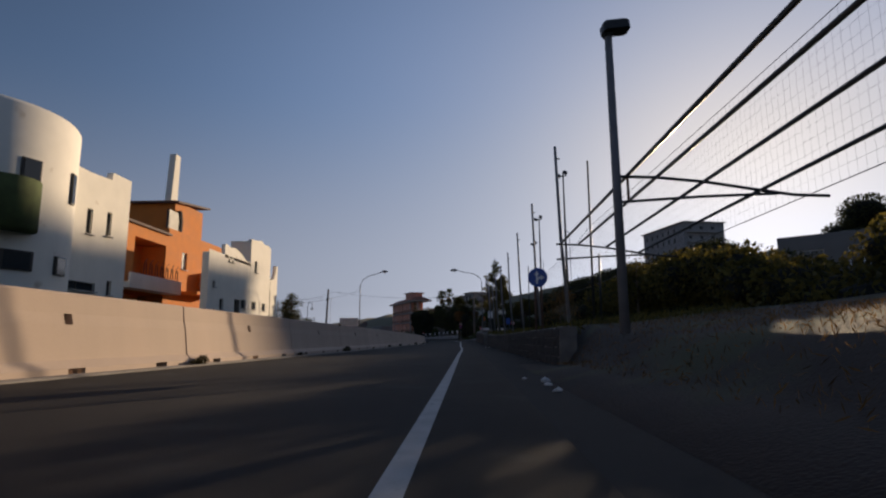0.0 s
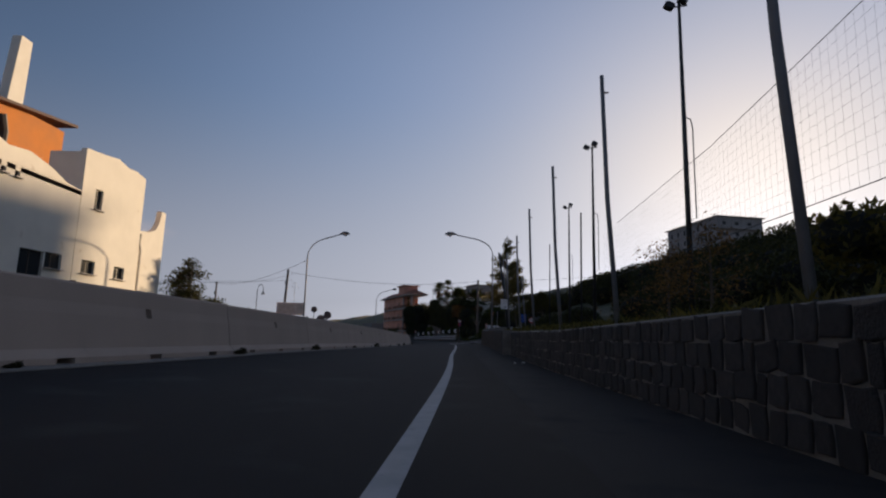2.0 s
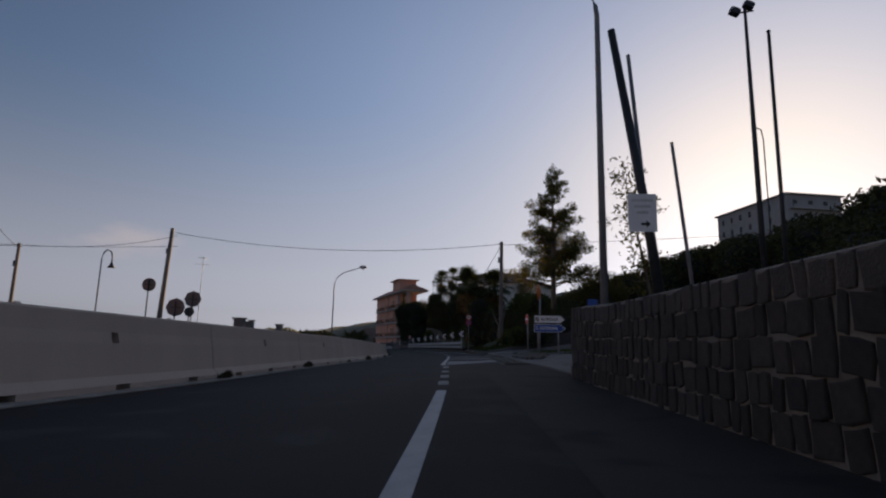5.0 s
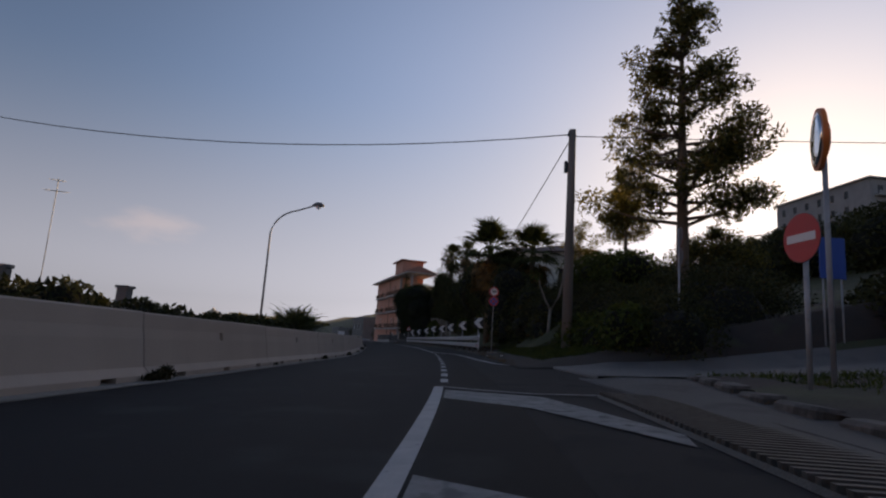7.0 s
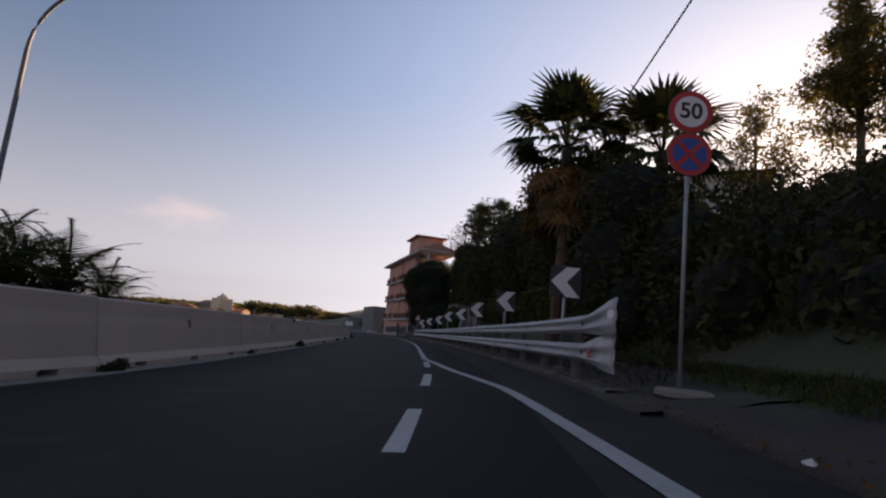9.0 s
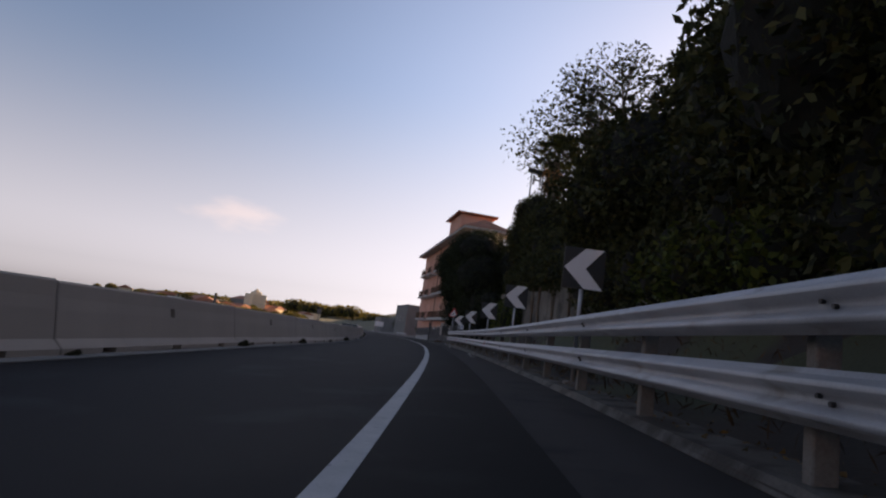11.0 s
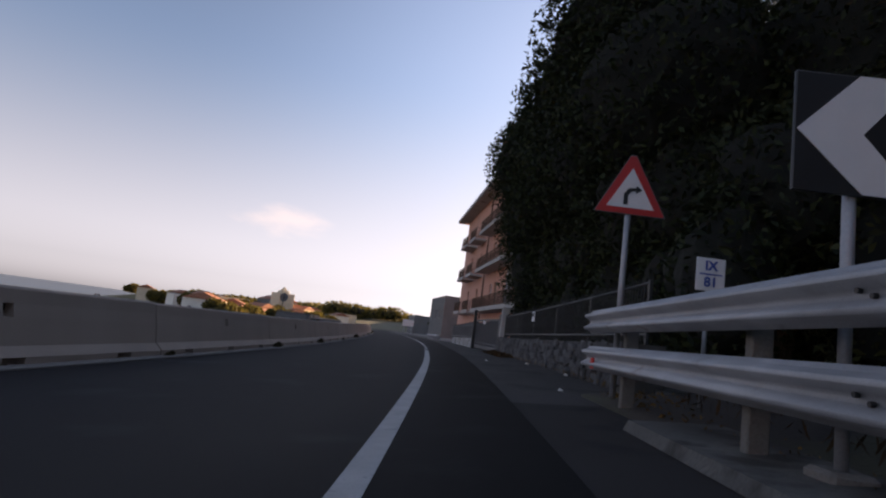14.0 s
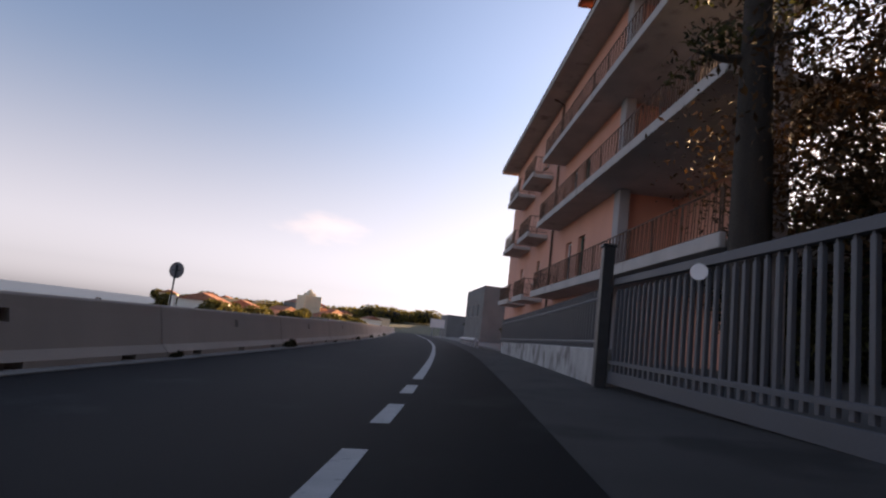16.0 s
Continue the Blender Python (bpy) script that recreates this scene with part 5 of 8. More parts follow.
sign_post(sg, 1.52 - b, 0.02)
bm = bmn()
box(bm, (0, 0, 1.39 - b), (0.26, 0.012, 0.3), bevel=0.004)
pl = part("plate", bm, WHITE_PLATE, sg)
for z, t in ((1.465, "IX"), (1.315, "81")):
    writing(sg, t, (0, -0.012, z - b), 0.12, BLUE_PLATE, "lettering", pl)
bm = bmn()
box(bm, (0, -0.009, 1.39 - b), (0.2, 0.004, 0.012))
part("dividing_line", bm, BLUE_PLATE, pl)

# sign backs beyond the barriers
for x, y, z, r, k, lab in ((-15.6, 94.0, 3.65, 0.36, 28, "round traffic sign seen from its dark back"), (-14.7, 97.3, 3.15, 0.5, 8, "octagonal traffic sign seen from its dark back"), (-15.35, 96.6, 2.6, 0.55, 8, "octagonal traffic sign seen from its dark back"), (-14.9, 97.4, 2.4, 0.3, 8, "small dark sign back on a post"), (-31.5, 204.5, 1.55, 0.33, 28, "round traffic sign seen from its dark back")):
    g0 = -1.6
    sg = thing("traffic_sign", (x, y, g0), 8, lab, "traffic sign")
    sign_post(sg, z - g0 + r * 0.6, 0.035, DARK_STEEL, y=-0.05)
    bm = bmn()
    disc(bm, (0, 0, z - g0), r, 0.02, k)
    pl = part("plate", bm, PLATE_BACK, sg)
    bm = bmn()
    box(bm, (0, -0.02, z - g0), (r * 1.2, 0.02, 0.04))
    part("bracket", bm, DARK_STEEL, pl)
bill = thing("billboard", (-14.3, 79.5, -1.0), 0, "white edged billboard seen above the barriers", "billboard")
for x in (-0.9, 0.9):
    sign_post(bill, 3.6, 0.05, x=x)
bm = bmn()
box(bm, (0, 0, 4.0), (2.6, 0.08, 1.15), bevel=0.02)
bd = part("board", bm, WHITE_PLATE, bill)
bm = bmn()
box(bm, (0, -0.045, 4.0), (2.35, 0.01, 0.9))
part("poster", bm, mat("faded_poster", (0.45, 0.5, 0.52), 0.6, 0.2, 3, 30, 0.0), bd)


# ---- crash barrier with chevrons ----
def w_profile(z):
    """Front line of a W-shaped rail, from its lower to its upper edge: (towards the road, height)."""
    return [(y, z + 0.78 * h) for y, h in ((0.0, 0.0), (0.012, 0.03), (0.075, 0.055), (0.083, 0.085), (0.02, 0.13), (0.012, 0.155), (0.02, 0.18), (0.083, 0.225), (0.075, 0.255), (0.012, 0.28), (0.0, 0.31))]


rail = thing("crash_barrier", (0, 0, 0), 0, "galvanised steel crash barrier with two corrugated rails", "crash barrier")
G0, G1 = 118.7, 172.3


def rail_off(s):
    return float(np.interp(s, (117, 122, 130, 150, 172), (-1.68, -1.62, -1.52, -1.5, -1.45)))


for zz, nm in ((0.345, "lower_rail"), (0.725, "upper_rail")):
    segs = np.linspace(G0, G1, 14)
    for a, b in zip(segs, segs[1:]):
        vs, fs = [], []
        st = np.linspace(a, b + 0.12, 4)
        prof = w_profile(zz)
        prof2 = prof + [(y - 0.005, z) for y, z in reversed(prof)]
        for s in st:
            for y, z in prof2:
                vs.append(tuple(spot(s, rail_off(s) + y, z)))
        m = len(prof2)
        for i in range(len(st) - 1):
            fs += [(i * m + j, i * m + (j + 1) % m, (i + 1) * m + (j + 1) % m, (i + 1) * m + j) for j in range(m)]
        fs += [tuple(range(m)), tuple(range((len(st) - 1) * m, len(st) * m))]
        seg = part(nm, mesh_from(nm, vs, fs, GALV, True), GALV, rail)
        for k, z in ((0, zz + 0.11), (1, zz + 0.135)):
            bm = bmn()
            p = spot(a + 0.05 + 0.08 * k, rail_off(a) + 0.02, z)
            tube(bm, [p, p + Vector(spot(a, rail_off(a) + 0.02, z)) - Vector(spot(a, rail_off(a), z))], 0.012, 6)
            part("bolt", bm, DARK_STEEL, seg)
for k, s in enumerate(np.arange(G0 + 1.2, G1, 2.25)):
    p = spot(s, rail_off(s) - 0.2, 0.0)
    bm = bmn()
    box(bm, (0, 0, 0.49), (0.12, 0.08, 0.98), bevel=0.008)
    ob = part("post", bm, MORTAR, rail)
    ob.matrix_basis = pose(p.x, p.y, p.z, 0, 0, turn_at(s))
    for z in (0.46, 0.84):
        bm = bmn()
        box(bm, (-0.11, 0, z), (0.13, 0.1, 0.18), bevel=0.01)
        part("spacer", bm, DARK_STEEL, ob)
for s, z in ((118.25, 0.46), (151.5, 0.52), (158.8, 0.5), (172.0, 0.42), (165.5, 0.5)):
    p = spot(s, rail_off(s) + 0.06, z)
    bm = bmn()
    box(bm, (0, 0, 0), (0.02, 0.09, 0.11), bevel=0.004)
    ob = part("reflector", bm, mat("red_reflector", (0.55, 0.02, 0.02), 0.25, 0.05, 3, 30, 0.0), rail, "red reflector")
    ob.matrix_basis = pose(p.x, p.y, p.z, 0, 0, turn_at(s))
# flared end shoe: both rails splay and close into one flat plate
vs, fs = [], []
lines = w_profile(0.345) + w_profile(0.725)
n = len(lines)
for k in range(9):
    f = k / 8
    s = 118.75 - 1.45 * f
    e = f * f * (3 - 2 * f)
    for back in (0.0, 0.006):
        for j, (y, z) in enumerate(lines):
            z2 = 0.26 + 0.86 * j / (n - 1)
            shut = min(1.0, f / 0.6)
            if j in (10, 11):
                z = z * (1 - shut) + (0.26 + 0.86 * 10.5 / (n - 1)) * shut
            else:
                z = z * (1 - e) + z2 * e
            vs.append(tuple(spot(s, rail_off(s) + y * (1 - 0.8 * e) + 0.012 * e - back, z)))
for k in range(8):
    for side in (0, 1):
        for j in range(n - 1):
            if j == 10 and k < 5:
                continue
            q = (2 * k + side) * n + j
            fs.append((q, q + 1, q + 2 * n + 1, q + 2 * n))
fs += [(16 * n + j, 16 * n + j + 1, 17 * n + j + 1, 17 * n + j) for j in range(n - 1)]
shoe = part("end_shoe", mesh_from("end_shoe", vs, fs, GALV, True), GALV, rail, "flared end piece closing both rails")
bm = bmn()
disc(bm, (0, 0, 0), 0.055, 0.012, 20)
ob = part("reflector", bm, WHITE_PLATE, shoe, "round white reflector")
p = spot(117.42, rail_off(117.42) + 0.045, 0.93)
ob.matrix_basis = pose(p.x, p.y, p.z, 0, 0, turn_at(117.4) - 60)
vs, fs = ribbon(np.arange(117.5, 171.5, 1.0), lambda s: (float(np.interp(s, (120, 150, 160, 168), (-1.6, -1.48, -1.42, -1.28))), float(np.interp(s, (120, 150, 160, 168), (-1.64, -1.52, -1.46, -1.32))), -1.97, -2.0), (0.0, 0.07, 0.07, 0.0))
structure("kerb_2", mesh_from("kerb_2", vs, fs, mat("dirty_concrete", (0.1, 0.092, 0.082), 0.95, 0.35, 1.5, 40, 0.5, spots=((0.035, 0.03, 0.025), 2.5, 0.48))), "concrete plinth under the crash barrier", "kerb")


def chevron(s, label="square black board with a white chevron pointing to the inner bend"):
    o = float(np.interp(s, (121, 135, 155, 170), (-2.08, -1.85, -1.78, -1.74)))
    g = spot(s, o, 0.1)
    root = thing("chevron_sign", g, turn_at(s), label, "chevron sign", "chevron signs")
    zc = float(np.interp(s, (121, 141, 148, 154, 169), (1.98, 1.9, 1.95, 1.83, 1.74))) - g.z
    sign_post(root, zc + 0.2, 0.03)
    bm = bmn()
    box(bm, (0, 0, zc), (0.6, 0.02, 0.6), bevel=0.006)
    bd = part("board", bm, BLACK_PLATE, root)
    plate(root, "white_chevron", [(-0.29, 0.0), (0.02, -0.295), (0.29, -0.295), (0.02, 0.0), (0.27, 0.295), (0.0, 0.295)], (0, -0.012, zc), WHITE_PLATE, 0.004, parent=bd)
    bm = bmn()
    box(bm, (0, 0.04, -0.02), (0.22, 0.22, 0.06), bevel=0.02)
    part("footing", bm, MORTAR, root)


for s in (121.9, 128.4, 134.9, 141.1, 148.0, 154.4, 161.9, 168.8):
    chevron(s)


# ---- net poles, overhead frame and floodlights of the sports ground ----
for s, o, top in ((17.5, -2.9, 6.7), (25.5, -3.08, 6.75), (32.3, -3.02, 6.66), (38.85, -3.02, 6.5), (45.25, -3.03, 6.4), (51.7, -3.02, 6.43), (58.1, -3.05, 6.4), (64.4, -3.05, 6.4)):
    g = spot(s, o - 0.22, 0.95)
    root = thing("net_pole", g, 0, "tall grey steel net pole behind the wall", "pole", "net poles")
    bm = bmn()
    tube(bm, [(0, 0, 0), (-0.17, 0, (top - g.z) * 0.5), (-0.24, 0, top - g.z)], [0.056, 0.052, 0.045], 12)
    part("shaft", bm, GREY_STEEL, root, smooth=True)
    bm = bmn()
    tube(bm, [(-0.23, 0, (top - g.z) * 0.93), (-0.1, 0, (top - g.z) * 0.93)], 0.02, 6)
    part("hook", bm, RUST, root)
    bm = bmn()
    box(bm, (0, 0, 0.02), (0.3, 0.3, 0.1), bevel=0.02)
    part("footing", bm, KERB, root)
g = spot(10.1, -2.75, 0.75)
lamp_p = thing("flood_lamp", g, 0, "grey steel pole topped by a dark box lamp", "street lamp")
bm = bmn()
tube(bm, [(0, 0, 0), (0, 0, 6.42 - g.z)], [0.09, 0.07], 12)
part("shaft", bm, GREY_STEEL, lamp_p, smooth=True)
bm = bmn()
box(bm, (0.12, -0.05, 6.47 - g.z), (0.5, 0.34, 0.2), bevel=0.05, tilt=Matrix.Rotation(radians(-6), 4, "Y"))
part("lamp_box", bm, DARK_STEEL, lamp_p)
bm = bmn()
box(bm, (0.0, 0, 6.35 - g.z), (0.16, 0.2, 0.1), bevel=0.02)
part("bracket", bm, DARK_STEEL, lamp_p)
frame_root = thing("steel_canopy_frame", (0, 0, 0), 0, "rusty steel overhead frame of long bars and cross arms", "steel frame")
for o, z in ((-2.95, 3.62), (-3.5, 3.6), (-4.35, 3.5), (-5.35, 3.32)):
    bm = bmn()
    pts = [spot(s, o, z) for s in np.linspace(-14, 17.6, 12)]
    tube(bm, pts, 0.035, 7)
    part("long_bar", bm, DARK_STEEL, frame_root)
for s in (-6.0, 2.0, 10.1, 17.5):
    bm = bmn()
    tube(bm, [spot(s, o, z) for o, z in ((-2.8, 3.6), (-3.5, 3.57), (-4.35, 3.47), (-5.35, 3.29), (-5.9, 3.2), (-6.5, 3.17))], 0.03, 7)
    part("cross_arm", bm, DARK_STEEL, frame_root)
    bm = bmn()
    tube(bm, [spot(s, o, z) for o, z in ((-2.8, 3.12), (-4.3, 3.2), (-5.6, 3.23))], 0.028, 7)
    part("brace", bm, DARK_STEEL, frame_root)
    bm = bmn()
    tube(bm, [spot(s, -2.95, 3.12), spot(s, -2.95, 3.6)], 0.025, 7)
    part("strut", bm, RUST, frame_root)
    if s < 10:
        bm = bmn()
        tube(bm, [spot(s, -2.8, 0.7), spot(s, -2.8, 3.7)], 0.07, 10)
        part("upright", bm, GREY_STEEL, frame_root)
for s, o, top in ((49.6, -9.2, 15.2), (66.5, -9.4, 14.8), (86.0, -12.0, 15.0)):
    g = spot(s, o, float(rise(s, o)))
    root = thing("floodlight_mast", g, 0, "slim dark floodlight mast with two lamps", "floodlight", "floodlight masts")
    h = top - g.z
    bm = bmn()
    tube(bm, [(0, 0, 0), (0, 0, h * 0.5), (0, 0, h)], [0.12, 0.1, 0.06], 10)
    part("mast", bm, DARK_STEEL, root, smooth=True)
    bm = bmn()
    tube(bm, [(-0.5, 0, h - 0.25), (0.35, 0, h - 0.1)], 0.035, 6)
    part("cross_bar", bm, DARK_STEEL, root)
    for x, z in ((-0.4, h - 0.1), (0.2, h + 0.2)):
        bm = bmn()
        box(bm, (x, 0.05, z), (0.42, 0.3, 0.3), bevel=0.06, tilt=Matrix.Rotation(radians(25), 4, "Y"))
        part("lamp", bm, DARK_STEEL, root)
    bm = bmn()
    tube(bm, [(0.0, 0, h * 0.62), (0.28, 0, h * 0.61), (0.34, 0, h * 0.58), (0.34, 0, h * 0.3), (0.05, 0, h * 0.29)], 0.025, 6)
    part("cable_pipe", bm, DARK_STEEL, root)
for s, o, top in ((27.0, -6.0, 9.2), (27.3, -6.4, 4.6), (60.0, -7.0, 8.2), (78.5, -8.5, 9.5)):
    g = spot(s, o, float(rise(s, o)))
    root = thing("pole", g, 0, "thin dark pole on the weedy bank", "pole")
    bm = bmn()
    tube(bm, [(0, 0, 0), (0.04, 0, top - g.z)], [0.06, 0.045], 8)
    part("shaft", bm, DARK_STEEL, root, smooth=True)
    bm = bmn()
    tube(bm, [(0.04, 0, top - g.z), (0.04, 0, top - g.z + 0.03)], 0.055, 8)
    part("cap", bm, DARK_STEEL, root)
# the net: cables and a fine square mesh
bm = bmn()
def net_top(s):
    return float(np.interp(s, (6, 38, 46, 62), (8.2, 8.3, 7.5, 7.0)))


for k in range(13):
    tube(bm, [spot(s, -8.6, 4.2 + (net_top(s) - 4.2) * k / 12) for s in np.arange(6, 62, 4.0)], 0.014 if k in (0, 12) else 0.0024, 4, caps=False)
for s in np.arange(6, 61, 0.3):
    tube(bm, [spot(s, -8.6, 4.2), spot(s, -8.6, net_top(s))], 0.0022, 3, caps=False)
net = bpy.data.meshes.new("net")
bm.to_mesh(net)
bm.free()
net.materials.append(DARK_STEEL)
tagged(new("net", net), "fine ball-stop net hung on cables above the bank", "net", kind="stuff")


# ---- salmon apartment house ----
apt = thing("apartment_building", (-24.9, 230.2, -0.5), -68.95, "salmon four-storey apartment house with long railed balconies", "apartment building")
AW, SLABS, EAVE = 34.6, (3.35, 6.9, 10.35), 14.3
WY = 1.15
holes = []
for lv in (0.0, *SLABS):
    zf = lv + 0.05
    holes += [(6.3, zf, 0.95, 2.25), (11.6, zf + 0.9, 0.8, 1.3), (18.2, zf, 1.0, 2.3), (20.3, zf + 0.0, 1.0, 2.3)]
holes = [h for h in holes if h[1] > 1] + [(19.0, 0.1, 2.4, 2.3), (9.0, 0.8, 1.2, 1.2)]
bm = bmn()
facade(bm, 24.0, EAVE - 0.1, holes, x0=1.0)
shell(bm, 24.0, 5.0, EAVE - 0.1, x0=1.0)
box(bm, (27.5, 2.4, (EAVE - 0.1) / 2), (5.0, 0.25, EAVE - 0.1))
for v in bm.verts:
    v.co.y += WY
part("wall", bm, PINK_WALL, apt)
for i, q in enumerate(holes):
    u = window_unit(apt, *q, frame=GREEN_SHUTTER if i % 2 else WHITE_PLATE)
    u.location.y = WY
    if i % 4 == 1:
        for k in range(6):
            bm = bmn()
            box(bm, (q[0] + q[2] / 2, 0.1, q[1] + 0.15 + k * (q[3] - 0.2) / 6), (q[2] - 0.1, 0.03, 0.09), tilt=Matrix.Rotation(radians(30), 4, "X"))
            part("slat", bm, GREEN_SHUTTER, u)


def railing(parent, pts, high=0.95, gap=0.14):
    """Balcony rail: top and bottom bars with slanting pickets along a line of corners."""
    bm = bmn()
    for a, b in zip(pts, pts[1:]):
        a, b = Vector(a), Vector(b)
        for z in (0.08, high):
            tube(bm, [a + Vector((0, 0, z)), b + Vector((0, 0, z))], 0.022, 5)
        n = max(1, int((b - a).length / gap))
        for k in range(n):
            p, q = a.lerp(b, k / n), a.lerp(b, (k + (0.75 if k % 2 else 0.25)) / n)
            tube(bm, [p + Vector((0, 0, 0.08)), q + Vector((0, 0, high))], 0.011, 4, caps=False)
        for k in range(int((b - a).length / 1.6) + 1):
            p = a.lerp(b, min(1.0, k * 1.6 / (b - a).length))
            tube(bm, [p, p + Vector((0, 0, high + 0.03))], 0.022, 5)
    return part("railing", bm, RUST, parent)


def balcony(x0, x1, z, name="balcony", depth=WY):
    bm = bmn()
    box(bm, ((x0 + x1) / 2, depth / 2 - 0.02, z - 0.16), (x1 - x0, depth + 0.02, 0.2), bevel=0.02)
    box(bm, ((x0 + x1) / 2, 0.03, z - 0.1), (x1 - x0 + 0.1, 0.14, 0.3), bevel=0.02)
    ob = part(name, bm, SOFFIT, apt)
    railing(ob, [(x0 + 0.05, depth - 0.05, z), (x0 + 0.05, 0.06, z), (x1 - 0.05, 0.06, z), (x1 - 0.05, depth - 0.05, z)])
    return ob


for lv in SLABS:
    balcony(5.2, 9.2, lv)
    balcony(10.8, 14.0, lv, depth=WY)
    balcony(16.6, 34.4, lv, "long_balcony")
    bm = bmn()
    box(bm, (29.6, 2.3, lv - 0.16), (9.6, 2.3, 0.2), bevel=0.02)
    box(bm, (25.2, WY + 0.1, lv + 1.6), (0.5, 0.35, 3.2), bevel=0.02)
    part("loggia_slab", bm, SOFFIT, apt)
for x in (25.2, 34.0):
    bm = bmn()
    box(bm, (x, WY + 0.12, EAVE / 2 - 0.1), (0.55 if x < 30 else 0.4, 0.4, EAVE - 0.2), bevel=0.03)
    part("pier", bm, GREY_TRIM, apt)
bm = bmn()
tube(bm, [(15.5, WY - 0.1, 0), (15.5, WY - 0.1, EAVE - 0.4), (15.5, 0.5, EAVE - 0.15)], 0.06, 8)
part("downpipe", bm, RUST, apt)
bm = bmn()
box(bm, (AW / 2, 3.1, EAVE), (AW + 0.2, 6.3, 0.28), bevel=0.04)
part("eave", bm, SOFFIT, apt)
bm = bmn()
x0, x1, y0, y1 = -0.15, AW + 0.2, -0.08, 6.4
vz, rz = EAVE + 0.15, EAVE + 1.9
vsr = [bm.verts.new(p) for p in ((x0, y0, vz), (x1, y0, vz), (x1, y1, vz), (x0, y1, vz), (x0 + 3.5, 3.2, rz), (x1 - 3.5, 3.2, rz))]
for q in ((0, 1, 5, 4), (1, 2, 5), (2, 3, 4, 5), (3, 0, 4)):
    bm.faces.new([vsr[k] for k in q])
part("roof", bm, TILE_ROOF, apt)
bm = bmn()
box(bm, (23.0, 3.3, EAVE + 1.7), (7.0, 4.4, 3.2))
at_ = part("attic", bm, PINK_WALL, apt)
bm = bmn()
box(bm, (23.0, 3.3, EAVE + 3.4), (8.2, 5.6, 0.25), bevel=0.04)
part("attic_roof", bm, TILE_ROOF, at_)

# ---- fence, gate pillar, sliding gate, low wall ----
g = spot(180.5, -2.55, 0.74)
fence = thing("iron_fence", (0, 0, 0), 0, "dark iron railing with pointed bars on the stone wall", "fence")
posts = np.linspace(173.7, 188.8, 6)
for s in posts:
    bm = bmn()
    p = spot(s, -2.5, 0.55)
    box(bm, p + Vector((0, 0, 0.47)), (0.045, 0.045, 0.94), turn_at(s), bevel=0.005)
    part("post", bm, DARK_STEEL, fence)
for a, b in zip(posts, posts[1:]):
    for z in (0.76, 1.45):
        bm = bmn()
        tube(bm, [spot(a, -2.5, z), spot((a + b) / 2, -2.5, z), spot(b, -2.5, z)], 0.018, 6)
        part("rail", bm, DARK_STEEL, fence)
bar = bmn()
tube(bar, [(0, 0, 0), (0, 0, 0.82), (0, 0, 0.9)], [0.009, 0.009, 0.002], 5)
bar_me = bpy.data.meshes.new("bar")
bar.to_mesh(bar_me)
bar.free()
bar_me.materials.append(DARK_STEEL)
for s in np.arange(173.8, 188.8, 0.125):
    ob = new("bar", bar_me)
    ob.parent = fence
    ob.matrix_basis = Matrix.Translation(spot(s, -2.5, 0.65))
bm = bmn()
box(bm, (0, 0, 0), (0.12, 0.01, 0.28), bevel=0.004)
p = spot(182.7, -2.44, 1.28)
pl = thing("plate", p, turn_at(185) - 60, "small white plate wired to the railing", "plate")
part("plate_face", bm, WHITE_PLATE, pl)
bm = bmn()
box(bm, (0, -0.008, 0.05), (0.1, 0.004, 0.1))
part("mark", bm, GREY_STEEL, pl)

screen = thing("metal_sheet", (0, 0, 0), 0, "dark corrugated sheet fixed behind the railing", "metal sheet")
vs, fs = [], []
ribs = np.arange(185.4, 189.05, 0.045)
for i, s in enumerate(ribs):
    o = -2.56 + (0.012 if i % 4 < 2 else -0.012)
    vs += [tuple(spot(s, o, 0.68)), tuple(spot(s, o, 1.5)), tuple(spot(s, o - 0.004, 1.5)), tuple(spot(s, o - 0.004, 0.68))]
for i in range(len(ribs) - 1):
    fs += [(4 * i + j, 4 * i + (j + 1) % 4, 4 * i + 4 + (j + 1) % 4, 4 * i + 4 + j) for j in range(4)]
fs += [(0, 3, 2, 1), tuple(4 * (len(ribs) - 1) + j for j in range(4))]
SHEET = mat("dull_sheet", (0.05, 0.046, 0.046), 0.7, 0.2, 2, 40, 0.1, metal=0.2)
part("sheet", mesh_from("sheet", vs, fs, SHEET), SHEET, screen)
for s in (185.5, 187.2, 188.9):
    bm = bmn()
    tube(bm, [spot(s, -2.6, 0.62), spot(s, -2.6, 1.55)], 0.02, 6)
    part("post", bm, DARK_STEEL, screen)

pil = thing("gate_pillar", spot(189.3, -2.52, 0.0), turn_at(189.3), "pale weathered concrete gate pillar", "pillar")
bm = bmn()
box(bm, (0, 0, 0.9), (0.3, 0.3, 1.8), bevel=0.03)
part("shaft", bm, SOFFIT, pil)
bm = bmn()
box(bm, (0, 0, 1.82), (0.36, 0.36, 0.07), bevel=0.02)
part("cap", bm, SOFFIT, pil)
PANEL = mat("blue_grey_paint", (0.06, 0.064, 0.075), 0.55, 0.08, 2, 40, 0.06)
cab = thing("steel_gate", spot(189.95, -2.46, 0.02), turn_at(190) - 90, "blue-grey steel gate panel with louvres", "gate")
bm = bmn()
box(bm, (0.0, 0, 0.79), (0.9, 0.06, 1.54), bevel=0.01)
part("sheet", bm, PANEL, cab)
for k in range(5):
    bm = bmn()
    box(bm, (0, -0.045, 1.24 + 0.06 * k), (0.8, 0.04, 0.02), tilt=Matrix.Rotation(radians(25), 4, "X"))
    part("louvre", bm, DARK_STEEL, cab)
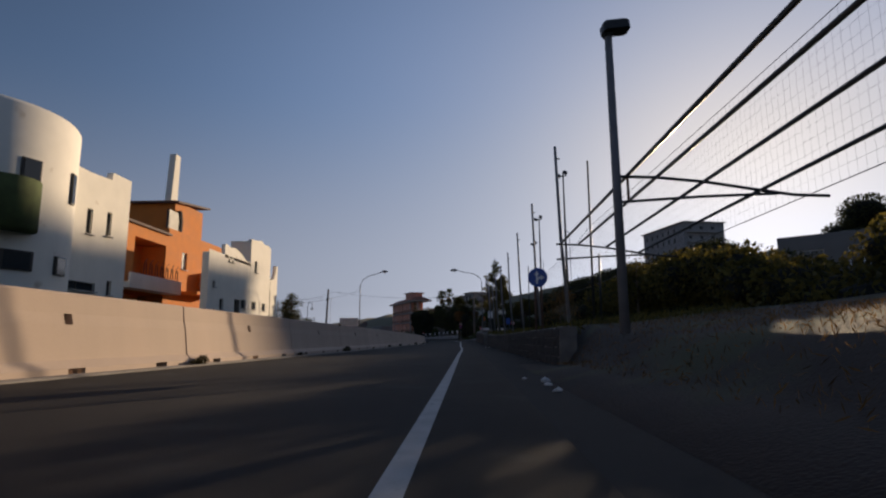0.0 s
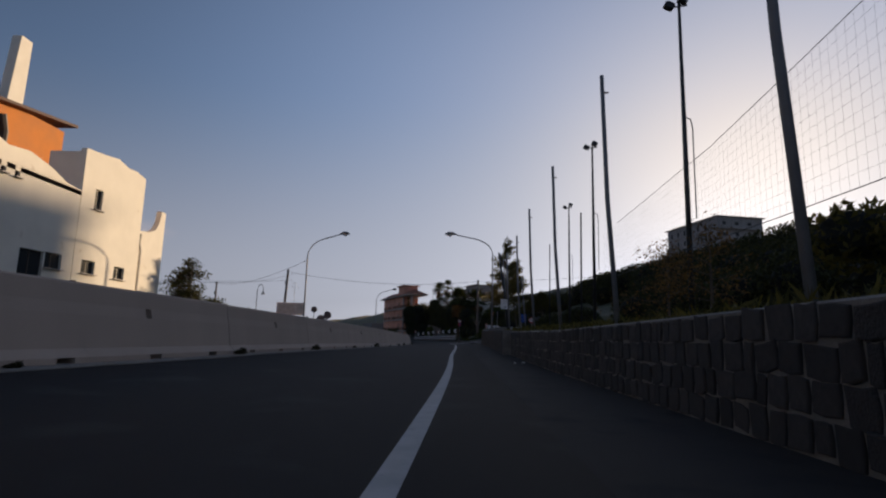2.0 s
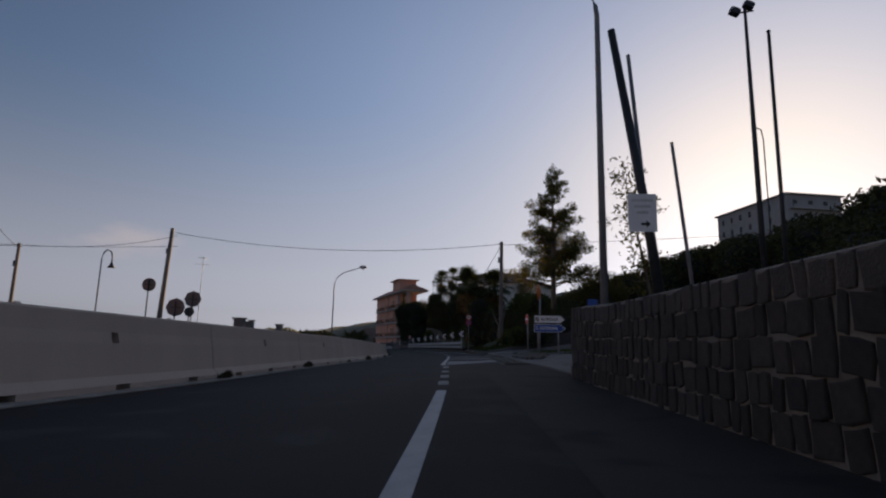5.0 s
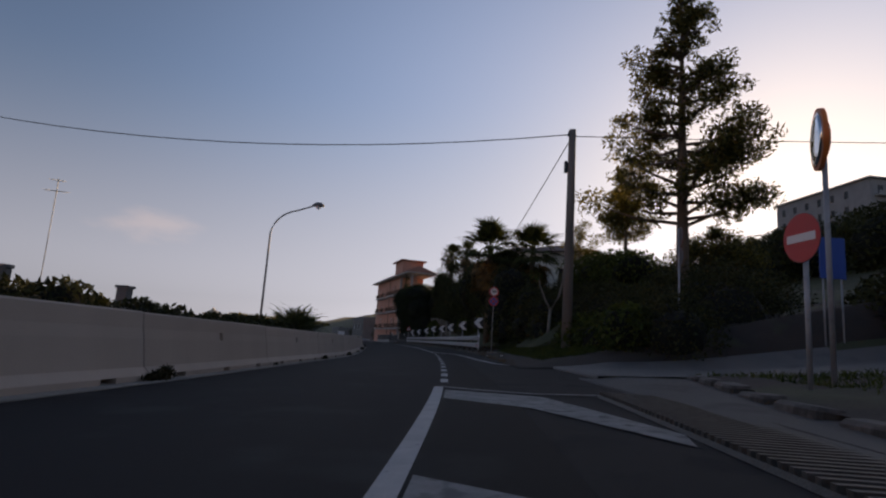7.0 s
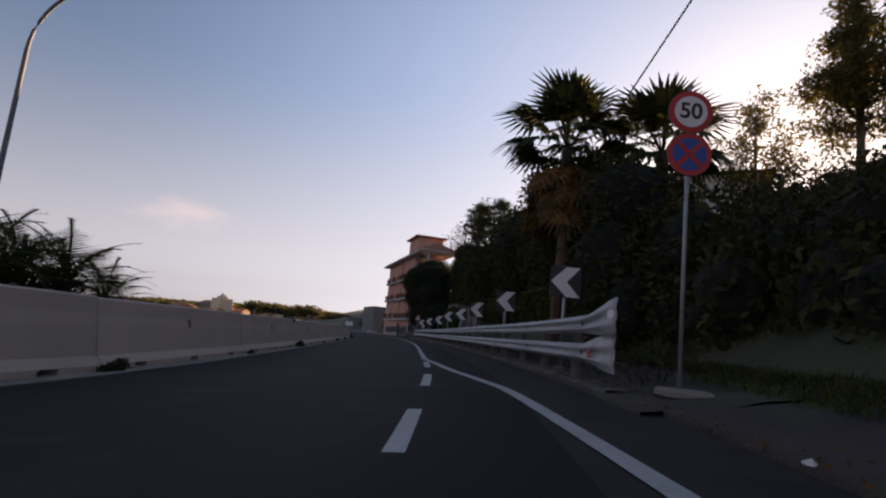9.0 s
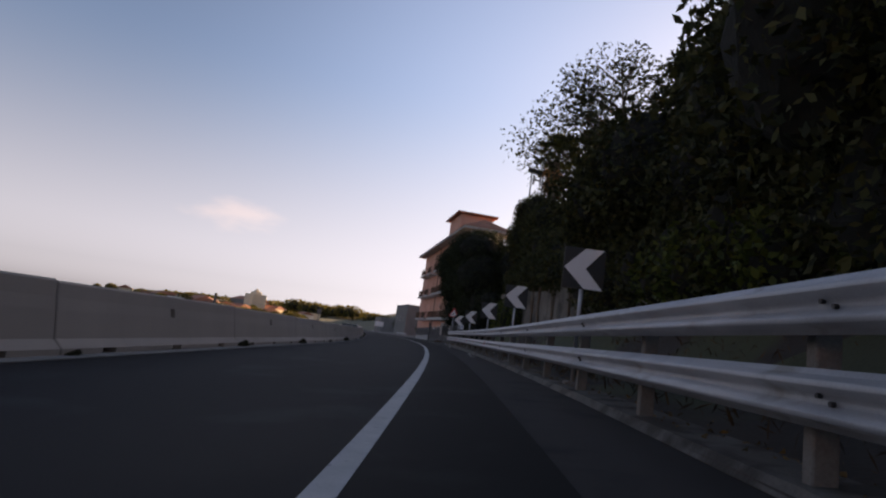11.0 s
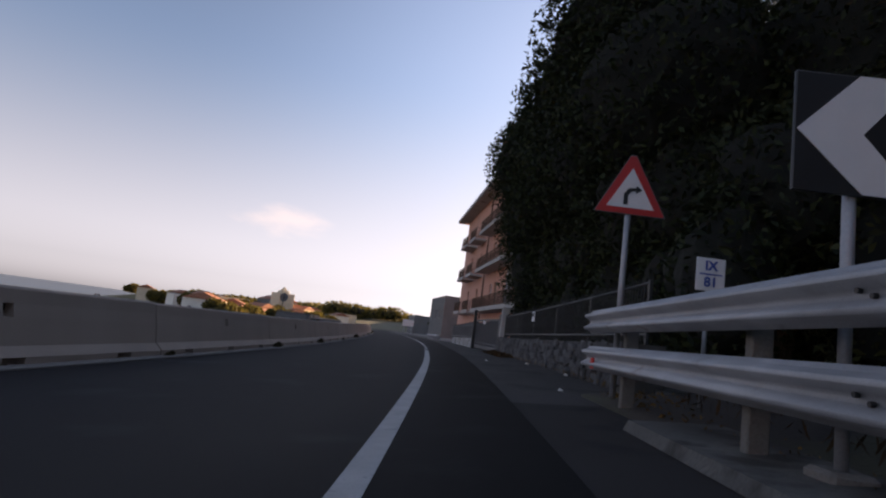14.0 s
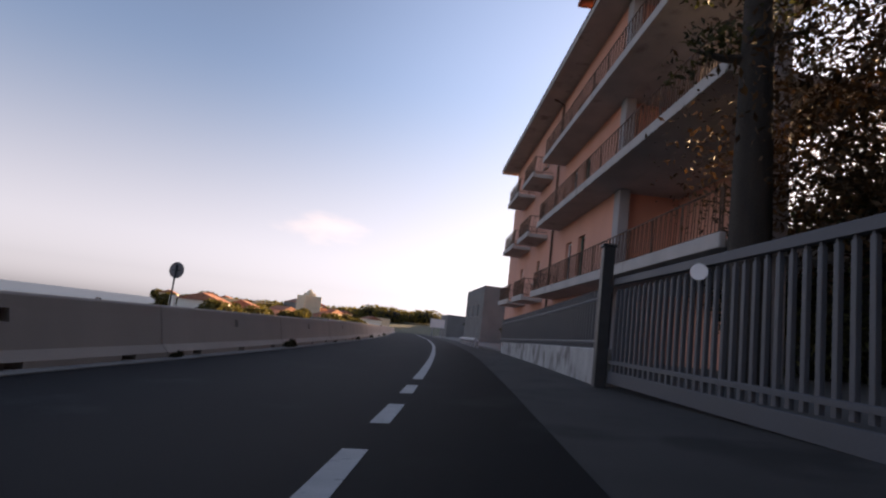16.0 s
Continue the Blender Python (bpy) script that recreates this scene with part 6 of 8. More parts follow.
gate = thing("sliding_gate", (0, 0, 0), 0, "grey-blue sliding gate of upright slats on a bottom rail", "gate")


def gate_off(s):
    return float(np.interp(s, (190.4, 196.0), (-2.46, -2.02)))


GA, GB = 190.45, 195.9
for z, h in ((0.1, 0.16), (0.3, 0.05), (1.4, 0.09)):
    bm = bmn()
    a, b = spot(GA, gate_off(GA), z), spot(GB, gate_off(GB), z)
    d = b - a
    box(bm, (a + b) / 2, (d.length, 0.07, h), math.degrees(math.atan2(d.y, d.x)), bevel=0.008)
    part("rail", bm, PANEL, gate)
slat = bmn()
box(slat, (0, 0, 0.56), (0.04, 0.052, 1.12), bevel=0.004)
box(slat, (0, 0, 1.13), (0.03, 0.025, 0.05))
slat_me = bpy.data.meshes.new("slat")
slat.to_mesh(slat_me)
slat.free()
slat_me.materials.append(PANEL)
for s in np.arange(GA + 0.1, GB, 0.15):
    ob = new("slat", slat_me)
    ob.parent = gate
    p = spot(s, gate_off(s), 0.18)
    ob.matrix_basis = pose(p.x, p.y, p.z, 0, 0, turn_at(s))
bm = bmn()
p = spot(193.4, -2.13, 1.3)
disc(bm, (0, 0, 0), 0.08, 0.01, 20)
ob = part("badge", bm, WHITE_PLATE, gate, "small white oval badge")
ob.matrix_basis = pose(p.x, p.y, p.z, 0, 0, turn_at(193) - 90 + 60)
gp = thing("gate_post", spot(196.05, -1.92, 0.0), turn_at(196), "dark steel gate post", "post")
bm = bmn()
box(bm, (0, 0, 0.98), (0.16, 0.16, 1.96), bevel=0.01)
part("shaft", bm, DARK_STEEL, gp)
bm = bmn()
box(bm, (0, 0, 1.98), (0.2, 0.2, 0.04), bevel=0.01)
part("cap", bm, DARK_STEEL, gp)
vs, fs = [], []
st = np.linspace(196.3, 214, 14)
for s in st:
    o = float(np.interp(s, (196, 214), (-1.95, -2.2)))
    vs += [tuple(spot(s, o + do, dz)) for do, dz in ((0, -0.1), (0, 0.5), (-0.02, 0.52), (-0.3, 0.52), (-0.3, -0.1))]
for i in range(len(st) - 1):
    fs += [(i * 5 + j, i * 5 + j + 1, (i + 1) * 5 + j + 1, (i + 1) * 5 + j) for j in range(4)]
fs += [(4, 3, 2, 1, 0)]
structure("wall_5", mesh_from("wall_5", vs, fs, mat("peeling_plaster", (0.36, 0.35, 0.34), 0.9, 0.25, 1.5, 40, 0.4, spots=((0.16, 0.15, 0.14), 1.7, 0.5))), "low peeling white plastered wall under slatted fencing", "wall")
fence2 = thing("slat_fence", (0, 0, 0), 0, "grey-blue slatted steel fence on a low wall", "fence")
for z in (0.62, 1.3):
    bm = bmn()
    tube(bm, [spot(s, -2.1, z) for s in np.linspace(196.4, 213.6, 8)], 0.03, 5)
    part("rail", bm, PANEL, fence2)
for s in np.arange(196.4, 213.6, 0.2):
    ob = new("slat", slat_me)
    ob.parent = fence2
    p = spot(s, -2.1, 0.5)
    ob.matrix_basis = pose(p.x, p.y, p.z, 0, 0, turn_at(s)) @ Matrix.Diagonal((1, 1, 0.84, 1))

# grey buildings and clutter beyond the apartment house
house("building", (-36.0, 262.0, -1.0), -66, [(0.0, 14.0, 8.0, 6.9, [(2.0, 3.6, 1.0, 1.4), (6.0, 3.6, 1.0, 1.4), (10.0, 3.6, 1.0, 1.4)], 0.0)], GREY_WALL, "unfinished grey concrete building by the road", "building")
house("building", (-50.0, 293.0, -1.5), -66, [(0.0, 12.0, 8.0, 4.6, [(2.0, 1.6, 1.0, 1.2)], 0.0)], GREY_WALL, "low grey building further along the road", "building")
bdw = thing("sign_board", spot(262, -0.9, 0.0), turn_at(262), "blank white roadside board", "sign board")
sign_post(bdw, 1.6, 0.05, x=-0.6)
sign_post(bdw, 1.6, 0.05, x=0.6)
bm = bmn()
box(bm, (0, 0, 1.9), (1.9, 0.06, 1.1), bevel=0.01)
part("board", bm, WHITE_PLATE, bdw)
rl2 = thing("crash_barrier", (0, 0, 0), 0, "short pale crash barrier beyond the gates", "crash barrier")
for z in (0.45,):
    bm = bmn()
    tube(bm, [spot(s, -1.6, z) for s in np.linspace(222, 236, 6)], 0.13, 8)
    part("rail", bm, GALV, rl2)
for s in np.linspace(222.5, 235.5, 6):
    bm = bmn()
    box(bm, spot(s, -1.75, 0.2), (0.1, 0.1, 0.5))
    part("post", bm, GALV, rl2)

# ---- hillside villa, other houses on the slope ----
FADED = mat("faded_render", (0.3, 0.29, 0.29), 0.9, 0.12, 0.5, 30, 0.2)
VW, VD, VZ = 32.0, 18.0, 29.0
villa = thing("villa", (89.5, 257.0, VZ), -79.9, "large pale three-storey villa on the hillside", "villa")
VH = 46.6 - VZ
front = [(2.2 + 4.4 * k, VH - 3.6 - 4.0 * j, 1.3, 2.0) for k in range(6) for j in range(3)]
flank = [(2.0 + 5.0 * k, VH - 4.0 - 4.0 * j, 1.5, 2.4) for k in range(3) for j in range(3)]
bm = bmn()
facade(bm, VW, VH, front, x0=0.0)
for q in (((0, 0, 0), (0, 0, VH), (0, VD, VH), (0, VD, 0)), ((0, VD, 0), (0, VD, VH), (VW, VD, VH), (VW, VD, 0)), ((0, 0, VH), (VW, 0, VH), (VW, VD, VH), (0, VD, VH))):
    bm.faces.new([bm.verts.new(p) for p in q])
part("wall", bm, FADED, villa)
bm = bmn()
facade(bm, VD, VH, flank, x0=0.0)
ob = part("flank_wall", bm, FADED, villa)
ob.matrix_basis = pose(VW, 0, 0, 0, 0, 90)
for q in front:
    window_unit(villa, *q, frame=SHUTTER)
for q in flank:
    window_unit(villa, *q, frame=SHUTTER).matrix_basis = pose(VW, 0, 0, 0, 0, 90)
bm = bmn()
box(bm, (VW / 2, VD / 2, VH + 0.15), (VW + 1.6, VD + 1.6, 0.35), bevel=0.05)
part("eave", bm, SOFFIT, villa)
for j in range(2):
    bm = bmn()
    box(bm, (VW + 0.75, VD / 2, VH - 4.3 - 4.0 * j), (1.5, VD - 2.0, 0.3), bevel=0.04)
    ob = part("balcony", bm, SOFFIT, villa)
    bm = bmn()
    box(bm, (VW + 1.44, VD / 2, VH - 3.7 - 4.0 * j), (0.1, VD - 2.1, 0.9), bevel=0.02)
    part("parapet", bm, FADED, ob)
house("house", (24.0, 41.0, 2.8), -40, [(0.0, 11.0, 7.0, 4.7, [(1.2, 1.6, 1.6, 2.2), (4.2, 1.6, 1.6, 2.2), (7.4, 1.6, 1.6, 2.2)], 0.0)], GREY_WALL, "low house with a porch on the slope")
vroof = thing("villa", (3.5, 138.6, 3.6), -22, "villa with a dark tiled roof behind trees", "villa")
bm = bmn()
facade(bm, 8, 5.4, [(1.5, 2.2, 1.2, 1.8), (5.0, 2.2, 1.0, 1.8)], x0=0)
shell(bm, 8, 8, 5.4, x0=0)
part("wall", bm, WHITE_WALL, vroof)
for q in ((1.5, 2.2, 1.2, 1.8), (5.0, 2.2, 1.0, 1.8)):
    window_unit(vroof, *q, frame=SHUTTER)
bm = bmn()
vr = [bm.verts.new(p) for p in ((-0.6, -0.6, 5.4), (8.6, -0.6, 5.4), (8.6, 8.6, 5.4), (-0.6, 8.6, 5.4), (3.5, 4.0, 6.7), (4.5, 4.0, 6.7))]
for q in ((0, 1, 5, 4), (1, 2, 5), (2, 3, 4, 5), (3, 0, 4), (3, 2, 1, 0)):
    bm.faces.new([vr[k] for k in q])
part("roof", bm, DARK_ROOF, vroof)
glass_house = thing("house", (0.7, 178.9, hill_z(0.7, 178.9) - 0.5), -69.2, "dark house with a glazed veranda under deep eaves", "house")
gb = hill_z(0.7, 178.9) - 0.5
VE, UE = 13.1 - gb, 13.7 - gb
panes = [(0.5 + 1.9 * k, VE - 1.7, 1.6, 1.3) for k in range(5)]
bm = bmn()
facade(bm, 10.2, VE, panes, x0=0.0)
shell(bm, 10.2, 5.0, VE, x0=0.0)
part("wall", bm, FADED, glass_house)
for q in panes:
    window_unit(glass_house, *q, frame=DARK_STEEL)
upper = [(10.8, UE - 2.2, 1.7, 1.5), (13.4, UE - 2.2, 1.7, 1.5)]
bm = bmn()
facade(bm, 6.4, UE, upper, x0=10.25)
shell(bm, 6.4, 6.0, UE, x0=10.25)
part("upper_wall", bm, FADED, glass_house)
for q in upper:
    window_unit(glass_house, *q, frame=DARK_STEEL)
for x0, w, d, z in ((-0.4, 10.4, 6.0, VE), (10.02, 7.0, 7.0, UE)):
    bm = bmn()
    box(bm, (x0 + w / 2, d / 2 - 0.5, z + 0.1), (w, d, 0.18), bevel=0.05)
    part("roof", bm, DARK_ROOF, glass_house)
hs = thing("letter_sign", (-3.7, 171.0, 5.5), turn_at(170), "tall sign with a small roof bar and a curly letter", "sign")
bm = bmn()
for x in (-0.35, 0.45):
    tube(bm, [(x, 0, 0), (x, 0, 7.0)], 0.05, 6)
part("post", bm, DARK_STEEL, hs)
bm = bmn()
box(bm, (0, 0, 7.2), (1.1, 0.35, 0.3), bevel=0.04, tilt=Matrix.Rotation(radians(8), 4, "Y"))
part("roof_bar", bm, DARK_STEEL, hs)
writing(hs, "H", (0.05, -0.05, 6.55), 0.95, GREY_STEEL, "letter")

# ---- grate, island kerbs, litter ----
grate = thing("drain_grate", (0, 0, 0), 0, "long worn steel drain grating beside the side road", "drain grate")
WORN_BAR = mat("worn_steel", (0.07, 0.063, 0.056), 0.65, 0.35, 5, 60, 0.2, metal=0.3)


def grate_spot(f, side, dz):
    """A place on the grating: f along it, side 0 to 1 across it."""
    return spot(80.4 + 15.2 * f, -1.46 - 0.26 * f - (0.7 + 0.2 * f) * side, dz)


for f in range(138):
    bm = bmn()
    a, b = grate_spot(f / 137, 0, 0.01), grate_spot(f / 137, 1, 0.01)
    d = b - a
    box(bm, (a + b) / 2, (d.length, 0.045, 0.05), math.degrees(math.atan2(d.y, d.x)))
    part("bar", bm, WORN_BAR, grate)
for side in (0.0, 1.0):
    bm = bmn()
    tube(bm, [grate_spot(f / 16, side, -0.004) for f in range(17)], 0.03, 4)
    part("frame", bm, WORN_BAR, grate)
# no hole here: a flat black sheet paints the shade below the bars
pit_shade_v = [grate_spot(k / 16, s, 0.016) for k in range(17) for s in (0, 1)]
part("pit", mesh_from("pit", pit_shade_v, [(2 * k, 2 * k + 1, 2 * k + 3, 2 * k + 2) for k in range(16)], RUBBER_PIT_SHADE), RUBBER_PIT_SHADE, grate)
kerb_block = bmn()
box(kerb_block, (0, 0, 0.04), (0.92, 0.26, 0.18), bevel=0.035)
kb_me = bpy.data.meshes.new("kerb_stone")
kerb_block.to_mesh(kb_me)
kerb_block.free()
kb_me.materials.append(mat("dirty_kerb", (0.13, 0.12, 0.11), 0.9, 0.35, 2, 50, 0.4, spots=((0.05, 0.045, 0.04), 3, 0.5)))
isle = [(98.3, -4.05), (96.4, -3.6), (94.3, -3.2), (92.0, -2.9), (90.6, -2.78), (89.3, -2.72), (87.5, -2.68), (86.2, -2.76), (85.6, -3.0), (86.2, -3.35), (87.5, -3.75), (89.3, -4.4), (90.6, -5.0), (92.0, -5.95), (94.3, -7.3), (96.4, -8.6)]
for k, ((s0, o0), (s1, o1)) in enumerate(zip(isle, isle[1:])):
    L = math.hypot(s1 - s0, o1 - o0)
    for j in range(max(1, round(L / 0.95))):
        f = (j + 0.5) / max(1, round(L / 0.95))
        s, o = s0 + (s1 - s0) * f, o0 + (o1 - o0) * f
        p = spot(s, o, float(rise(s, o)) - 0.02)
        ob = new("kerb_stone", kb_me)
        a = math.degrees(math.atan2(o1 - o0, s1 - s0))
        ob.matrix_basis = pose(p.x, p.y, p.z - random.uniform(0, 0.03), random.uniform(-5, 5), random.uniform(-3, 3), turn_at(s) + 90 + a + random.uniform(-3, 3)) @ Matrix.Diagonal((random.uniform(0.88, 1.0), random.uniform(0.85, 1.1), 1, 1))
        tagged(ob, "worn concrete kerb stone of the traffic island", "kerb stone", "island kerb stones")
rg = np.random.default_rng(5)


def scrap(s, o, dz, size, label):
    bm = bmn()
    n = 7
    top = [(size * rg.uniform(0.5, 1) * math.cos(2 * math.pi * k / n), size * 0.6 * rg.uniform(0.5, 1) * math.sin(2 * math.pi * k / n), rg.uniform(0.01, 0.35) * size) for k in range(n)]
    v0 = bm.verts.new((0, 0, size * 0.5))
    vv = [bm.verts.new(p) for p in top]
    vb = [bm.verts.new((p[0] * 0.9, p[1] * 0.9, 0)) for p in top]
    for k in range(n):
        bm.faces.new((v0, vv[k], vv[(k + 1) % n]))
        bm.faces.new((vv[k], vb[k], vb[(k + 1) % n], vv[(k + 1) % n]))
    me = bpy.data.meshes.new("litter")
    bm.to_mesh(me)
    bm.free()
    me.materials.append(LITTER)
    ob = new("litter", me)
    p = spot(s, o, dz)
    ob.matrix_basis = pose(p.x, p.y, p.z, 0, 0, rg.uniform(0, 180))
    tagged(ob, label, "litter", "roadside litter")


for s, o, dz, z in ((7.2, -1.1, 0, 0.12), (8.8, -1.15, 0.0, 0.16), (8.1, -1.1, 0.0, 0.1), (9.4, -0.9, 0, 0.07), (43.6, -1.6, 0, 0.07), (44.0, -1.9, 0, 0.09), (155.0, -1.3, 0, 0.08), (154.6, -2.1, 0.14, 0.12), (152.6, -1.25, 0, 0.05), (153.2, -1.2, 0, 0.05), (112.5, -2.3, 0.05, 0.1), (114.0, -1.8, 0.02, 0.08), (176.5, -2.1, 0.01, 0.08), (180.4, -2.0, 0.01, 0.07), (181.5, -1.1, 0.0, 0.06), (166.2, -1.2, 0, 0.06), (173.5, -1.4, 0.0, 0.07)):
    scrap(s, o, dz, z, "crumpled pale paper scrap on the roadside")


# ---- trees, palms, hedges, weeds ----
def limb_paths(rg, base, top, count, spread, start=0.35):
    """Limbs that leave the trunk at uneven heights and bend upwards."""
    out = []
    b, t = Vector(base), Vector(top)
    for k in range(count):
        f = start + (0.95 - start) * (k + rg.uniform(0, 0.8)) / count
        p = b.lerp(t, f)
        a = rg.uniform(0, 2 * math.pi)
        r = spread * (1.15 - f) * rg.uniform(0.7, 1.2)
        q = p + Vector((math.cos(a) * r, math.sin(a) * r, r * rg.uniform(0.1, 0.6)))
        mid = p.lerp(q, 0.5) + Vector((0, 0, -0.06 * r))
        out.append((p, mid, q))
    return out


def tree(name, at, high, trunk_r, spread, limbs, n, leaf, material, label, seed, bark=BARK, start=0.35, clump=0.32, lean=(0, 0), extra=(), category="tree", trunk_mid=(0, 0)):
    """A tree: tapered trunk, limbs that carry clumps of leaves, gaps between them."""
    rg = np.random.default_rng(seed)
    root = thing(name, at, 0, label, category)
    top = Vector((lean[0], lean[1], high))
    bm = bmn()
    mid = top * 0.5 + Vector((trunk_mid[0], trunk_mid[1], 0))
    tube(bm, [(0, 0, -0.3), (0, 0, 0.1), mid * 0.5, mid, top * 0.8, top * 0.97], [trunk_r * 1.3, trunk_r, trunk_r * 0.85, trunk_r * 0.65, trunk_r * 0.3, trunk_r * 0.1], 9)
    part("trunk", bm, bark, root, smooth=True)
    clumps = []
    bm = bmn()
    for p, m, q in limb_paths(rg, (0, 0, 0), top, limbs, spread, start):
        bm = bmn()
        tube(bm, [p, m, q], [trunk_r * 0.32, trunk_r * 0.2, trunk_r * 0.06], 5, caps=False)
        part("limb", bm, bark, root)
        r = (q - p).length * clump + 0.25
        for f in (0.55, 0.8, 1.0):
            c = p.lerp(q, f)
            k = rg.uniform(0.6, 1.15)
            clumps.append((c.x + rg.normal(0, 0.2), c.y + rg.normal(0, 0.2), c.z + rg.normal(0, 0.2), r * k, r * k, r * 0.7 * k))
    clumps.append((top.x, top.y, top.z - 0.5, 0.5, 0.5, 0.9))
    clumps += list(extra)
    pts = clump_points(rg, clumps, n, 0.25)
    part("crown", leaf_cloud("crown", pts, leaf[0], leaf[1], rg, material), material, root)
    return root


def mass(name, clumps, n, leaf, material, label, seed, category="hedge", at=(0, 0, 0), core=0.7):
    """A dense hedge or thicket of leaves, with an added near-black inner body, coloured as inner shade, so that it is
    not seen through.
    """
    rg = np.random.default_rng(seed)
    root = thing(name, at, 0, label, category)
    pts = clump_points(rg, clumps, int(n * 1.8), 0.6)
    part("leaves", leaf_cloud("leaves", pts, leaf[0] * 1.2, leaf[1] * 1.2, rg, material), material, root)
    # added blobs, coloured near-black for the shade deep inside the leaves
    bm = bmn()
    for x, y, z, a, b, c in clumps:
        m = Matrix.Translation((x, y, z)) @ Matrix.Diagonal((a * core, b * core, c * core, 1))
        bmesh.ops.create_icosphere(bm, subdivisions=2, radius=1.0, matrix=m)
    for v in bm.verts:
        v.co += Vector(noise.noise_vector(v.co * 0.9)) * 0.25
    tagged(part("twig_core", bm, mat("inner_shade", (0.007, 0.008, 0.005), 1.0, 0.5, 2, 14, 1.0), root), kind="stuff")
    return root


def row(s0, s1, step, o, z, r, rg, wob=0.4):
    """Clumps along the road at an offset, with their centre height z above the road's plane."""
    out = []
    for s in np.arange(s0, s1, step):
        oo = o(s) if callable(o) else o
        zz = z(s) if callable(z) else z
        p = spot(s + rg.uniform(-wob, wob), oo + rg.uniform(-wob, wob), zz + rg.uniform(-wob, wob) * 0.5)
        k = rg.uniform(0.8, 1.2)
        out.append((p.x, p.y, p.z, r[0] * k, r[1] * k, r[2] * k))
    return out


rg = np.random.default_rng(11)
# the tall feathery tree and its neighbours at the junction
tree("silky_oak", (8.8, 109.6, 1.6), 14.0, 0.26, 3.5, 66, 19000, (0.24, 0.07), LEAF_OLIVE, "tall feathery conical tree with olive leaves", 1, start=0.28, clump=0.16)
tree("young_tree", (7.2, 80.6, 0.7), 5.6, 0.06, 1.1, 10, 800, (0.17, 0.06), LEAF_OLIVE, "slender leaning young tree with sparse tufts", 2, start=0.35, clump=0.24, lean=(-0.95, 0.2))
tree("eucalyptus", (12.3, 131.0, 3.0), 12.2, 0.2, 3.0, 44, 15000, (0.2, 0.07), LEAF_OLIVE, "airy eucalyptus with gaps in its crown", 3, start=0.5, clump=0.3)
tree("eucalyptus", (9.0, 131.5, 3.0), 7.6, 0.12, 2.0, 22, 3500, (0.18, 0.06), LEAF_OLIVE, "slim airy eucalyptus beside a taller one", 44, start=0.5, clump=0.3)
tree("eucalyptus", (16.5, 125.0, 3.0), 6.0, 0.2, 3.8, 22, 9000, (0.24, 0.09), LEAF_OLIVE, "airy eucalyptus with gaps in its crown", 4, start=0.4, clump=0.32)
fork = thing("pale_tree", (4.75, 116.2, 0.35), 0, "pale smooth forked trunk among dark shrubs", "tree")
bm = bmn()
tube(bm, [(0, 0, -0.3), (0.02, 0, 1.0), (0.1, 0, 2.3)], [0.11, 0.085, 0.075], 9)
tube(bm, [(0.1, 0, 2.25), (0.5, 0.1, 2.95), (0.66, 0.1, 3.6), (0.7, 0.2, 4.4)], [0.065, 0.055, 0.045, 0.02], 8)
tube(bm, [(0.1, 0, 2.25), (-0.15, 0.2, 2.8), (-0.4, 0.2, 3.4), (-0.5, 0.3, 3.9)], [0.055, 0.045, 0.035, 0.015], 8)
part("trunk", bm, PALE_BARK, fork, smooth=True)
pts = clump_points(rg, [(0.7, 0.3, 4.4, 0.6, 0.6, 0.5), (-0.5, 0.3, 3.9, 0.5, 0.5, 0.4)], 260, 0.2)
part("crown", leaf_cloud("crown", pts, 0.14, 0.05, rg, LEAF_MID), LEAF_MID, fork)

# thickets on the right
mass("thicket", row(103.9, 128, 1.6, lambda s: -6.4 - 0.02 * (s - 105), lambda s: float(np.interp(s, (105, 109, 114), (1.1, 1.6, 2.4))), (1.4, 1.4, 1.5), rg) + row(106, 130, 2.0, -8.8, lambda s: float(np.interp(s, (106, 109, 112.5, 117, 122), (1.5, 1.9, 2.5, 3.4, 3.6))), (1.8, 1.8, 1.8), rg) + row(109, 132, 2.4, -11.8, lambda s: float(np.interp(s, (110, 115, 118, 124), (2.0, 2.4, 3.1, 4.0))), (2.0, 2.0, 1.9), rg), 100000, (0.095, 0.045), LEAF_DARK, "dense dark shrubs along the verge", 21, "shrubs", core=0.6)
mass("thicket", row(104.2, 111, 1.3, -5.3, 0.9, (0.9, 0.9, 0.9), rg) + row(114, 118, 1.0, -8.0, 4.2, (1.4, 1.4, 1.0), rg), 6500, (0.18, 0.08), LEAF_MID, "light green shrub under the tall tree", 22, "shrubs")
mass("thicket", row(106.5, 116, 1.2, -5.9, 0.95, (0.8, 0.8, 0.8), rg, 0.25), 7000, (0.13, 0.06), LEAF_DARK, "low dark shrubs on the overgrown bank", 68, "shrubs")
mass("thicket", row(99, 107, 2.2, -13.5, 2.0, (1.9, 1.9, 1.7), rg) + row(98, 107, 2.5, -17.0, 2.6, (2.1, 2.1, 1.8), rg), 12000, (0.24, 0.1), LEAF_DARK, "dark bushes behind the driveway", 23, "shrubs")
mass("thicket", row(70, 100, 4.0, -27.0, 6.0, (3.6, 3.6, 3.0), rg, 1.2) + row(66, 96, 4.5, -22.0, 4.0, (2.8, 2.8, 2.4), rg, 1.0), 18000, (0.3, 0.13), LEAF_DARK, "dark trees up the side road", 24, "shrubs")
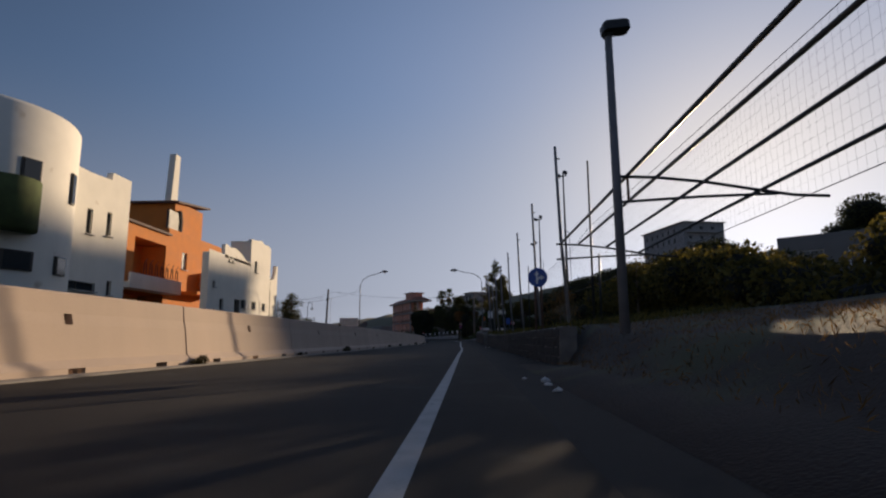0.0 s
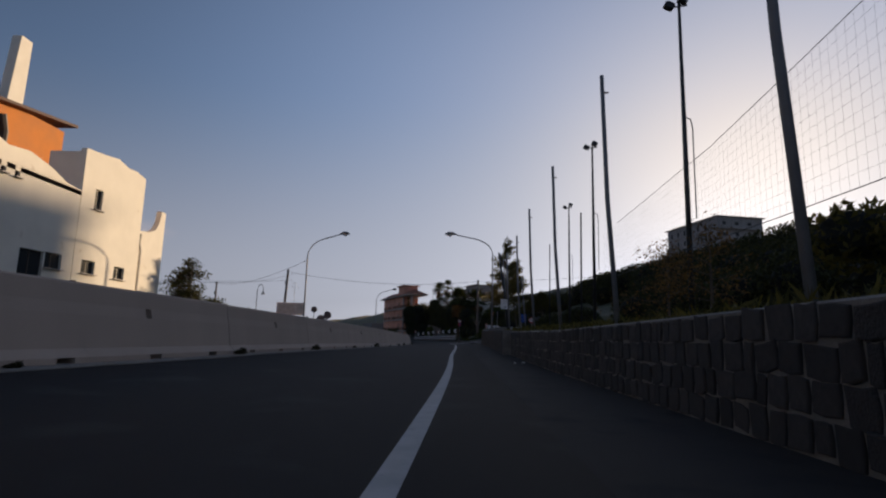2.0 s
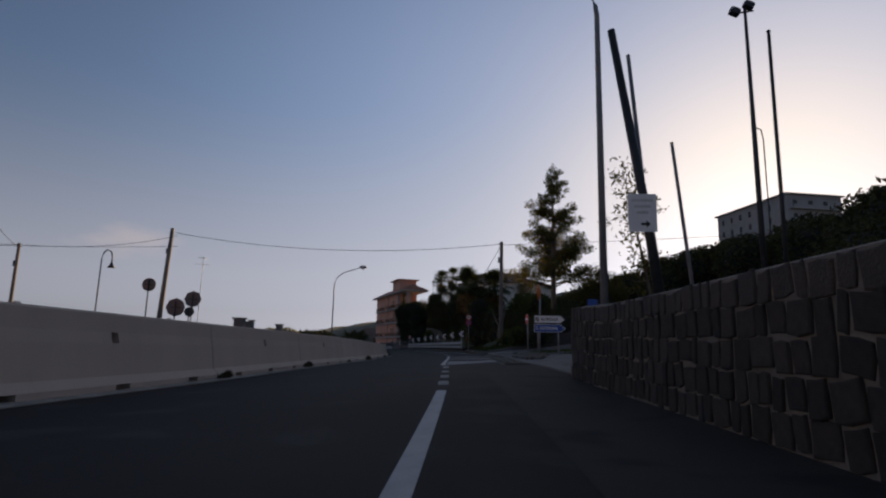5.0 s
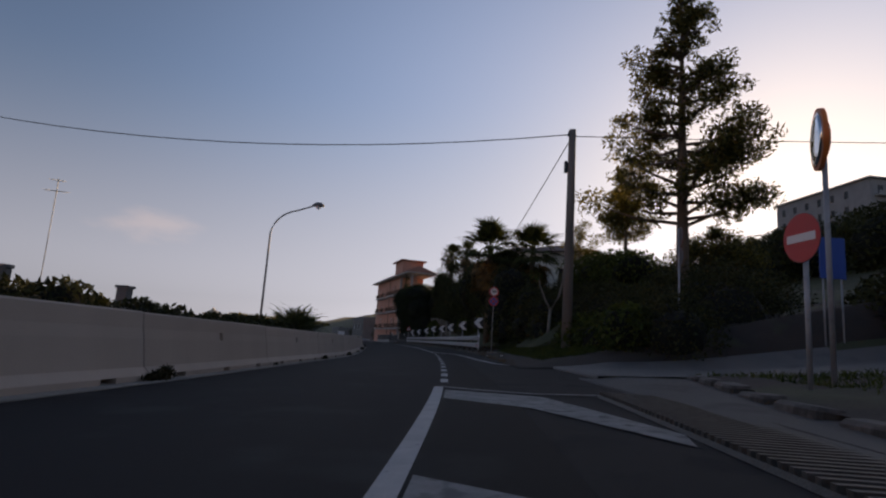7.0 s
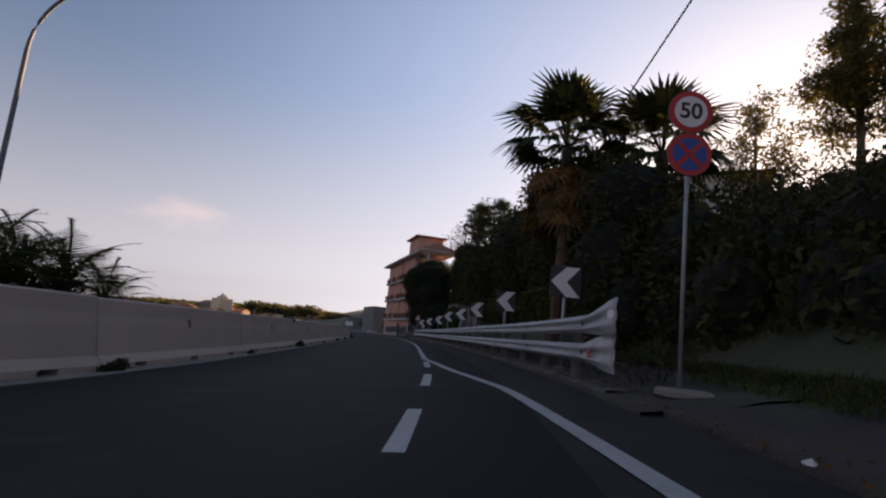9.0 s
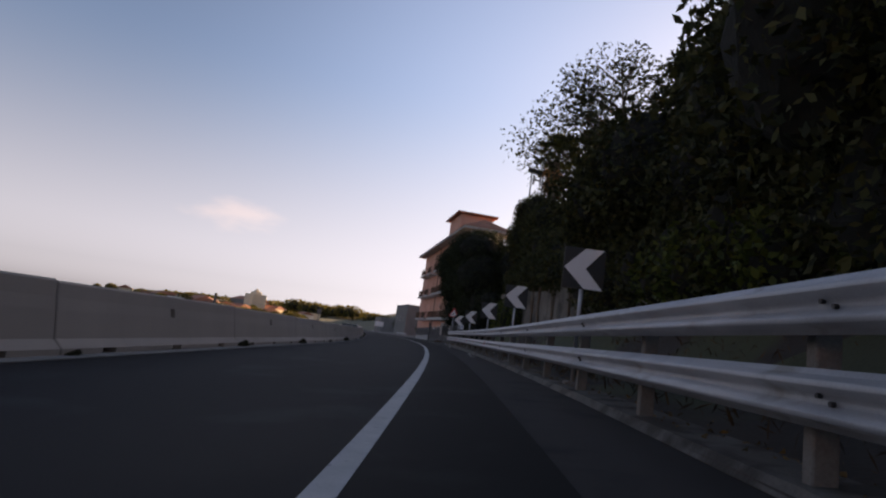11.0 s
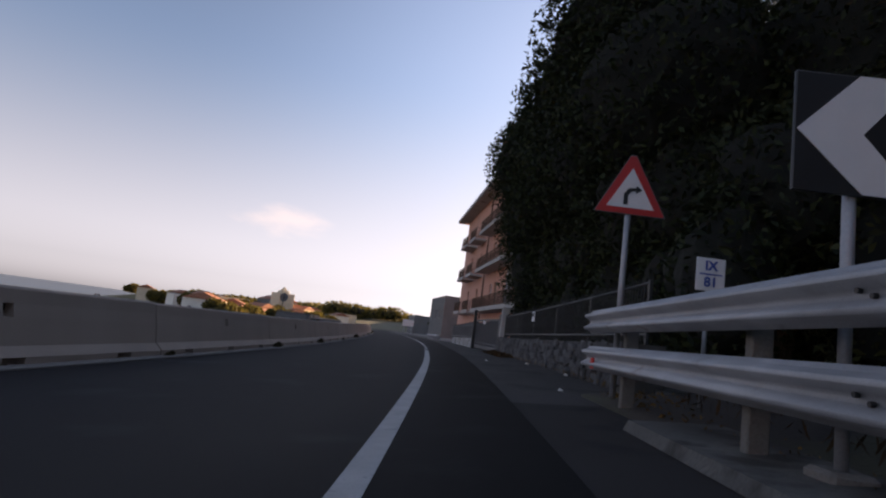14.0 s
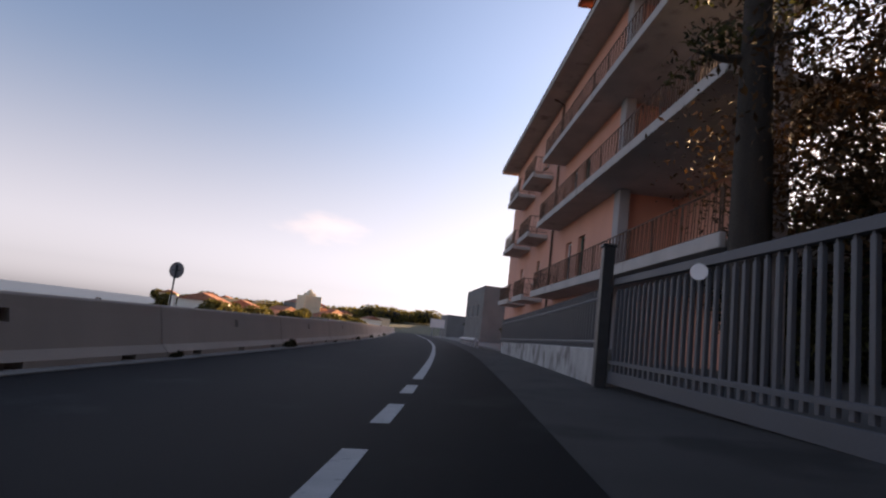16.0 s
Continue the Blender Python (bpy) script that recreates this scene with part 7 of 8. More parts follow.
mass("hedge", row(117, 127, 1.5, -4.6, 1.3, (0.9, 0.9, 1.1), rg) + row(122, 133, 1.6, -6.0, 2.6, (1.5, 1.5, 1.6), rg) + row(132.5, 137, 1.4, -6.4, 4.6, (1.6, 1.6, 1.7), rg) + row(133, 142, 1.5, -6.2, 4.6, (1.7, 1.7, 2.0), rg) + row(132, 150, 2.0, -6.6, 6.0, (1.7, 1.7, 1.6), rg), 22000, (0.2, 0.09), LEAF_DARK, "tall dark hedge behind the crash barrier", 25)
rq = np.random.default_rng(70)
mass("thicket", row(131, 142, 1.5, -4.9, 5.2, (1.9, 1.7, 2.4), rq, 0.5) + row(125.2, 127.6, 0.8, lambda s: -3.9 - 0.5 * (s - 125), 2.6, (1.0, 0.9, 1.6), rq, 0.2) + row(125.8, 128.2, 0.8, lambda s: -4.2 - 0.6 * (s - 125), 4.6, (1.15, 0.9, 1.2), rq, 0.25) + row(128, 134, 1.3, -6.4, 3.6, (1.6, 1.5, 1.9), rq, 0.4), 17000, (0.18, 0.08), LEAF_DARK, "dark leafy trees crowding round the palms", 70, "trees", core=0.75)
mass("thicket", row(141.5, 147, 1.5, -6.6, 6.9, (1.8, 1.8, 1.8), rq, 0.4) + row(146, 151.4, 1.2, -4.8, 5.3, (1.4, 1.2, 1.4), rq, 0.3), 14000, (0.18, 0.08), LEAF_DARK, "dark tree crowns above the hedge", 71, "trees", core=0.75)
mass("thicket", row(115.4, 122.5, 0.8, lambda s: float(np.interp(s, (115.4, 117, 119, 122.5), (-6.4, -5.9, -5.4, -5.3))), lambda s: float(np.interp(s, (115.4, 117, 119, 122.5), (1.3, 1.7, 2.4, 2.8))), (0.85, 0.85, 0.8), rq, 0.2) + row(117.5, 124, 1.1, -6.8, 3.0, (1.0, 1.0, 1.0), rq, 0.25) + row(118.5, 125, 1.3, -8.4, 3.4, (1.4, 1.4, 1.2), rq, 0.3), 14000, (0.12, 0.055), LEAF_DARK, "dark shrubs climbing the bank behind the signs", 72, "shrubs")
CLIPPED = row(146, 170.5, 1.0, -5.15, lambda s: float(np.interp(s, (146, 157, 160, 170), (3.3, 3.75, 4.3, 4.7))), (0.95, 0.95, 0.95), rg, 0.15)
CLIPPED += row(158.5, 170.4, 1.1, -5.7, lambda s: float(np.interp(s, (158.5, 161, 170), (4.9, 5.6, 6.5))), (1.1, 1.1, 1.15), rg, 0.2)
CLIPPED += row(163.8, 170.5, 1.1, -5.7, 7.7, (1.15, 1.15, 1.25), rg, 0.2) + row(167, 170.6, 1.0, -5.5, 9.2, (1.0, 1.0, 1.0), rg, 0.2)
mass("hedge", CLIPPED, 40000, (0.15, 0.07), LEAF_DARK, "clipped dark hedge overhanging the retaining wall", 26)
mass("ivy", row(164, 172, 0.9, -4.75, lambda s: 1.9, (0.7, 0.55, 1.3), rg, 0.2) + row(128, 146, 1.4, -4.75, lambda s: 2.2, (0.8, 0.5, 0.9), rg, 0.25), 9000, (0.14, 0.08), LEAF_MID, "ivy and creepers hanging over the old wall", 27, "creeper")

mass("hedge", row(139, 151.5, 1.1, -4.75, 2.7, (0.8, 0.75, 1.25), rg, 0.2) + row(139, 153, 1.3, -5.0, 4.6, (1.15, 1.1, 1.2), rg, 0.25), 16000, (0.15, 0.07), LEAF_DARK, "dark shrubs hanging over the old wall", 63)
tree("shade_tree", spot(150.6, -5.7, 3.2), 7.2, 0.17, 3.7, 34, 11500, (0.17, 0.07), LEAF_DARK, "dark leafy tree leaning over the crash barrier", 64, start=0.2, clump=0.32, lean=(-0.9, 0.0))
mass("thicket", row(170.6, 177, 1.0, -6.0, 2.0, (1.1, 1.1, 1.7), rg, 0.2) + row(170.6, 176, 1.1, -6.2, 4.0, (1.0, 1.0, 1.2), rg, 0.2), 7000, (0.15, 0.07), LEAF_DARK, "dark shrubs between the hedge and the trees", 65, "shrubs")

mass("thicket", row(184, 194, 1.4, -10.5, 2.4, (1.7, 1.7, 1.9), rg, 0.3), 9000, (0.18, 0.08), LEAF_DARK, "dark bushes at the back of the yard", 66, "shrubs")
# the dark ficus trees in the yard
FIC = row(176, 191.4, 1.5, -4.3, 3.4, (1.7, 1.7, 1.7), rg, 0.3) + row(176.5, 191.2, 1.6, -3.7, 5.6, (2.0, 2.0, 1.9), rg, 0.3) + row(177, 191.0, 1.6, -3.3, 7.4, (2.2, 2.2, 1.7), rg, 0.3)
FIC += row(178.5, 190.5, 1.7, -4.0, 8.3, (2.1, 2.1, 1.3), rg, 0.3) + row(173.8, 190, 1.1, -3.7, 1.5, (0.7, 0.7, 1.3), rg, 0.15) + row(174.5, 190, 1.6, -4.6, 3.0, (1.3, 1.3, 1.6), rg, 0.2) + row(183, 194, 1.1, -5.4, 1.7, (1.1, 1.1, 1.7), rg, 0.2) + row(185, 191, 1.1, -5.6, 3.3, (1.2, 1.2, 1.3), rg, 0.2) + row(175.5, 191, 2.0, -6.6, 6.0, (2.0, 2.0, 2.4), rg, 0.4)
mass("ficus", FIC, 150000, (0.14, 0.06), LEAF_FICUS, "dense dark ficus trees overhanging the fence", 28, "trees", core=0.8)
for s, o in ((175.5, -5.2), (180.0, -5.6), (185.0, -5.3)):
    p = spot(s, o, 0.1)
    root = thing("ficus_tree", p, 0, "grey ficus trunk behind the railing", "tree trunk")
    bm = bmn()
    tube(bm, [(0, 0, -0.2), (0.1, 0, 1.4), (-0.1, 0.2, 3.4)], [0.26, 0.2, 0.16], 9)
    part("trunk", bm, BARK, root, smooth=True)
    bm = bmn()
    tube(bm, [(0.1, 0, 1.3), (0.6, 0.3, 2.4), (0.9, 0.4, 3.6)], [0.14, 0.11, 0.06], 7)
    part("limb", bm, BARK, root)
tree("ficus", spot(197.0, -4.35, 0.0), 13.0, 0.36, 1.5, 20, 3200, (0.16, 0.07), LEAF_DARK, "tall dark trunk with drooping leaves by the balconies", 29, bark=mat("dark_bark", (0.035, 0.028, 0.022), 0.95, 0.4, 5, 40, 0.9, streak=0.2), start=0.42, clump=0.28)
tree("bare_tree", spot(196.0, -8.2, 0.3), 11.0, 0.16, 4.2, 130, 36000, (0.15, 0.06), LEAF_LITTER, "thin tangled tree with sparse dry leaves", 30, start=0.15, clump=0.4)
tree("bare_tree", spot(193.0, -9.0, 0.3), 10.5, 0.15, 4.5, 130, 36000, (0.15, 0.06), LEAF_LITTER, "thin tangled tree with sparse dry leaves", 31, start=0.15, clump=0.4)
tree("bare_tree", spot(174.5, -8.5, 3.2), 6.0, 0.12, 3.4, 40, 3000, (0.12, 0.05), LEAF_DRY, "thin tangled tree with sparse dry leaves", 61, start=0.15, clump=0.4)
tree("bare_tree", spot(205.0, -14.0, 0.3), 10.5, 0.16, 4.0, 44, 3500, (0.13, 0.05), LEAF_DRY, "tall reedy tree with bare twigs", 32, start=0.2, clump=0.4)

mass("thicket", row(189, 206, 1.9, -9.6, 1.6, (2.0, 2.0, 2.2), rg) + row(192, 206, 2.4, -12.5, 2.6, (2.4, 2.4, 2.6), rg), 16000, (0.2, 0.09), LEAF_DARK, "dark shrubs in the yard behind the gate", 62, "shrubs")
mass("thicket", row(197.5, 207, 1.3, -8.4, 2.9, (1.3, 1.3, 1.9), rg, 0.3), 9000, (0.16, 0.07), LEAF_DARK, "tall dark bushes behind the gate", 67, "shrubs")
# vegetation of the bank behind the stone wall
mass("thicket", row(28, 66, 3.6, -16.0, 3.4, (2.4, 2.4, 1.7), rg, 1.0) + row(44, 70, 4.2, -22.0, 5.2, (3.0, 3.0, 2.2), rg, 1.2), 22000, (0.26, 0.11), LEAF_DARK, "dark scrub on the slope above the wall", 33, "shrubs")
mass("thicket", row(-6, 17, 1.8, -12.0, 2.8, (1.7, 1.7, 1.1), rg, 0.4) + row(14, 42, 1.8, -10.0, lambda s: float(np.interp(s, (14, 17, 20, 24, 42), (1.2, 1.9, 2.9, 3.3, 3.5))), (1.5, 1.5, 1.1), rg, 0.35), 15000, (0.22, 0.1), LEAF_OLIVE, "sunlit scrub behind the net", 34, "shrubs")
tree("shrub_tree", spot(30, -9.0, 1.4), 3.4, 0.07, 1.8, 12, 1500, (0.2, 0.08), LEAF_OLIVE, "scraggy bush with reddish leaves", 35, start=0.2, clump=0.4, category="shrub")
tree("shrub_tree", spot(45, -8.0, 1.4), 3.2, 0.06, 1.5, 12, 1100, (0.16, 0.06), LEAF_DRY, "scraggy half-bare bush on the bank", 36, start=0.2, clump=0.4, category="shrub")
tree("shrub_tree", spot(50.5, -8.6, 1.4), 3.6, 0.06, 1.7, 14, 1100, (0.16, 0.06), LEAF_DRY, "scraggy half-bare bush on the bank", 37, start=0.2, clump=0.4, category="shrub")
hill = []
rh = np.random.default_rng(77)
for k in range(70):
    s, o = rh.uniform(30, 230), -rh.uniform(34, 95)
    # clumps are left out where they would keep the sun off the first barriers
    if s < 66 or -25 < s - 1.57 * (6 - o) < 15:
        continue
    p = spot(s, o, 0.0)
    z = hill_z(p.x, p.y)
    r = rh.uniform(3.0, 5.5)
    hill.append((p.x, p.y, z + r * 0.5, r, r, r * 0.75))
# extra row of trees added to block the low sun from the later barriers
for s in np.arange(100, 174, 4.0):
    p = spot(s, -50 + 3 * math.sin(s), 0.0)
    hill.append((p.x, p.y, hill_z(p.x, p.y) + 2.5, 4.4, 4.4, 4.2))
mass("wood", hill, 60000, (0.55, 0.25), LEAF_DARK, "dark trees on the wooded hillside, with a row added to block the sun", 38, "woods")


# fan palms and feather palms
def fan_leaf(seed):
    rp = np.random.default_rng(seed)
    vs, fs = [], []

    def strip(a, b, w0, w1):
        a, b = Vector(a), Vector(b)
        d = (b - a).normalized()
        n = d.cross(Vector((0, 0.3, 1))).normalized()
        k = len(vs)
        vs.extend([a - n * w0, a + n * w0, b + n * w1, b - n * w1])
        fs.append((k, k + 1, k + 2, k + 3))

    strip((0, 0, 0), (0, 0.9, 0.15), 0.025, 0.018)
    for k in range(17):
        a = radians(-100 + 200 * k / 16)
        L = 0.85 * (0.75 + 0.25 * math.cos(a)) * rp.uniform(0.9, 1.1)
        m = (math.sin(a) * L * 0.6, 0.9 + math.cos(a) * L * 0.6, 0.15 + 0.05)
        e = (math.sin(a) * L, 0.9 + math.cos(a) * L, 0.15 - 0.18 * L)
        strip((0, 0.9, 0.15), m, 0.012, 0.05)
        strip(m, e, 0.05, 0.006)
    return mesh_from("frond", vs, fs, LEAF_PALM)


def feather_leaf(seed, length=2.6):
    rp = np.random.default_rng(seed)
    vs, fs = [], []
    prev = None
    for k in range(15):
        f = k / 14
        p = Vector((0, length * f * (1 - 0.2 * f), 0.9 * f - 1.5 * f * f))
        if prev is not None:
            i = len(vs)
            vs.extend([prev + Vector((-0.02, 0, 0)), prev + Vector((0.02, 0, 0)), p + Vector((0.015, 0, 0)), p + Vector((-0.015, 0, 0))])
            fs.append((i, i + 1, i + 2, i + 3))
            for sd in (-1, 1):
                for h in (0.0, 0.5):
                    a = prev.lerp(p, h)
                    L = 0.55 * math.sin(math.pi * min(0.95, f + 0.12)) * rp.uniform(0.8, 1.1)
                    e = a + Vector((sd * L * 0.8, L * 0.5, -0.25 * L))
                    i = len(vs)
                    vs.extend([a + Vector((0, -0.02, 0)), a + Vector((0, 0.02, 0)), e])
                    fs.append((i, i + 1, i + 2))
        prev = p
    return mesh_from("frond", vs, fs, LEAF_PALM)


FANS = [fan_leaf(k) for k in range(3)]
FEATHERS = [feather_leaf(k) for k in range(3)]
DRY_FAN = [mesh_from("dead_frond", [tuple(v.co) for v in FANS[0].vertices], [tuple(p.vertices) for p in FANS[0].polygons], LEAF_DRY)]


def palm(at, high, fronds, kind, label, seed, scale=1.0, skirt=0, trunk_r=0.2):
    rp = np.random.default_rng(seed)
    root = thing("palm_tree", at, 0, label, "palm tree", "palms")
    bm = bmn()
    tube(bm, [(0, 0, -0.3), (0.05, 0, high * 0.5), (0, 0, high)], [trunk_r * 1.2, trunk_r * 0.9, trunk_r], 10)
    part("trunk", bm, BARK, root, smooth=True)
    for k in range(fronds + skirt):
        dead = k >= fronds
        ob = new("dead_frond" if dead else "frond", DRY_FAN[0] if dead else kind[int(rp.integers(len(kind)))])
        ob.parent = root
        up = rp.uniform(-75, -35) if dead else 85 - 115 * (k / fronds) ** 0.9 + rp.uniform(-8, 8)
        z = high - (rp.uniform(0.2, 1.6) if dead else 0.0)
        ob.matrix_basis = pose(0, 0, z, 0, 0, 137.5 * k + rp.uniform(-15, 15)) @ pose(0, 0, 0, up, 0, 0) @ Matrix.Scale(scale * rp.uniform(0.85, 1.1) * (0.8 if dead else 1), 4)
    return root


palm((2.1, 129.9, 1.0), 6.5, 34, FANS, "fan palm with a shaggy skirt of dead leaves", 1, 1.5, 46)
palm((5.2, 129.6, 1.6), 5.8, 34, FANS, "fan palm with a shaggy skirt of dead leaves", 2, 1.5, 46)
palm((-2.4, 168.8, 4.5), 8.5, 30, FANS, "tall fan palm above the hedge", 3, 1.1, 16)
palm((-0.4, 169.6, 4.5), 9.2, 28, FANS, "tall fan palm above the hedge", 4, 1.1, 16)
palm((-2.7, 172.6, 4.5), 8.6, 30, FEATHERS, "feather palm with drooping fronds", 5, 1.1)

# plants beyond the barriers
for k, (x, y, z, sc) in enumerate(((-8.6, 120.3, -0.6, 1.0), (-8.9, 121.9, -0.6, 1.15), (-9.2, 123.6, -0.8, 0.9), (-8.4, 118.7, -0.5, 1.1), (-9.8, 121.0, -0.6, 1.2))):
    root = thing("banana_plant", (x, y, z), 0, "dark ragged banana plant beyond the barriers", "plant", "banana plants")
    bm = bmn()
    tube(bm, [(0, 0, 0), (0.05, 0, 1.5)], [0.14, 0.08], 8)
    part("stem", bm, LEAF_DARK, root)
    for j in range(17):
        ob = new("frond", FEATHERS[j % 3])
        ob.parent = root
        ob.matrix_basis = pose(0, 0, 1.4, 0, 0, 40 * j + 13 * k) @ pose(0, 0, 0, 15 + 11 * (j % 6), 0, 0) @ Matrix.Diagonal((1.1 * sc, 0.72 * sc, 0.72 * sc, 1))
mass("shrubs", row(97, 124, 1.5, 8.2, 1.05, (0.75, 0.75, 0.6), rg, 0.4), 6500, (0.18, 0.07), LEAF_DARK, "dark shrubs showing above the barriers", 41, "shrubs")
tree("garden_tree", (-20.0, 71.2, -1.0), 7.2, 0.16, 2.6, 26, 6000, (0.24, 0.1), LEAF_DARK, "dark bushy tree beside the white house", 42, start=0.35, clump=0.36)
mass("shrubs", row(112, 122, 2.5, 17.0, 0.6, (1.6, 1.6, 1.3), rg, 0.8), 3000, (0.2, 0.08), LEAF_DARK, "dark shrubs in the gardens", 43, "shrubs")

# weeds at the joints of the barriers and tufts on the verges
weed_me = leaf_cloud("weed", clump_points(rg, [(0, 0, 0.06, 0.36, 0.15, 0.08), (0.14, 0, 0.1, 0.18, 0.12, 0.1), (-0.3, 0, 0.05, 0.14, 0.1, 0.05)], 300, 0.1), 0.14, 0.03, rg, LEAF_WEED)
for k in range(-8, 28):
    s = 44.4 + UNIT * (k + 0.5)
    sc = (1.0, 0.6, 1.25, 0.45, 0.85)[k % 5]
    p = spot(s + 0.1, barrier_off(s) - 0.12, 0.03)
    ob = new("weed", weed_me)
    ob.matrix_basis = pose(p.x, p.y, p.z, 0, 0, turn_at(s) + 90) @ Matrix.Scale(sc * 0.9, 4)
    tagged(ob, "dry weed growing at a joint between barriers", "weed", "weeds at the barriers")
    if k % 3 == 0:
        p = spot(s + 0.05, barrier_off(s) + 0.36, float(barrier_high(s)) - 0.06)
        ob = new("weed", weed_me)
        ob.matrix_basis = pose(p.x, p.y, p.z, 0, 0, turn_at(s) + 60) @ Matrix.Scale(sc * 0.55, 4)
        tagged(ob, "dry weed hanging over a barrier joint", "weed", "weeds at the barriers")


def tufts(name, s0, s1, o0, o1, n, high, material, label, seed):
    rt = np.random.default_rng(seed)
    s, o = rt.uniform(s0, s1, n), rt.uniform(o0, o1, n)
    z = np.array([float(rise(a, b)) for a, b in zip(s, o)])
    c = xyz(s, o, z + high * 0.35)
    me = leaf_cloud(name, c, high, high * 0.12, rt, material, droop=-1.4)
    return tagged(new(name, me), label, "grass", kind="stuff")


tufts("grass", -12, 13.4, -6.0, -1.9, 7000, 0.1, LEAF_DRY, "dry weeds on the earth bank", 1)
tufts("grass", 14, 74, -7.0, -2.7, 7000, 0.34, LEAF_OLIVE, "rank weeds above the stone wall", 2)
tufts("grass", 90.2, 92, -4.6, -3.6, 200, 0.16, LEAF_MID, "grass on the tip of the traffic island", 31)
tufts("grass", 90.6, 99, -9.0, -4.4, 3200, 0.2, LEAF_MID, "grass on the traffic island", 3)
tufts("grass", 105, 118, -6.0, -2.7, 16000, 0.15, LEAF_MID, "rank grass on the verge", 4)
tufts("grass", 106, 125, -7.6, -3.2, 16000, 0.2, LEAF_MID, "green grass on the bank under the shrubs", 8)
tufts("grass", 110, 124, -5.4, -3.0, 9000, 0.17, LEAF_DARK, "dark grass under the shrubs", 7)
tufts("grass", 118, 172, -4.6, -2.1, 4500, 0.2, LEAF_LITTER, "dry weeds behind the crash barrier", 5)
tufts("grass", 173, 187.5, -2.35, -2.1, 260, 0.12, LEAF_DRY, "dry weeds at the foot of the stone wall", 6)

rt = np.random.default_rng(66)
n = 2600
s, o = 184 + 5.5 * rt.random(n) ** 0.6, -1.75 - 0.6 * rt.random(n) ** 0.7
litter_me = leaf_cloud("leaf_litter", xyz(s, o, 0.015 + 0.12 * rt.random(n) * np.clip((-1.85 - o) * 2, 0, 1)), 0.08, 0.045, rt, LEAF_LITTER)
tagged(new("leaf_litter", litter_me), "brown dry leaves heaped at the wall's foot", "leaf litter", kind="stuff")
n = 5000
s, o = 105 + 68 * rt.random(n), -1.7 - 0.9 * rt.random(n)
litter_me = leaf_cloud("leaf_litter", xyz(s, o, 0.02 + 0.02 * rt.random(n) + np.where(s > 117, 0.03, 0.0)), 0.06, 0.035, rt, LEAF_DRY)
tagged(new("leaf_litter", litter_me), "scattered dry leaves on the dirt verge", "leaf litter", kind="stuff")

# ---- dark off-roader on the lower road beyond the barriers ----
CAR_PAINT = mat("dark_car_paint", (0.02, 0.022, 0.026), 0.3, 0.08, 2, 60, 0.02)
car = thing("car", (-22.0, 190.3, hill_z(-22.0, 190.3)), 196, "dark boxy off-road car beyond the barriers", "car")


def prism(bm, outline, half, inset=0.0):
    """A body from a side outline (y, z), half as wide as given, its top drawn in."""
    top = max(z for _, z in outline)
    low = min(z for _, z in outline)
    a = [bm.verts.new((-half + inset * (z - low) / (top - low), y, z)) for y, z in outline]
    b = [bm.verts.new((half - inset * (z - low) / (top - low), y, z)) for y, z in outline]
    bm.faces.new(list(reversed(a)))
    bm.faces.new(b)
    for i in range(len(outline)):
        j = (i + 1) % len(outline)
        bm.faces.new((a[i], a[j], b[j], b[i]))
    return bm


part("body", prism(bmn(), [(-2.1, 0.4), (-2.15, 0.7), (-2.1, 1.05), (-1.0, 1.12), (2.0, 1.12), (2.1, 0.9), (2.1, 0.4)], 0.9), CAR_PAINT, car)
cabin = part("cabin", prism(bmn(), [(-1.05, 1.12), (-0.55, 1.72), (-0.4, 1.78), (1.9, 1.78), (2.0, 1.12)], 0.86, 0.12), CAR_PAINT, car)
for nm, pts in (("windscreen", [(-0.68, -0.96, 1.2), (0.68, -0.96, 1.2), (0.62, -0.6, 1.66), (-0.62, -0.6, 1.66)]), ("rear_window", [(0.66, 2.0, 1.22), (-0.66, 2.0, 1.22), (-0.6, 1.94, 1.66), (0.6, 1.94, 1.66)])):
    bm = bmn()
    v = [bm.verts.new(p) for p in pts]
    w = [bm.verts.new(Vector(p) + Vector((0, -0.03 if nm == "windscreen" else 0.03, 0.01))) for p in pts]
    bm.faces.new(w)
    for i in range(4):
        bm.faces.new((v[i], v[(i + 1) % 4], w[(i + 1) % 4], w[i]))
    part(nm, bm, GLASS, cabin)
for sx in (-1, 1):
    for y0, y1 in ((-0.5, 0.4), (0.5, 1.15), (1.25, 1.8)):
        bm = bmn()
        box(bm, (sx * 0.815, (y0 + y1) / 2, 1.44), (0.03, y1 - y0, 0.42), bevel=0.01, tilt=Matrix.Rotation(radians(sx * -10), 4, "Y"))
        part("side_window", bm, GLASS, cabin)
    bm = bmn()
    tube(bm, [(sx * 0.68, -2.12, 0.82), (sx * 0.68, -2.18, 0.82)], 0.12, 14)
    part("headlight", bm, WHITE_PLATE, car)
    for y in (-1.35, 1.35):
        bm = bmn()
        tube(bm, [(sx * 0.95, y, 0.37), (sx * 0.7, y, 0.37)], 0.37, 18)
        wh = part("wheel", bm, RUBBER_PIT_SHADE, car)
        bm = bmn()
        tube(bm, [(sx * 0.965, y, 0.37), (sx * 0.93, y, 0.37)], 0.22, 14)
        part("rim", bm, GREY_STEEL, wh)

# ---- the town, the church and the trees towards the sea ----
TOWN_MATS = (CREAM_WALL, WHITE_WALL, CREAM_WALL, GREY_WALL, PINK_WALL)


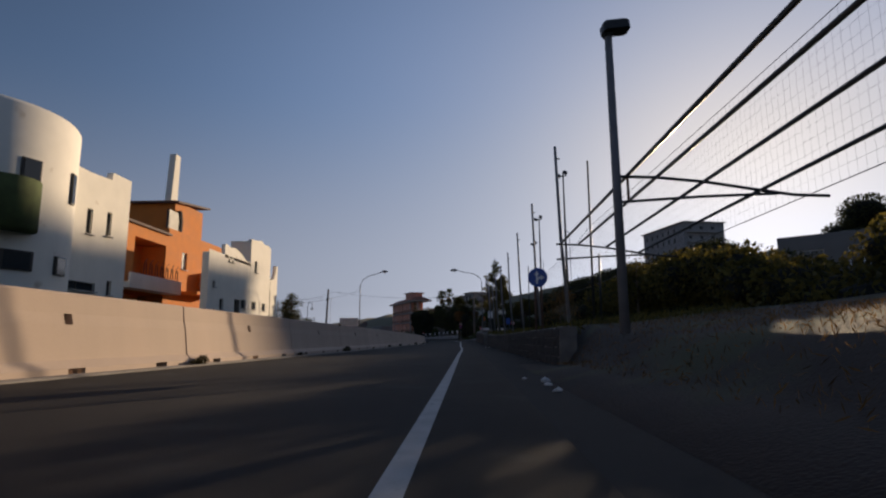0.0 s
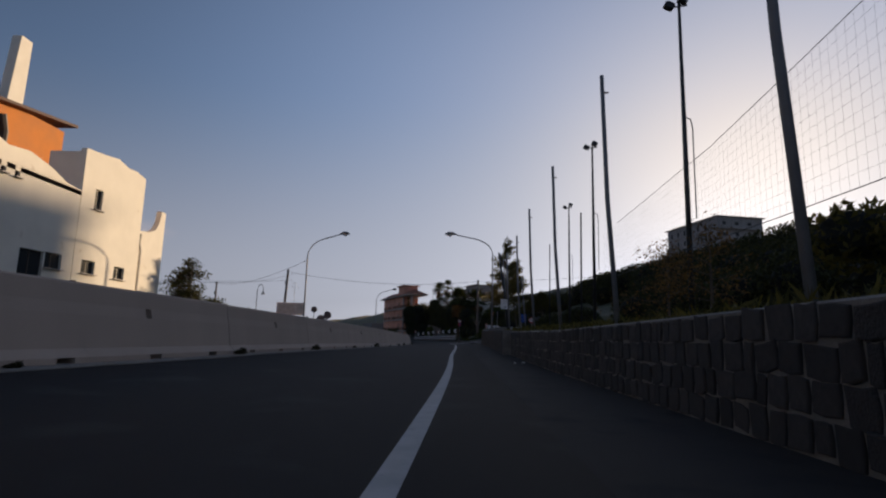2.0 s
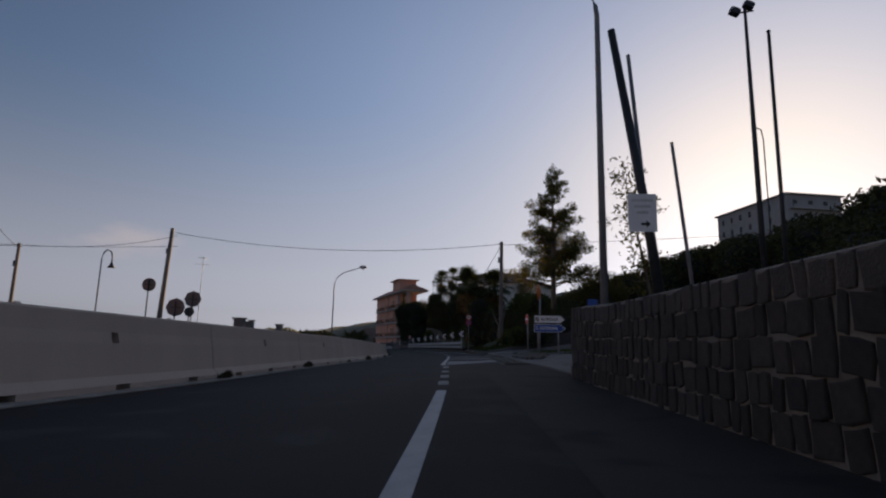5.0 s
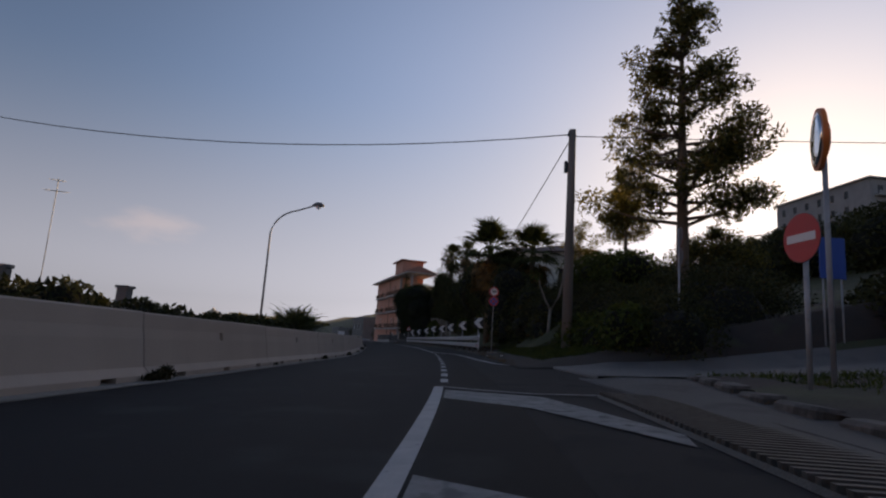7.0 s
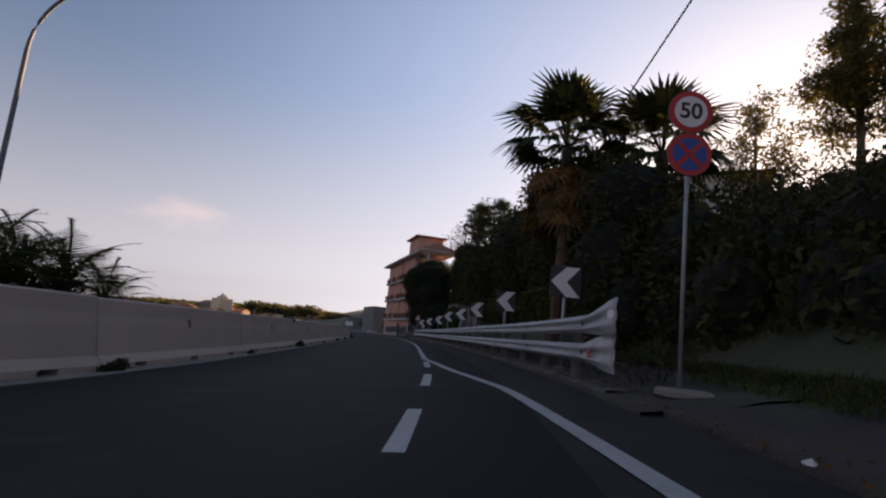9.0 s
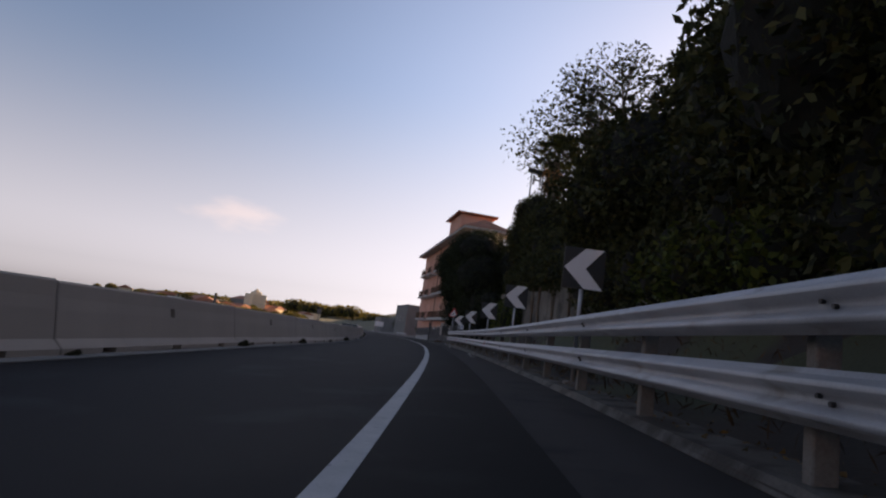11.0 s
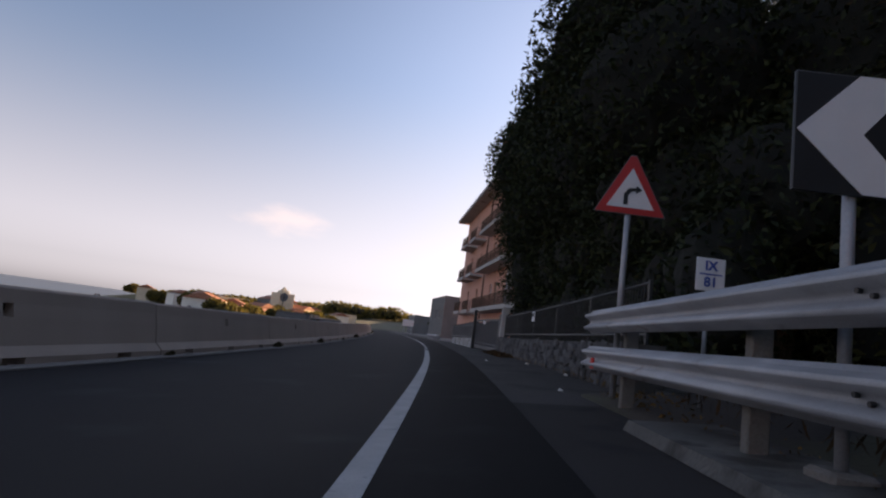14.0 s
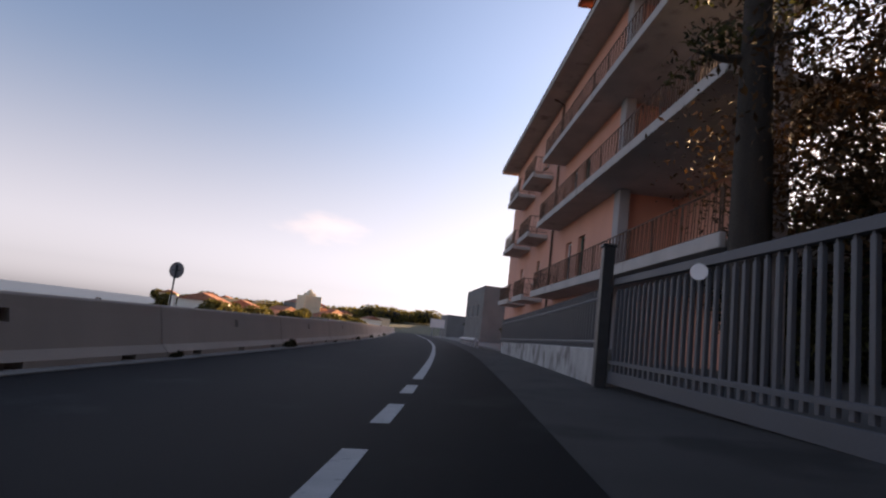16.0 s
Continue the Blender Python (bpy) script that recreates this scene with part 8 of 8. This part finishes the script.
def town_house(at, turn, w, d, h, wall, hip, seed):
    root = thing("house", at, turn, "small sunlit town house with a tiled roof" if hip else "small pale flat-roofed town house", "house", "town houses")
    hl = [(w * (0.18 + 0.3 * k), h * 0.35, 1.0, 1.4) for k in range(2)]
    bm = bmn()
    facade(bm, w, h, hl, x0=0)
    shell(bm, w, d, h, x0=0)
    part("wall", bm, wall, root)
    for q in hl:
        bm = bmn()
        box(bm, (q[0] + q[2] / 2, 0.15, q[1] + q[3] / 2), (q[2], 0.05, q[3]))
        part("window", bm, GLASS, root)
    bm = bmn()
    if hip:
        v = [bm.verts.new(p) for p in ((-0.4, -0.4, h), (w + 0.4, -0.4, h), (w + 0.4, d + 0.4, h), (-0.4, d + 0.4, h), (0.2, d / 2, h + 1.6), (w - 0.2, d / 2, h + 1.6))]
        for q in ((0, 1, 5, 4), (1, 2, 5), (2, 3, 4, 5), (3, 0, 4), (3, 2, 1, 0)):
            bm.faces.new([v[k] for k in q])
        part("roof", bm, TILE_ROOF, root)
    else:
        box(bm, (w / 2, d / 2, h + 0.15), (w + 0.2, d + 0.2, 0.3), bevel=0.03)
        part("parapet", bm, wall, root)


rt = np.random.default_rng(9)
for k in range(46):
    a = radians(rt.uniform(18, 46))
    d = rt.uniform(120, 330)
    x, y = -14 - math.sin(a) * d, 190 + math.cos(a) * d
    _, o = station(np.array([x]), np.array([y]))
    if o[0] < 22:
        continue
    h = rt.uniform(4.5, 7.5)
    top = rt.uniform(-1.8, 1.6) + d * 0.006
    z0 = hill_z(x, y) - 0.4
    h = max(2.6, top - z0)
    town_house((x, y, z0), rt.uniform(-70, -10), rt.uniform(7, 12), rt.uniform(6, 9), h, TOWN_MATS[k % 5], k % 3 != 0, k)
church = thing("church", (-141.0, 390.0, -4.5), -35, "old cream stone church with a bell gable", "church")
bm = bmn()
box(bm, (0, 0, 6.2), (9.0, 7.0, 12.4), bevel=0.1)
box(bm, (0, 0, 12.9), (6.0, 3.0, 1.4), bevel=0.2)
part("front", bm, CREAM_WALL, church)
bm = bmn()
box(bm, (0, 0, 13.2), (3.0, 1.6, 2.4), bevel=0.2)
box(bm, (0, 0, 14.6), (1.2, 0.8, 0.9), bevel=0.1)
part("bell_gable", bm, CREAM_WALL, church)
bm = bmn()
box(bm, (-14, 4, 4.6), (22, 10, 9.2))
part("nave", bm, GREY_WALL, church)
bm = bmn()
v = [bm.verts.new(p) for p in ((-25, -1.5, 9.2), (-3, -1.5, 9.2), (-3, 9.5, 9.2), (-25, 9.5, 9.2), (-25, 4, 11.2), (-3, 4, 11.2))]
for q in ((0, 1, 5, 4), (2, 3, 4, 5), (1, 2, 5), (3, 0, 4)):
    bm.faces.new([v[i] for i in q])
part("nave_roof", bm, TILE_ROOF, church)
far = []
for k in range(80):
    a = radians(rt.uniform(14, 46))
    d = rt.uniform(90, 420)
    x, y = -14 - math.sin(a) * d, 190 + math.cos(a) * d
    _, o = station(np.array([x]), np.array([y]))
    if o[0] < 16:
        continue
    r = rt.uniform(2.0, 4.2)
    far.append((x, y, -1.6 + d * 0.008 + rt.uniform(-1, 1) - (1.2 if o[0] < 40 else 0), r, r, r * 0.8))
mass("wood", far, 26000, (0.7, 0.35), LEAF_OLIVE, "olive trees and gardens round the town", 51, "woods")
mass("wood", [(spot(s, -9 - (s % 7), 0.0).x, spot(s, -9 - (s % 7), 0.0).y, 1.5, 2.6, 2.6, 2.2) for s in np.arange(240, 318, 5.0)], 7000, (0.4, 0.2), LEAF_DARK, "dark bushes along the road ahead", 52, "shrubs")
ridge = []
for k in range(60):
    a = radians(-8 + 46 * k / 59)
    d = rt.uniform(480, 640)
    ridge.append((-14 - math.sin(a) * d, 190 + math.cos(a) * d, 2 + rt.uniform(0, 5) + 5 * math.sin(k * 0.2), 16, 16, 7))
mass("wood", ridge, 16000, (2.6, 1.3), LEAF_OLIVE, "hazy wooded ridge on the horizon", 53, "woods")

lay_stones()
